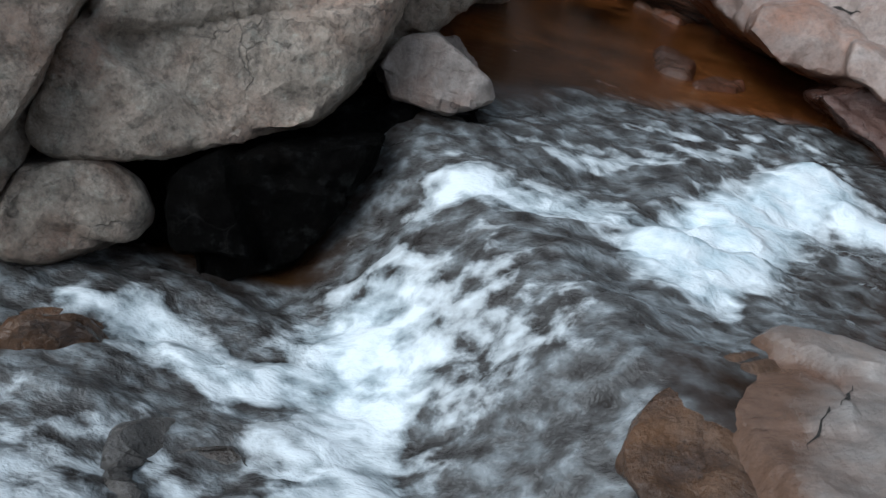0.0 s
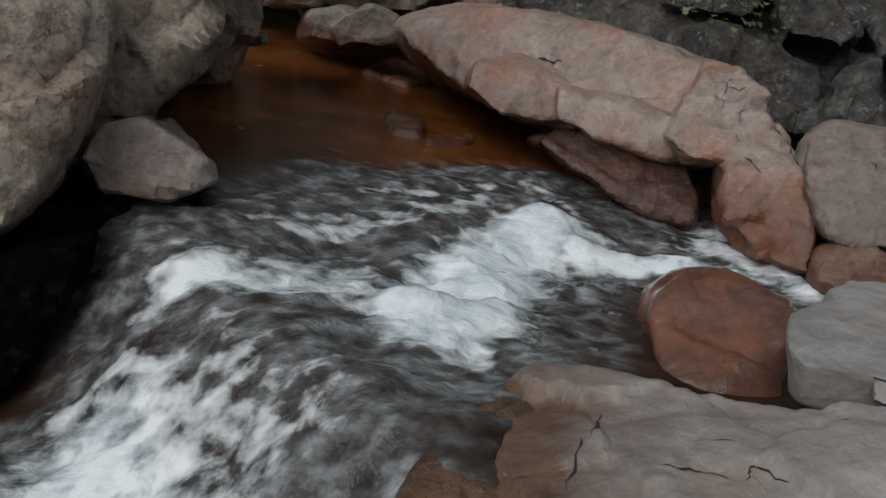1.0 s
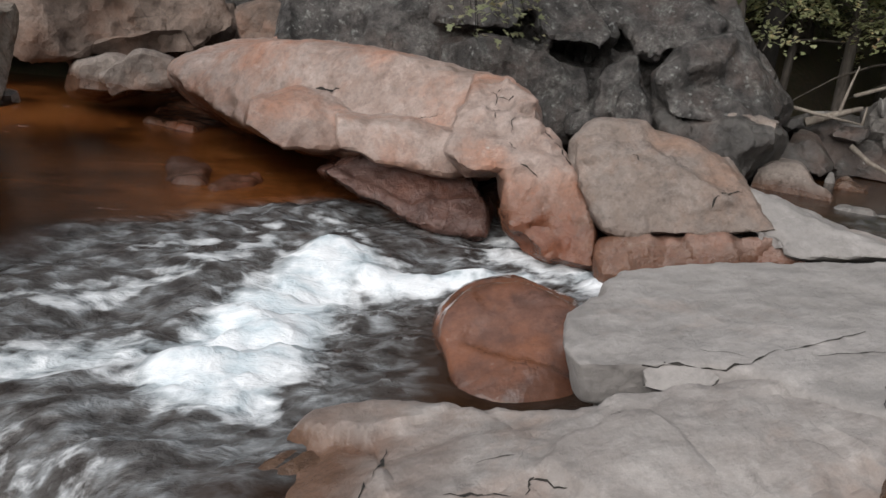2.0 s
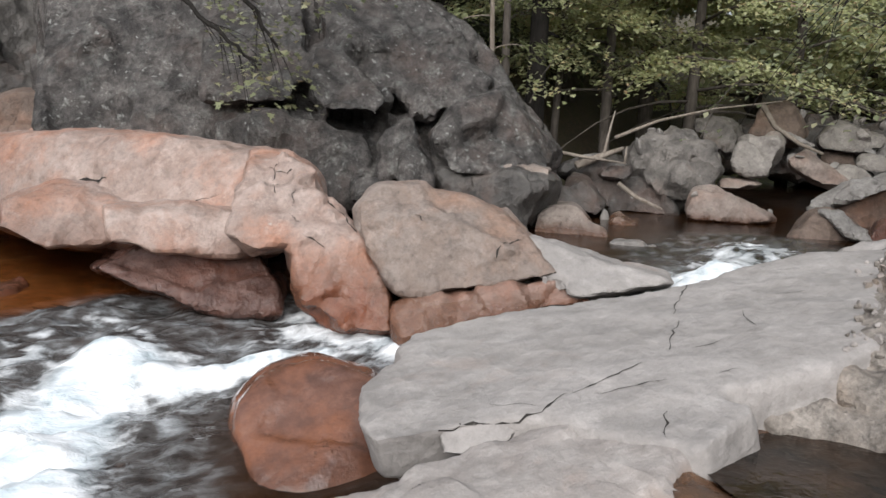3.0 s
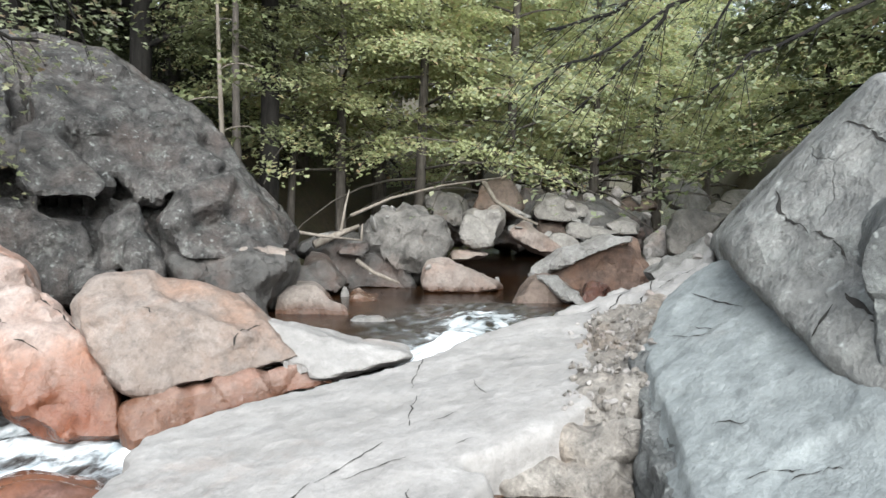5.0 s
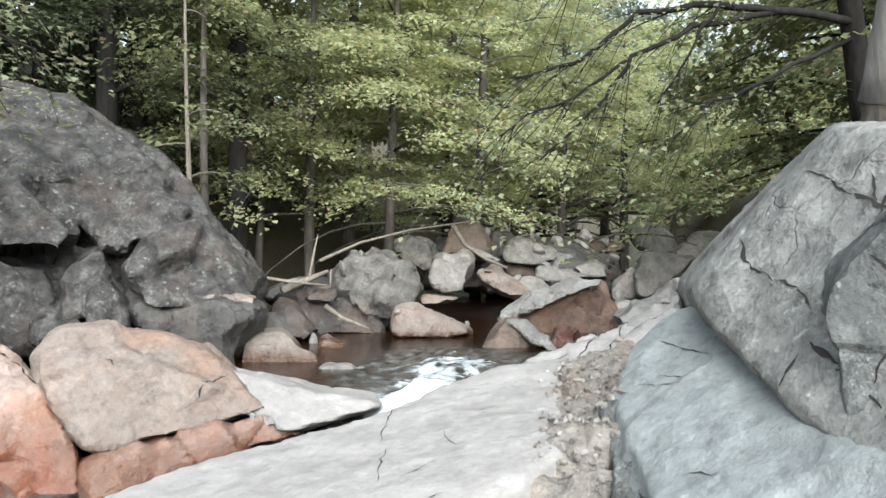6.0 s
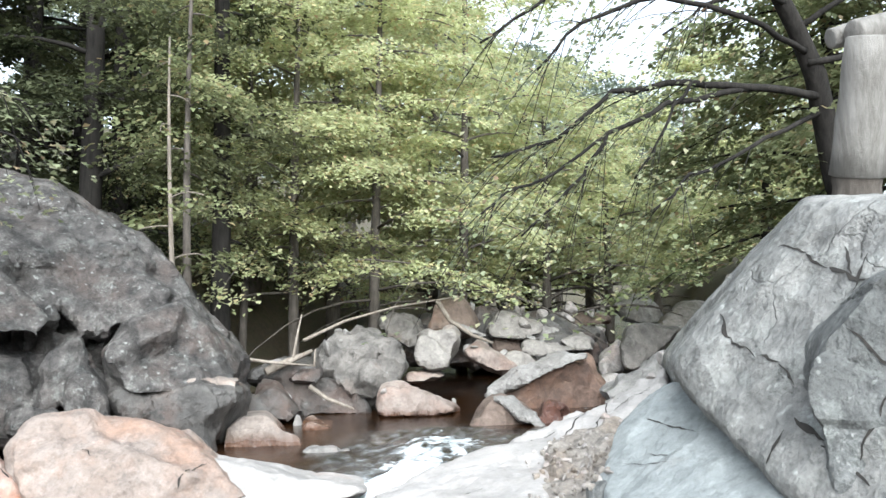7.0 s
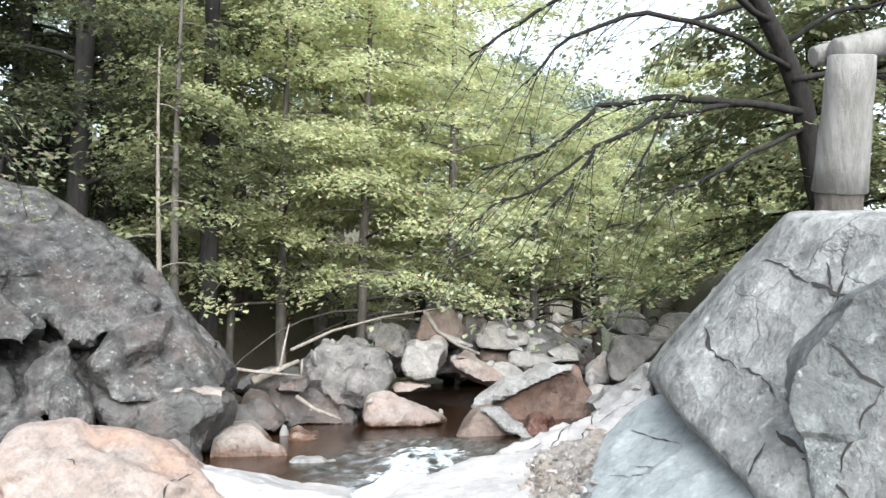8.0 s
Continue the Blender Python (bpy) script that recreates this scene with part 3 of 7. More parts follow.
def ground_height(x, y):
    s, v = along(x, y)
    z = -0.9 + 0.035 * max(0.0, s) - 1.4 * smooth(-2, -6, s)
    d = beyond(LEFT_BANK, x, y)
    z += 2.1 * smooth(-0.4, 1.6, d) + 0.4 * max(0.0, d - 1.0)
    d = -beyond(RIGHT_BANK, x, y)
    z += 2.3 * smooth(-0.2, 1.8, d) + 0.25 * max(0.0, d - 1.0)
    z += 0.22 * noise.fractal(Vector((x * 0.5, y * 0.5, 3.1)), 0.9, 2.0, 4)
    far = math.hypot(x, y)
    if far > 50:
        z = min(z, 14 + 0.04 * (far - 50))
    return z


def build_ground():
    axis = [-400, -250, -150, -90, -60, -40, -30, -22, -16]
    axis += [-12 + 0.5 * i for i in range(84)]
    axis += [31, 33, 36, 40, 45, 52, 60, 75, 95, 120, 160, 220, 300, 400]
    n = len(axis)
    verts = [(x, y, ground_height(x, y)) for y in axis for x in axis]
    faces = [(j * n + i, j * n + i + 1, (j + 1) * n + i + 1, (j + 1) * n + i) for j in range(n - 1) for i in range(n - 1)]
    tagged(mesh_object("ground", verts, faces, "ground"), "dark forest floor with litter and moss", "ground", kind="structure")


build_ground()

# foam: stretches of broken water in plan (x0, y0, x1, y1, half width, strength)
FOAM = [
    (2.39, 4.38, 2.07, 4.71, 0.30, 0.45),
    (4.89, 3.57, 4.31, 3.46, 0.18, 0.90),
    (5.98, 4.13, 4.89, 3.57, 0.30, 0.55),
    (11.66, 7.18, 12.39, 8.22, 0.25, 0.80),
    (2.39, 4.03, 2.17, 4.60, 0.20, 0.50),
    (2.42, 4.03, 2.37, 4.58, 0.10, 0.70),
    (2.37, 4.56, 2.20, 5.02, 0.12, 0.55),
    (2.04, 4.28, 1.66, 4.34, 0.10, 0.80),
    (1.66, 4.34, 1.16, 4.31, 0.10, 0.80),
    (1.05, 4.56, 0.79, 4.47, 0.22, 0.95),
    (0.79, 4.47, 0.63, 4.12, 0.19, 0.90),
    (0.56, 4.05, 0.32, 3.50, 0.28, 1.10),
    (0.32, 3.50, 0.20, 3.17, 0.17, 1.10),
    (0.36, 3.16, 0.31, 2.97, 0.07, 0.58),
    (0.15, 3.34, -0.09, 3.54, 0.17, 0.51),
    (-0.09, 3.56, -0.41, 3.61, 0.19, 0.62),
    (-0.41, 3.61, -0.73, 3.55, 0.19, 0.62),
    (-0.73, 3.55, -1.10, 3.62, 0.19, 0.62),
    (-0.19, 4.79, 0.25, 4.92, 0.07, 0.45),
    (-0.78, 4.19, -0.26, 4.38, 0.07, 0.40),
    (0.50, 5.17, 1.14, 5.54, 0.07, 0.40),
    (1.14, 5.54, 1.23, 4.69, 0.07, 0.40),
    (-1.13, 3.50, -1.17, 3.27, 0.10, 0.50),
    (-1.17, 3.27, -0.91, 3.10, 0.14, 0.33),
    (-0.91, 3.10, -0.61, 2.85, 0.14, 0.33),
    (-1.25, 3.15, -1.09, 2.88, 0.20, 0.53),
    (-0.87, 2.93, -0.88, 2.69, 0.43, 0.35),
    (-0.44, 2.66, -0.62, 2.59, 0.32, 0.28),
    (-2.59, 2.68, -2.31, 2.71, 0.10, 0.67),
    (-2.25, 2.71, -1.71, 2.51, 0.19, 0.74),
    (-1.71, 2.51, -1.42, 2.59, 0.19, 0.74),
    (-1.24, 2.89, -1.11, 2.60, 0.35, 0.81),
    (-1.11, 2.60, -1.02, 2.00, 0.35, 0.65),
    (-0.93, 2.92, -0.65, 2.63, 0.35, 0.40),
    (-1.11, 3.29, -1.18, 3.13, 0.20, 0.33),
    (-1.18, 3.13, -1.26, 3.04, 0.20, 0.33),
    (-2.36, 1.79, -1.95, 1.95, 0.29, 0.35),
    (-2.16, 1.53, -1.75, 1.83, 0.29, 0.39),
    (0.97, 4.66, 0.55, 4.04, 0.22, 1.10),
    (0.52, 4.03, 0.08, 3.32, 0.26, 1.10),
    (-1.07, 3.56, -0.62, 3.53, 0.15, 0.65),
    (-0.62, 3.53, -0.18, 3.53, 0.15, 0.65),
    (1.11, 4.42, 1.64, 4.34, 0.10, 0.90),
    (-1.03, 3.07, -0.63, 2.69, 0.30, 0.31),
    (-0.57, 4.08, 0.07, 4.43, 0.10, 0.50),
    (0.07, 4.43, 0.64, 5.00, 0.10, 0.50),
]


def water_height(x, y):
    s, v = along(x, y)
    z = -0.36
    z += 0.36 * smooth(-1.9, 0.2, s) * (1 - smooth(1.6, 2.6, v) * (1 - smooth(-1.0, 0.3, s)))
    z += 0.10 * smooth(4.8, 6.2, s) + 0.28 * smooth(8, 13, s) + 0.02 * max(0, s - 14)
    # the run below the slot, then the step into the lower pool
    z -= 0.14 * smooth(5.2, 3.6, y) * smooth(2.6, 1.2, x)
    d = ((x + 1.5) * -0.77 + (y - 4.1) * -0.64)
    z -= 0.8 * smooth(-0.15, 0.75, d)
    return z


def build_water():
    def sheet(name, x0, x1, y0, y1, step, label):
        nx, ny = int((x1 - x0) / step) + 1, int((y1 - y0) / step) + 1
        verts, foam, rush, warmth = [], [], [], []
        for j in range(ny):
            for i in range(nx):
                x, y = x0 + i * step, y0 + j * step
                z, f, ru = water_height(x, y), 0.0, 0.0
                for a, b, c, d, w, k in FOAM:
                    gap = seg_distance(x, y, a, b, c, d)
                    q = gap / w
                    if q < 1.8:
                        f = max(f, k * (1 - smooth(0.2, 1.8, q)))
                    if q < 4:
                        ru = max(ru, k * (1 - smooth(1.2, 3.6, q)))
                    if gap < 1.0 and a < 2.6:
                        ru = max(ru, 1 - smooth(0.25, 0.7, gap))
                slope = abs(water_height(x + 0.1, y) - z) + abs(water_height(x, y + 0.1) - z)
                # less foam and pale run here: the boulder's shade put into the water colour
                hollow = smooth(-1.5, -0.95, x) if y > 3.3 else 1.0
                f *= 0.3 + 0.7 * hollow
                hollow = max(hollow, smooth(-1.75, -1.35, x))
                ru = min(1.0, max(ru * 1.4, f * 1.5, slope * 8)) * hollow
                wav = noise.fractal(Vector((x * 1.6, y * 3.0, 0.3)), 0.8, 2.1, 5)
                z += ru * 0.075 * wav + 0.05 * max(0.0, f - 0.5) * (1 + 1.6 * wav)
                verts.append((x, y, z))
                foam.append(f)
                rush.append(ru)
                warmth.append((1 - smooth(-1.5, 1.0, along(x, y)[0])) * smooth(4.6, 6.4, y))
        faces = [(j * nx + i, j * nx + i + 1, (j + 1) * nx + i + 1, (j + 1) * nx + i) for j in range(ny - 1) for i in range(nx - 1)]
        ob = mesh_object(name, verts, faces, "water")
        for key, data in (("foam", foam), ("rush", rush), ("warmth", warmth)):
            ob.data.attributes.new(key, "FLOAT", "POINT").data.foreach_set("value", data)
        return tagged(ob, label, "water", kind="structure")

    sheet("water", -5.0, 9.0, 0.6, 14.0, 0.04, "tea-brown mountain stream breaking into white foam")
    sheet("water_downstream", -20.0, -5.0, -8.0, 14.0, 0.25, "brown stream running on below the falls")
    sheet("water_margin", -5.0, 9.01, -8.0, 0.61, 0.2, "shallow brown water lapping the bedrock bank")
    sheet("water_upstream", 9.0, 40.0, 2.0, 24.0, 0.25, "shallow brown stream between boulders upstream")


build_water()


def pothole_water(x, y, z, r, label):
    """A still puddle in a hollow of the bedrock."""
    n = 24
    rings = [[(x + r * q * math.cos(2 * math.pi * k / n), y + r * q * math.sin(2 * math.pi * k / n), z) for k in range(n)] for q in (0.25, 0.5, 0.75, 1.0)]
    verts = [(x, y, z)] + [p for ring in rings for p in ring]
    faces = [(0, 1 + k, 1 + (k + 1) % n) for k in range(n)]
    for i in range(3):
        faces += [(1 + i * n + k, 1 + (i + 1) * n + k, 1 + (i + 1) * n + (k + 1) % n, 1 + i * n + (k + 1) % n) for k in range(n)]
    tagged(mesh_object("water_pothole", verts, faces, "puddle"), label, "water", kind="structure")


pothole_water(2.45, 1.30, -0.02, 0.46, "still dark water in a pothole of the rock")

# ---------------------------------------------------------------- rocks
# the ledge underfoot
rock("slab_rock", (0.4, -0.7, -0.75), [(0, 88, 0.3), (105, 4, 1.75), (82, 4, 2.05), (0, 5, 3.3), (-90, 5, 2.6), (180, 5, 3.2), (0, -90, 2.0)],
     40, "slab", "flat grey bedrock ledge on the near bank", voxel=0.05, rough=0.05, seed=120, cell=0.6, step=0.02, chips=2)
bedrock("cliff", (4.36, 8.5, 1.32), [((0.0, 0.0, 0.0), [(-95.8, 80.9, 1.22), (-62.4, 75.5, 1.2), (-43.0, 58.5, 1.2), (-39.1, 39.9, 1.4), (-41.7, -2.0, 2.42), (-48.4, -53.6, 2.21), (-123.2, -82.0, 1.5), (172.1, 2.9, 3.13), (-117.1, 32.0, 1.33), (62.9, 1.1, 1.95)]),
    ((-1.01, -1.75, -0.36), [(-108.0, 40.0, 0.45), (156.3, 19.4, 0.37), (-141.1, 86.3, 0.61), (-30.6, 47.2, 0.5), (-29.7, 30.4, 0.47), (-30.0, -35.6, 0.3), (174.9, -87.2, -0.03), (155.5, -44.2, 0.06), (155.5, -9.6, 0.21), (72.0, -40.0, 0.65)]),
    ((-0.07, -1.83, -0.22), [(-122.0, 30.0, 0.35), (-69.4, 85.1, 0.43), (-38.7, 49.9, 0.56), (-35.1, -58.7, 0.15), (149.3, -48.0, 0.16), (149.2, -43.4, 0.17), (58.0, -30.0, 0.55)]),
    ((0.12, -2.5, -0.78), [(-108.0, 34.0, 0.44), (-60.0, 30.0, 0.56), (144.2, 48.1, 0.51), (143.7, 65.4, 0.56), (-38.8, 45.2, 0.61), (-38.9, 42.7, 0.62), (-43.1, -20.0, 0.59), (-69.8, -80.6, 0.09), (-176.4, -81.9, 0.1), (147.9, -22.6, 0.32), (72.0, -34.0, 0.66)]),
    ((-0.58, -2.23, -0.75), [(-128.0, 16.0, 0.44), (150.2, 6.3, 0.21), (145.9, 64.6, 0.33), (-31.1, 15.6, 0.17), (-33.8, -31.2, 0.01), (-35.5, -43.9, 0.03), (52.0, -16.0, 0.66)]),
    ((-0.7, -2.42, -1.03), [(-100.0, 22.0, 0.44), (115.4, 83.3, 0.37), (-30.4, 28.4, 0.34), (-33.7, -2.3, 0.3), (-131.8, -82.0, 0.13), (149.2, -1.8, -0.0), (80.0, -22.0, 0.66)]),
    ((-1.37, -1.59, -0.79), [(-117.0, 14.0, 0.44), (152.7, 77.2, 0.47), (-18.2, 77.7, 0.44), (-28.6, 0.6, 0.7), (-131.4, -82.4, 0.35), (161.7, 2.0, 0.67), (63.0, -14.0, 0.66)]),
    ((-1.31, -0.97, 0.06), [(-125.0, 38.0, 0.36), (167.5, 50.2, 0.66), (-48.3, 73.2, 0.8), (-24.3, 3.0, 0.32), (-23.7, -12.3, 0.29), (-47.4, -88.9, 0.32), (162.3, 2.0, 0.59), (55.0, -38.0, 0.54)]),
    ((-0.25, -1.28, 0.32), [(-108.0, 44.0, 0.36), (-155.7, 79.8, 0.68), (-41.0, 53.4, 0.57), (-38.7, 44.5, 0.58), (37.4, -86.7, 0.08), (131.4, -80.1, 0.04), (154.2, -1.5, 0.56), (72.0, -44.0, 0.54)]),
    ((0.23, -2.75, -1.01), [(-110.0, 30.0, 0.36), (117.3, 78.9, 0.22), (-25.6, 72.9, 0.29), (-43.9, -27.7, 0.23), (-94.8, -82.8, -0.04), (144.3, -16.8, 0.11), (70.0, -30.0, 0.54)])],
    "cliff", "tall grey cliff of fractured bedrock spotted with lichen", voxel=0.042, rough=0.09, seed=3, cell=0.35, step=0.025, ease=1, cracks=[(-0.59, -1.29, 0.25, -0.38, -1.78, -0.3, 0.07), (-0.38, -1.78, -0.3, -0.21, -2.06, -0.57, 0.07), (-0.21, -2.06, -0.57, -0.22, -2.26, -0.87, 0.07), (0.28, -2.04, -0.19, 0.06, -2.05, -0.37, 0.06), (0.06, -2.05, -0.37, -0.14, -2.06, -0.52, 0.06), (-1.19, -1.03, 0.17, -1.05, -1.23, -0.0, 0.05), (-1.05, -1.23, -0.0, -1.1, -1.37, -0.25, 0.05), (-1.1, -1.37, -0.25, -0.94, -1.58, -0.43, 0.05), (-1.05, -1.5, -0.39, -0.57, -1.77, -0.43, 0.06), (-0.66, -1.21, 0.31, -0.3, -1.39, 0.31, 0.04), (-0.53, -1.43, 0.09, -0.26, -1.54, 0.13, 0.04), (-0.78, -0.73, 0.9, -0.87, -1.1, 0.31, 0.05), (0.61, -1.68, 0.56, 0.61, -1.8, 0.39, 0.04), (-0.18, -1.27, 0.56, 0.03, -1.41, 0.52, 0.04)])
rock("rock", (4.78, 5.78, 0.51), [(134.6, 59.7, 0.14), (86.5, 85.0, 0.08), (-17.6, 79.5, 0.10), (-42.6, -12.9, 0.25), (-60.9, -75.0, 0.11), (150.8, -58.3, 0.18), (-129.5, 12.0, 0.47), (50.5, -4.7, 0.47)],
     26, "tan", "tan wedge of rock under the cliff", voxel=0.047, rough=0.03, seed=8, cell=0.4, step=0.03, chips=4)
rock("rock", (4.73, 5.94, 0.20), [(45.8, 84.7, 0.23), (-40.0, 15.6, 0.45), (-44.9, -27.8, 0.32), (-53.0, -55.2, 0.32), (158.6, -61.1, 0.26), (147.5, -15.6, 0.51), (-128.4, 12.0, 0.65), (51.6, -7.0, 0.65)],
     26, "cliffdark", "dark damp rock at the foot of the cliff", voxel=0.047, rough=0.06, seed=9, cell=0.4, step=0.05, chips=4)
rock("rock", (3.38, 6.09, 0.38), [(134.1, 73.1, 0.12), (-11.1, 73.4, 0.11), (-27.6, 24.3, 0.16), (-83.1, -81.1, 0.13), (152.9, -4.2, 0.17), (-119.0, 12.0, 0.40), (61.0, -6.1, 0.40)],
     26, "cliff", "grey rock fallen at the cliff foot", voxel=0.043, rough=0.04, seed=10, cell=0.45, step=0.05, chips=3)
rock("rock", (4.15, 6.08, 0.39), [(114.8, 80.5, 0.10), (-15.6, 74.3, 0.08), (-38.5, -24.0, 0.20), (-104.7, -83.1, 0.10), (151.0, -33.6, 0.15), (-124.2, 12.0, 0.40), (55.8, -5.8, 0.40)],
     26, "cliffdark", "dark rock fallen at the cliff foot", voxel=0.046, rough=0.04, seed=11, cell=0.4, step=0.05, chips=4)
rock("boulder", (5.33, 5.72, -0.07), [(131.4, 47.4, 0.35), (50.0, 83.5, 0.31), (-37.3, 43.4, 0.27), (-39.3, 34.6, 0.28), (-50.4, -26.7, 0.38), (-112.9, -78.5, 0.29), (170.5, -70.4, 0.31), (139.9, -0.1, 0.37), (-132.9, 12.0, 0.60), (47.1, -8.7, 0.60)],
     22, "tan", "rounded tan boulder standing in the pool edge", voxel=0.049, rough=0.04, seed=20, cell=0.4, step=0.03, chips=4)
rock("rock", (5.24, 4.86, -0.12), [(120.1, 55.7, 0.14), (63.4, 80.3, 0.10), (-34.6, 55.1, 0.14), (-50.9, -11.4, 0.22), (-133.9, -79.1, 0.12), (138.6, -20.6, 0.21), (-137.1, 12.0, 0.35), (42.9, -9.9, 0.35)],
     19, "grey", "low grey stone at the pool outlet", voxel=0.045, rough=0.03, seed=21, cell=0.4, step=0.035, chips=3)
rock("rock", (6.09, 5.67, -0.06), [(125.7, 47.6, 0.16), (23.1, 82.3, 0.13), (-42.1, 37.4, 0.16), (-49.1, -7.1, 0.17), (-132.9, -80.7, 0.17), (135.2, -6.5, 0.18), (-136.9, 12.0, 0.30), (43.1, -8.1, 0.30)],
     19, "tan", "small pinkish stone rising from brown water", voxel=0.052, rough=0.02, seed=22, cell=0.4, step=0.03, chips=4)
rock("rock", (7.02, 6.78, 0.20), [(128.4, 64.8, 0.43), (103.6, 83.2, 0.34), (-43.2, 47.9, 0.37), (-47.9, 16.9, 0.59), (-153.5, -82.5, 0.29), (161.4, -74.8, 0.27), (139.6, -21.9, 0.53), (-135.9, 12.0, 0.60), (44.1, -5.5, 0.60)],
     26, "cliffdark", "wet bank rock, its shade put in the dark colour", voxel=0.061, rough=0.08, seed=25, cell=0.4, step=0.05, chips=4)
rock("rock", (6.04, 6.33, 0.14), [(113.1, 77.0, 0.19), (-37.2, 51.4, 0.17), (-55.5, -55.0, 0.22), (174.9, -78.2, 0.14), (139.6, -14.2, 0.24), (-133.6, 12.0, 0.40), (46.4, -6.5, 0.40)],
     22, "cliffdark", "dark wet stone at the waterline", voxel=0.055, rough=0.05, seed=26, cell=0.4, step=0.05, chips=4)
rock("rock", (6.97, 2.73, 0.50), [(104.8, 59.3, 0.09), (103.1, 64.2, 0.09), (-68.0, 39.4, 0.34), (-77.8, -58.7, 0.09), (-83.1, -68.7, 0.10), (117.2, -32.4, 0.30), (-158.5, 58.0, 0.42), (21.5, -4.8, 0.70)],
     38, "grey", "grey broken rock above the ledge", voxel=0.047, rough=0.05, seed=43, cell=0.4, step=0.035, chips=2)
rock("ledge_rock", (1.82, 6.60, 0.13), [(172.0, 58.4, 1.29), (164.8, 75.2, 0.94), (64.9, 87.8, 0.69), (18.1, 85.7, 0.66), (-7.0, 78.1, 0.71), (-21.5, 41.0, 1.14), (-29.5, -25.3, 1.06), (-49.8, -68.5, 0.52), (-131.7, -78.6, 0.29), (-167.3, -63.5, 0.60), (-176.0, -39.3, 1.19), (-141.0, 30.0, 0.53), (-141.0, 64.0, 0.73), (0.0, -90.0, 0.93), (76.9, -0.0, 2.60)],
     11, "pinkledge", "smooth pinkish whaleback ledge washed by the stream", voxel=0.034, rough=0.09, seed=50, cell=0.9, step=0.02, chips=0,
     cracks=[(-0.64, 0.11, 0.28, -0.49, -0.11, 0.31, 0.04), (-0.45, -1.04, 0.18, -0.2, -1.0, 0.23, 0.009), (-0.2, -1.0, 0.23, 0.1, -0.85, 0.25, 0.009), (-1.0, -0.32, 0.1, -0.49, -0.31, 0.2, 0.008), (-0.84, -0.08, 0.27, -0.72, -0.17, 0.25, 0.007), (0.29, -0.90, 0.47, 0.45, -1.31, 0.23, 0.007), (0.37, -1.03, 0.44, 0.57, -1.41, 0.29, 0.007), (0.40, -1.22, 0.26, 0.50, -1.50, 0.10, 0.007), (0.49, -1.18, 0.44, 0.60, -1.57, 0.15, 0.007), (-0.46, -0.36, 0.05, 0.11, -0.88, 0.25, 0.007), (-0.92, 0.27, 0.12, -0.49, -0.18, 0.20, 0.007), (-0.17, -0.93, -0.18, 0.15, -1.25, -0.10, 0.007), (0.03, -1.10, -0.10, 0.19, -1.36, -0.16, 0.007), (0.30, -1.02, 0.35, 0.57, -1.32, 0.39, 0.007), (0.45, -1.41, 0.13, 0.49, -1.64, -0.07, 0.007)],
     pits=[(-0.56, -0.00, 0.30, 0.09, 0.05), (0.26, -1.49, -0.21, 0.26, 0.2), (-1.29, 0.66, 0.04, 0.12, 0.08), (0.41, -1.23, 0.28, 0.08, 0.04), (0.57, -1.30, 0.41, 0.08, 0.04)])
rock("rock", (-0.44, 9.96, 0.08), [(170.1, 70.4, 0.23), (35.9, 82.2, 0.24), (0.2, 3.8, 0.43), (-20.2, -72.3, 0.21), (-121.4, -81.4, 0.25), (-175.8, 2.8, 0.38), (-87.7, 12.0, 0.50), (92.3, -5.7, 0.50)],
     19, "tan", "pale stone at the back of the pool", voxel=0.062, rough=0.05, seed=54, cell=0.4, step=0.03, chips=4)
rock("boulder", (-0.32, 11.26, 0.66), [(-176.0, 75.2, 0.54), (-175.5, 82.8, 0.49), (-6.1, 82.2, 0.62), (-4.9, 17.0, 1.32), (-7.6, -46.5, 0.92), (-37.1, -82.1, 0.55), (-92.5, -84.8, 0.61), (-171.8, 3.7, 1.34), (-88.5, 12.0, 1.23), (91.5, -2.1, 1.25)],
     26, "brownrock", "big brown boulder behind the pool", voxel=0.07, rough=0.16, seed=55, cell=0.7, step=0.09, chips=10)
rock("boulder", (1.51, 10.00, 0.75), [(173.1, 67.0, 0.44), (-8.2, 83.6, 0.31), (-10.0, 51.7, 0.39), (-14.0, -24.9, 0.70), (-64.5, -85.1, 0.38), (175.0, -5.1, 0.64), (-98.8, 12.0, 0.69), (81.2, -1.9, 0.70)],
     22, "brownrock", "tan rounded rock behind the ledge", voxel=0.063, rough=0.07, seed=56, cell=0.6, step=0.06, chips=4)
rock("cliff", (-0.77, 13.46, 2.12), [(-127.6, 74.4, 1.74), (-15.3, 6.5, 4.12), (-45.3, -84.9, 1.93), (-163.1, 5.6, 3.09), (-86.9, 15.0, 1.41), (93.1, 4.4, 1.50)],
     38, "cliffdark", "bedrock cliff behind the pool, its shade in the dark colour", voxel=0.084, rough=0.2, seed=57, cell=1.2, step=0.15, chips=4)
rock("rock", (3.50, 4.19, -0.25), [(89.8, 73.9, 0.12), (-33.1, 39.0, 0.30), (-47.9, -17.2, 0.30), (-101.8, -73.0, 0.13), (146.0, -5.9, 0.46), (-130.3, 12.0, 0.37), (49.7, -13.7, 0.38)],
     26, "cliffdark", "dark rock under the overhang", voxel=0.035, rough=0.03, seed=61, cell=0.4, step=0.05, chips=4)
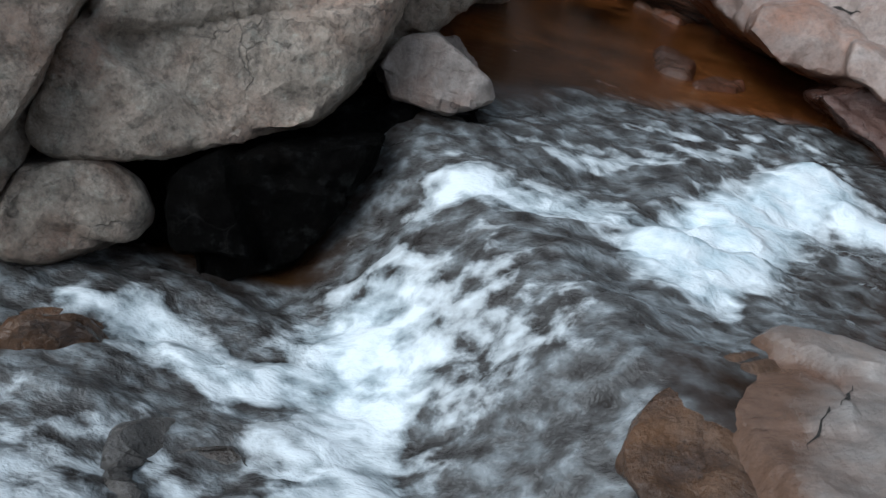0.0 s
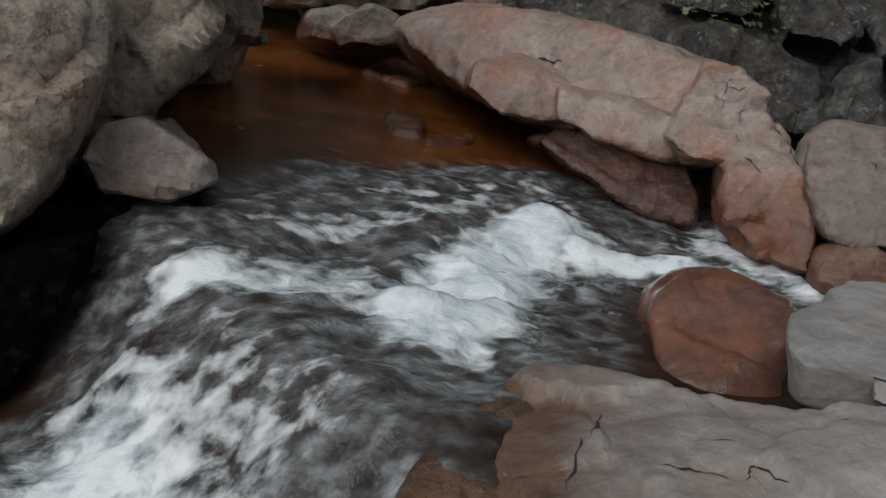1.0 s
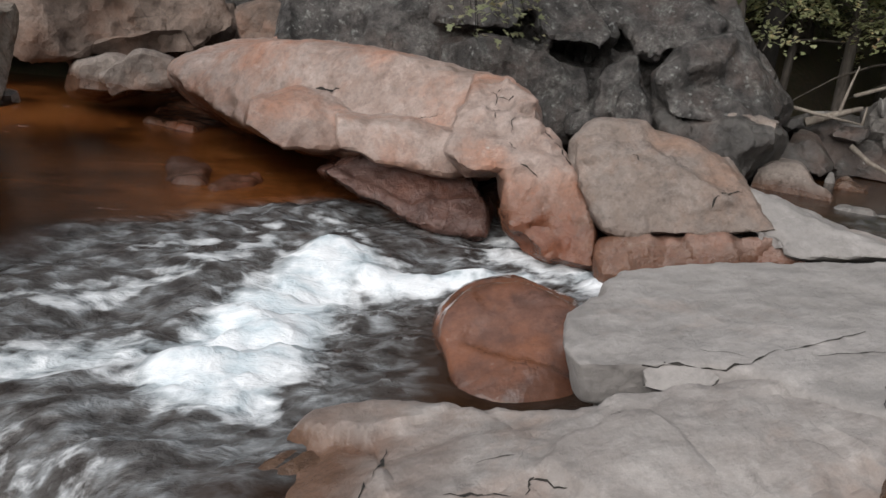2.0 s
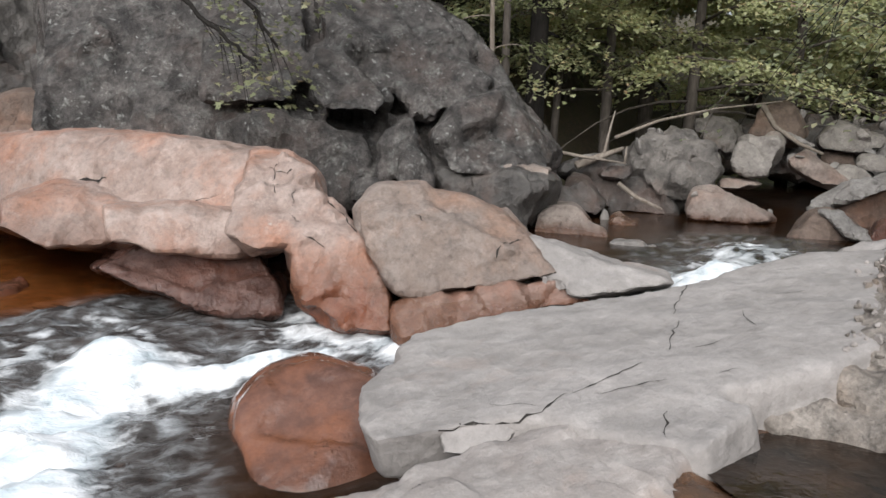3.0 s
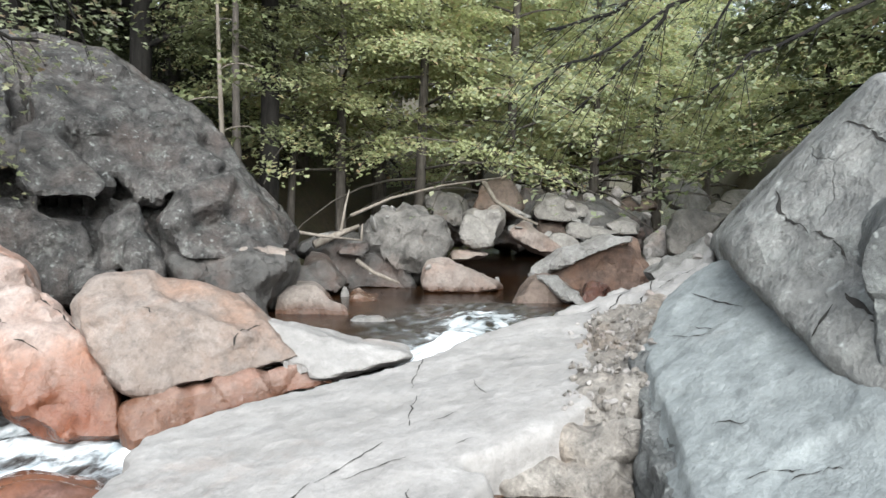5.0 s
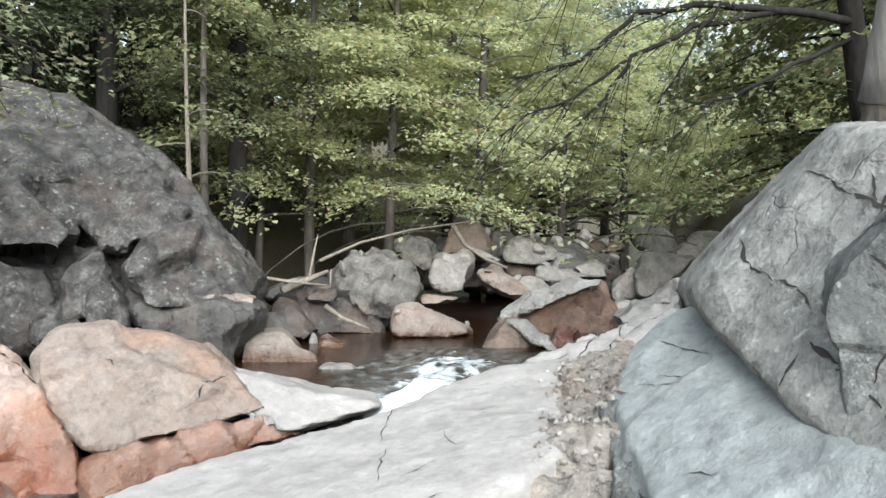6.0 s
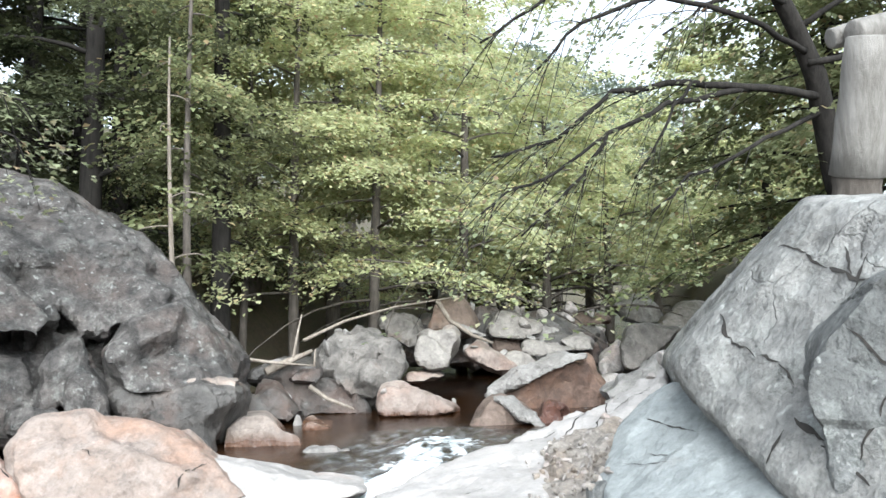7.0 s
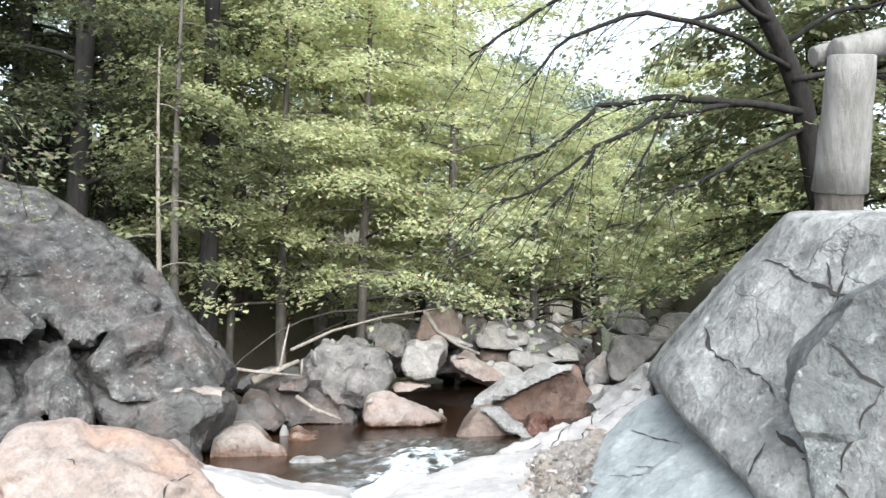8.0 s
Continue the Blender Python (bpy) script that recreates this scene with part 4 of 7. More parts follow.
bedrock("slab_rock", (2.6, 2.2, -0.2), [((0.03, 0.24, 0.1), [(163.0, 79.3, 0.25), (-137.0, 3.9, 0.84), (-118.4, 3.9, 0.75), (-94.7, 3.9, 0.9), (-62.4, 4.0, 1.0), (5.1, 4.0, 1.08), (57.8, 3.9, 0.53), (59.4, 3.9, 0.52), (61.4, 3.9, 0.53), (78.7, 3.9, 0.7), (122.0, 4.0, 0.99), (165.8, 4.0, 0.91), (0.0, -90.0, 0.42)]),
    ((1.26, 0.11, 0.27), [(180.0, 77.6, 0.25), (-117.3, 9.8, 0.29), (-91.6, 9.8, 0.33), (-32.2, 9.9, 0.53), (43.4, 9.9, 0.34), (72.3, 9.8, 0.31), (167.4, 10.0, 0.62), (0.0, -90.0, 0.38)]),
    ((-0.82, 0.37, 0.08), [(163.0, 79.3, 0.11), (-116.1, -21.6, 0.32), (-114.1, -21.6, 0.31), (-88.1, -21.6, 0.36), (-2.7, -22.0, 0.49), (44.2, -21.7, 0.46), (105.3, -21.7, 0.35), (121.8, -21.8, 0.33), (147.7, -22.0, 0.32), (170.0, -22.0, 0.37), (0.0, -90.0, 0.18)]),
    ((-0.45, -0.4, 0.06), [(163.0, 79.3, 0.22), (-160.3, 11.9, 0.23), (-81.2, 11.8, 0.29), (2.1, 12.0, 0.26), (78.2, 11.8, 0.25), (0.0, -90.0, 0.3)])],
    "slab", "broad smooth pale grey slab with fine cracks", voxel=0.022, rough=0.03, seed=70, cell=0.9, step=0.006, ease=4, cracks=[(-1.2, -0.06, 0.15, -1.09, 0.03, 0.16, 0.022), (-1.09, 0.03, 0.16, -0.91, -0.02, 0.2, 0.014), (-0.91, -0.02, 0.2, -0.75, -0.11, 0.23, 0.014), (-0.75, -0.11, 0.23, -0.59, -0.07, 0.26, 0.009), (-0.59, -0.07, 0.26, -0.24, -0.11, 0.32, 0.009), (-0.83, 0.1, 0.21, -0.72, -0.06, 0.24, 0.006), (-0.53, -0.14, 0.27, -0.3, -0.28, 0.32, 0.006), (0.76, 0.54, 0.47, 0.27, 0.16, 0.4, 0.006), (0.22, 0.11, 0.39, -0.06, -0.08, 0.35, 0.006), (-0.46, -0.41, 0.3, -0.59, -0.52, 0.28, 0.007), (-0.66, -0.56, 0.27, -0.77, -0.65, 0.26, 0.006), (0.45, -0.05, 0.44, 0.31, -0.2, 0.43, 0.005), (0.01, -0.15, 0.37, 0.13, -0.17, 0.39, 0.005), (0.36, 0.77, 0.38, 0.51, 0.59, 0.42, 0.004), (0.7, -0.03, 0.49, 0.81, -0.11, 0.51, 0.005), (-0.15, -0.38, 0.36, -0.07, -0.41, 0.37, 0.005)])
bedrock("slab_rock", (1.2, 1.8, -0.3), [((0.56, 0.04, 0.02), [(166.6, 77.8, 0.22), (-115.2, 11.7, 0.29), (-76.6, 11.8, 0.34), (-44.3, 11.9, 0.42), (79.1, 11.7, 0.33), (157.2, 12.0, 0.51), (0.0, -90.0, 0.34)]),
    ((-0.28, 0.18, -0.25), [(170.5, 76.3, 0.25), (-163.2, 17.9, 0.61), (-118.5, 17.5, 0.77), (-38.0, 17.9, 1.2), (20.5, 17.9, 0.85), (54.4, 17.6, 0.54), (90.4, 17.5, 0.78), (147.3, 17.9, 0.8), (163.4, 18.0, 0.74), (0.0, -90.0, 0.43)]),
    ((-0.09, -0.03, -0.16), [(168.2, 76.2, 0.24), (-167.8, 19.9, 0.46), (-134.6, 19.5, 0.51), (-24.2, 20.0, 0.71), (22.6, 19.8, 0.59), (80.9, 19.4, 0.5), (116.1, 19.6, 0.64), (0.0, -90.0, 0.41)])],
    "slabwet", "grey slab by the water with a broken cracked edge", voxel=0.022, rough=0.05, seed=71, cell=0.3, step=0.016, ease=3, cracks=[(-0.56, 0.61, -0.08, -0.66, 0.39, -0.09, 0.012), (-0.66, 0.39, -0.09, -0.79, 0.16, -0.11, 0.012), (-0.5, 0.17, -0.05, -0.39, 0.15, -0.02, 0.01), (-0.39, 0.15, -0.02, -0.33, 0.08, -0.0, 0.01), (-0.28, 0.07, 0.01, -0.22, 0.14, 0.02, 0.012), (-0.22, 0.14, 0.02, -0.11, 0.07, 0.05, 0.012), (-0.35, 0.28, -0.02, -0.24, 0.23, 0.01, 0.008), (0.16, 0.31, 0.11, 0.17, 0.24, 0.11, 0.01)])
bedrock("rock", (1.67, 2.19, -0.06), [((0.04, 0.05, -0.07), [(-132.0, 48.1, 0.09), (107.3, 56.2, 0.12), (78.2, 66.6, 0.1), (-21.7, 41.6, 0.2), (-57.9, -35.9, 0.06), (-81.5, -57.5, 0.02), (-136.2, -65.7, 0.05), (150.1, -11.7, 0.16), (48.0, -48.1, 0.13)])],
    "slab", "loose block wedged under the slab", voxel=0.02, rough=0.03, seed=72, cell=0.25, step=0.012, ease=3)
bedrock("rock", (1.56, 2.49, -0.27), [((0.06, 0.01, -0.07), [(-128.7, 49.5, 0.08), (120.6, 44.6, 0.08), (6.2, 55.8, 0.09), (-42.4, -15.7, 0.04), (-84.1, -58.1, 0.01), (171.2, -40.0, 0.06), (51.3, -49.5, 0.12)])],
    "slab", "small broken block below the slab", voxel=0.02, rough=0.03, seed=73, cell=0.25, step=0.012, ease=2)
bedrock("slab_rock", (3.2, 1.0, 0.1), [((-0.07, -0.14, 0.08), [(144.5, 59.6, 0.32), (-160.6, 1.8, 0.92), (-90.9, 1.8, 0.68), (-52.5, 2.0, 0.46), (-16.1, 2.0, 0.75), (73.5, 1.7, 0.8), (100.0, 1.8, 0.54), (123.3, 2.0, 0.4), (175.3, 1.9, 0.79), (0.0, -90.0, 0.74)]),
    ((0.46, 0.39, 0.16), [(144.5, 59.6, 0.3), (-175.8, 4.7, 0.34), (-57.5, 4.9, 0.25), (36.8, 4.4, 0.4), (77.8, 4.4, 0.23), (101.1, 4.6, 0.18), (161.6, 4.9, 0.33), (0.0, -90.0, 0.53)]),
    ((-0.41, 0.09, -0.16), [(144.5, 59.6, 0.26), (-58.2, 3.9, 0.05), (-57.2, 3.9, 0.05), (-14.1, 3.9, 0.38), (122.6, 3.9, 0.07), (174.7, 3.8, 0.35), (0.0, -90.0, 0.41)])],
    "blueslab", "flat blue-grey slab with a sheer broken side", voxel=0.022, rough=0.03, seed=76, cell=0.35, step=0.008, ease=2, cracks=[(-0.72, -0.38, 0.22, -0.7, -0.46, 0.26, 0.007), (-0.7, -0.46, 0.26, -0.69, -0.51, 0.28, 0.007), (0.27, 0.32, 0.46, 0.18, 0.15, 0.48, 0.007), (0.54, 0.41, 0.56, 0.33, 0.11, 0.56, 0.007), (-0.73, -0.27, 0.18, -0.68, -0.32, 0.22, 0.007), (-0.68, -0.32, 0.22, -0.68, -0.4, 0.25, 0.007), (-0.44, -0.05, 0.24, -0.44, -0.17, 0.29, 0.007), (0.23, 0.4, 0.41, 0.13, 0.17, 0.44, 0.007)])
bedrock("rock", (3.4, 1.75, 0.1), [((0.31, 0.05, 0.01), [(171.0, 79.1, 0.25), (-157.9, 9.9, 0.8), (-72.5, 9.9, 0.24), (69.1, 9.8, 0.49), (99.7, 9.8, 0.23), (115.6, 9.9, 0.18), (121.3, 9.9, 0.19), (0.0, -90.0, 0.38)]),
    ((-0.39, -0.26, -0.16), [(-166.0, 78.4, 0.24), (-125.2, 9.9, 0.19), (-64.2, 9.8, 0.19), (4.2, 10.0, 0.24), (98.5, 9.8, 0.17), (171.1, 10.0, 0.22), (0.0, -90.0, 0.29)])],
    "tanrough", "crumbling rubble filling the gap between the slabs", voxel=0.018, rough=0.09, seed=64, cell=0.05, step=0.012, ease=1)
bedrock("rock", (2.74, 1.52, 0.08), [((0.12, -0.04, -0.16), [(-142.7, 58.2, 0.17), (-149.5, 2.0, 0.18), (-138.4, 2.0, 0.18), (-64.7, 1.7, 0.2), (30.4, 2.0, 0.2), (68.9, 1.9, 0.14), (77.0, 1.9, 0.14), (0.0, -90.0, 0.3)])],
    "tanrough", "rough tan rubble rock above the pothole", voxel=0.018, rough=0.06, seed=75, cell=0.08, step=0.010, ease=2)
bedrock("rock", (4.6, 2.2, 0.3), [((0.02, -0.17, -0.0), [(160.6, 68.8, 0.23), (-179.5, 13.9, 0.39), (-134.1, 13.1, 0.28), (-106.6, 13.1, 0.26), (22.8, 13.6, 0.33), (34.1, 13.4, 0.27), (53.8, 13.2, 0.23), (0.0, -90.0, 0.48)]),
    ((0.11, -0.1, -0.04), [(154.9, 69.2, 0.24), (-169.3, 13.6, 0.38), (-91.8, 13.3, 0.43), (-66.5, 13.6, 0.56), (61.8, 13.1, 0.25), (74.6, 13.1, 0.34), (0.0, -90.0, 0.5)])],
    "slab", "broken pale ledges rising above the slab", voxel=0.03, rough=0.06, seed=63, cell=0.12, step=0.014, ease=2, cracks=[(-0.42, 0.05, 0.06, -0.25, -0.04, 0.13, 0.012), (-0.25, -0.04, 0.13, 0.04, -0.07, 0.24, 0.012), (0.04, -0.07, 0.24, 0.29, -0.05, 0.33, 0.012), (0.03, -0.26, 0.26, 0.45, -0.39, 0.43, 0.01), (-0.31, 0.22, 0.07, -0.17, 0.04, 0.15, 0.01), (-0.26, -0.25, 0.16, 0.27, -0.15, 0.34, 0.01)])
bedrock("boulder", (1.41, 3.18, -0.33), [((0.14, 0.1, -0.18), [(-131.2, 58.0, 0.24), (-149.0, 29.8, 0.4), (-97.6, 38.4, 0.32), (157.7, 6.4, 0.41), (141.6, 40.6, 0.44), (111.4, 65.5, 0.43), (25.7, 68.2, 0.42), (16.9, 65.6, 0.42), (-28.2, 6.7, 0.32), (-38.1, -15.3, 0.31), (-106.9, -62.6, 0.24), (172.1, -26.0, 0.32), (48.8, -58.0, 0.36)])],
    "wetred", "rust coloured rock under a film of running water", voxel=0.025, rough=0.035, seed=74, cell=0.3, step=0.012, ease=12)
bedrock("ledge_rock", (1.73, 5.22, -0.18), [((0.05, 0.31, -0.21), [(-112.6, 49.1, 0.36), (-109.4, 18.4, 0.43), (148.7, 60.7, 0.64), (53.5, 80.4, 0.53), (-14.7, 33.9, 0.52), (-24.3, -4.1, 0.51), (-113.8, -75.3, 0.05), (-164.8, -65.1, 0.01), (-168.5, -62.3, 0.04), (67.4, -49.1, 0.54)])],
    "rustdark", "wet red foot of the whaleback ledge", voxel=0.03, rough=0.08, seed=49, cell=0.35, step=0.02, ease=5)
# darker side piece: the shade of the gap put into its colour
bedrock("slab_rock", (3.2, 1.35, 0.0), [((-0.32, -0.16, -0.03), [(144.5, 59.6, 0.26), (-56.3, 0.0, 0.05), (-29.6, 0.0, 0.28), (118.3, 0.0, 0.06), (125.7, 0.0, 0.07), (175.8, 0.0, 0.45), (0.0, -90.0, 0.44)])],
    "lichendark", "crumbling lichen-spotted side of the blue-grey slab, shade put in its colour", voxel=0.02, rough=0.07, seed=79, cell=0.14, step=0.016, ease=1)
rock("boulder", (4.40, 0.32, 0.98), [(106.8, 39.0, 0.86), (106.8, 39.8, 0.85), (107.4, 44.6, 0.85), (-145.0, 82.9, 0.70), (-134.5, 82.0, 0.69), (-94.4, 5.8, 0.72), (-103.2, -36.6, 0.95), (118.6, -49.9, 0.97), (114.0, -40.1, 0.96), (110.9, -13.7, 1.13), (146.8, 33.0, 0.96), (8.8, -0.0, 1.80)],
     45, "lichen", "huge pale grey boulder blotched with lichen", voxel=0.022, rough=0.05, seed=77, cell=0.8, step=0.012, chips=0,
     cracks=[(-0.76, 0.71, 0.18, -0.90, 0.62, 0.08, 0.02), (-0.90, 0.62, 0.08, -1.04, 0.48, 0.01, 0.012), (-1.04, 0.48, 0.01, -1.12, 0.39, -0.01, 0.012), (-1.12, 0.39, -0.01, -1.21, 0.32, -0.07, 0.012), (-1.31, 0.30, -0.18, -1.43, 0.19, -0.25, 0.02), (-1.43, 0.19, -0.25, -1.59, 0.04, -0.32, 0.02), (-0.82, 0.33, 0.42, -0.94, 0.24, 0.35, 0.02), (-0.94, 0.24, 0.35, -1.10, 0.08, 0.28, 0.022), (-0.69, 0.48, 0.46, -0.82, 0.33, 0.42, 0.012), (-1.53, 0.07, -0.28, -1.46, 0.01, -0.14, 0.012), (-1.37, 0.39, -0.34, -1.31, 0.35, -0.22, 0.012), (-0.99, 0.09, 0.40, -1.07, 0.14, 0.26, 0.012), (-0.91, 0.18, 0.43, -1.04, 0.15, 0.30, 0.012)])
rock("boulder", (3.67, 0.27, 0.89), [(100.2, 18.8, 0.42), (98.7, 42.1, 0.40), (100.5, 64.7, 0.44), (125.0, 84.4, 0.50), (-93.6, -2.8, 0.52), (-170.4, -73.3, 0.74), (103.6, -17.0, 0.44), (-175.1, 12.0, 0.72), (4.9, -5.0, 0.73)],
     38, "lichendark", "dark lichen-grown face of rock beside the crack", voxel=0.025, rough=0.06, seed=78, cell=0.4, step=0.03, chips=5,
     cracks=[(-0.70, 0.16, 0.23, -0.72, -0.00, 0.09, 0.012), (-0.72, -0.00, 0.09, -0.75, 0.06, -0.05, 0.012)])
rock("boulder", (-2.92, 4.77, -0.79), [(-149.9, 12.0, 0.95), (-156.0, 26.3, 0.81), (167.3, 75.8, 0.99), (11.9, -0.6, 1.13), (7.5, -19.2, 0.87), (4.4, -26.5, 0.83), (-33.2, -62.0, 0.54), (-54.6, -64.8, 0.63), (-103.2, -55.6, 0.95), (-65.9, 15.0, 1.70), (114.1, -18.6, 1.70)],
     29, "bigtan", "huge tan boulder leaning over the dark hollow", voxel=0.037, rough=0.1, seed=80, cell=0.55, step=0.045, chips=5)
rock("boulder", (-3.78, 3.53, -0.71), [(92.4, 74.3, 0.65), (26.0, -19.6, 0.47), (24.5, -24.0, 0.43), (22.3, -27.9, 0.44), (-51.6, -62.9, 0.65), (-134.1, 6.9, 0.77), (-50.6, 15.0, 1.30), (129.4, -19.9, 1.30)],
     29, "bigtan", "weathered tan boulder beside the falls", voxel=0.034, rough=0.1, seed=81, cell=0.55, step=0.045, chips=5)
rock("boulder", (-2.90, 3.19, -1.14), [(-154.6, 20.9, 0.29), (170.7, 55.8, 0.27), (112.7, 64.8, 0.27), (56.6, 43.4, 0.31), (36.1, 15.4, 0.35), (7.8, -32.1, 0.30), (-32.7, -56.0, 0.26), (-80.7, -55.5, 0.31), (-138.1, -7.9, 0.34), (-57.2, 12.0, 0.43), (122.8, -28.2, 0.45)],
     22, "bigtan", "rounded boulder wedged below the big one", voxel=0.03, rough=0.05, seed=82, cell=0.55, step=0.045, chips=5)
rock("boulder", (-2.15, 5.56, 0.06), [(-157.3, 77.5, 1.08), (6.1, -20.2, 0.65), (4.2, -31.9, 0.54), (-32.3, -64.0, 1.06), (-155.6, 1.0, 0.84), (-73.6, 10.0, 1.25), (106.4, -9.3, 1.25)],
     29, "bigtan", "huge tan boulder with a shadowed flank", voxel=0.038, rough=0.12, seed=94, cell=0.5, step=0.06, chips=5)
rock("boulder", (-1.38, 4.51, -0.30), [(-175.6, 26.0, 0.29), (157.8, 65.8, 0.23), (31.9, 58.9, 0.17), (30.3, 57.3, 0.17), (8.7, 14.5, 0.31), (-29.9, -62.1, 0.20), (-56.4, -70.4, 0.18), (-156.6, -32.4, 0.32), (-81.6, 12.0, 0.40), (98.4, -15.7, 0.40)],
     26, "palewet", "pale boulder with a damp rusty foot", voxel=0.031, rough=0.05, seed=83, cell=0.35, step=0.03, chips=4)
# fills the cleft where shade lies; the dark is in its colour
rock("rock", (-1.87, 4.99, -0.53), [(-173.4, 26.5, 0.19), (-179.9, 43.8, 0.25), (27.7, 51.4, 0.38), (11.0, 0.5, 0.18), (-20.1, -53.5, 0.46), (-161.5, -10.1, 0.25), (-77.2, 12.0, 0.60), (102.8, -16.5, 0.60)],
     26, "black", "black rock standing for the shade in the cleft behind the pale boulder", voxel=0.035, rough=0.06, seed=98, cell=0.4, step=0.05, chips=0)
rock("rock", (-1.52, 7.19, 0.04), [(-171.8, 15.5, 0.29), (179.5, 70.8, 0.57), (4.4, -9.8, 0.29), (1.7, -27.8, 0.24), (-7.0, -54.3, 0.31), (-66.0, -77.8, 0.52), (-82.0, 12.0, 0.80), (98.0, -7.7, 0.80)],
     29, "bigtan", "tan sloping rock behind the big boulder", voxel=0.046, rough=0.06, seed=84, cell=0.55, step=0.045, chips=5)
# black bodies that paint the hollow's shade, over shaded water too
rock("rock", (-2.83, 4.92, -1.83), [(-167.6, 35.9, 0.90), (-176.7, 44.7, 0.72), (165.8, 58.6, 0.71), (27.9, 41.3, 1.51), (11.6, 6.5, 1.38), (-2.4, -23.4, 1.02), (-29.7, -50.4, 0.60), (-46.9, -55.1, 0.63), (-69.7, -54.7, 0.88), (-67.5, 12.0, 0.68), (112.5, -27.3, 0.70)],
     26, "black", "rock wall inside the hollow, painted black for its deep shade", voxel=0.04, rough=0.15, seed=85, cell=0.4, step=0.05, chips=0)
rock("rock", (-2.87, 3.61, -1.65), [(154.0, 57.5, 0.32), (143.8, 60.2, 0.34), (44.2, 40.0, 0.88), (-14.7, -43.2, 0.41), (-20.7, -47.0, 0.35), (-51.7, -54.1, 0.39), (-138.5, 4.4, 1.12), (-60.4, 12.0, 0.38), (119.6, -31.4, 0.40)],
     26, "black", "black rock standing for shaded water at the foot of the hollow", voxel=0.033, rough=0.1, seed=96, cell=0.4, step=0.05, chips=0)
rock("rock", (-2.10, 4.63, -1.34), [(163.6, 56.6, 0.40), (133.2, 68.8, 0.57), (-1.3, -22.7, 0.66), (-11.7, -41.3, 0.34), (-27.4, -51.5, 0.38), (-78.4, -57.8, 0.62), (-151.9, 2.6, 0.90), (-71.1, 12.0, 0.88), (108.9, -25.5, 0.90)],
     26, "black", "black rock standing for the shade at the mouth of the hollow", voxel=0.035, rough=0.12, seed=86, cell=0.4, step=0.05, chips=0)
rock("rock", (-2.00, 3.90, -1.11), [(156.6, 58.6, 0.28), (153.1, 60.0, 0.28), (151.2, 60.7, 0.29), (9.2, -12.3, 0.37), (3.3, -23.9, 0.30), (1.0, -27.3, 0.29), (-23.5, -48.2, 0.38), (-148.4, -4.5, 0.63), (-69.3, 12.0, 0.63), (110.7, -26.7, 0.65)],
     26, "black", "rock wall under the overhang, painted black for its shade", voxel=0.03, rough=0.1, seed=95, cell=0.4, step=0.05, chips=0)
rock("rock", (-2.60, 2.53, -1.60), [(-172.2, 34.5, 0.25), (120.7, 54.7, 0.22), (61.9, 35.4, 0.28), (26.5, -3.1, 0.34), (-49.7, -49.1, 0.20), (-77.9, -46.8, 0.20), (-141.9, 2.3, 0.31), (-55.4, 12.0, 0.36), (124.6, -38.1, 0.40)],
     22, "wetbrown", "brown wet rock beside the falls", voxel=0.028, rough=0.06, seed=87, cell=0.3, step=0.04, chips=5)
rock("rock", (-1.65, 2.19, -1.62), [(-150.9, -0.6, 0.31), (140.3, 44.9, 0.26), (101.0, 47.4, 0.23), (54.3, 32.8, 0.27), (20.4, 5.5, 0.32), (-55.0, -39.3, 0.28), (-113.1, -29.9, 0.28), (-68.3, 62.0, 0.43), (111.7, -45.6, 0.45)],
     22, "wetgrey", "wet grey rock splashed by the falls", voxel=0.025, rough=0.05, seed=88, cell=0.3, step=0.035, chips=2)
rock("rock", (-1.95, 4.09, -1.80), [(-172.4, 20.7, 0.37), (146.9, 54.1, 0.30), (101.8, 61.7, 0.38), (11.9, 2.9, 0.50), (-36.4, -47.5, 0.32), (-79.6, -53.9, 0.34), (-144.2, -19.8, 0.45), (-73.6, 12.0, 0.42), (106.4, -32.3, 0.45)],
     22, "wetbrown", "brown wet rock step under the falls", voxel=0.033, rough=0.06, seed=89, cell=0.3, step=0.04, chips=5)
rock("rock", (-0.01, 3.05, -1.37), [(179.5, -3.5, 0.49), (140.8, 41.5, 0.44), (115.6, 55.1, 0.46), (-8.5, 14.9, 0.45), (-9.3, 13.8, 0.45), (-67.0, -40.5, 0.52), (-160.5, -24.9, 0.55), (-101.5, 45.0, 0.44), (78.5, -35.9, 0.45)],
     22, "wetbrown", "brown wet bedrock step under shallow water", voxel=0.025, rough=0.08, seed=90, cell=0.3, step=0.04, chips=5)
rock("ledge_rock", (0.45, 2.84, -0.99), [(166.4, 2.5, 0.38), (149.2, 26.0, 0.31), (139.3, 37.5, 0.31), (118.1, 53.5, 0.35), (8.5, 46.4, 0.47), (-19.8, 11.7, 0.46), (-65.5, -40.3, 0.44), (-132.4, -46.6, 0.51), (-108.9, 78.0, 0.59), (71.1, -32.7, 0.84)],
     38, "wetbrown", "brown wet shelf of bedrock sloping into the stream", voxel=0.025, rough=0.08, seed=99, cell=0.35, step=0.03, chips=4)
rock("rock", (-0.18, 9.48, 0.16), [(175.2, 43.4, 0.24), (166.8, 70.2, 0.18), (22.6, 80.8, 0.22), (-3.4, 9.9, 0.39), (-28.0, -75.4, 0.23), (-175.5, -35.7, 0.36), (-91.9, 12.0, 0.40), (88.1, -5.2, 0.40)],
     19, "tan", "pale stone at the back of the pool", voxel=0.059, rough=0.05, seed=91, cell=0.4, step=0.03, chips=4)
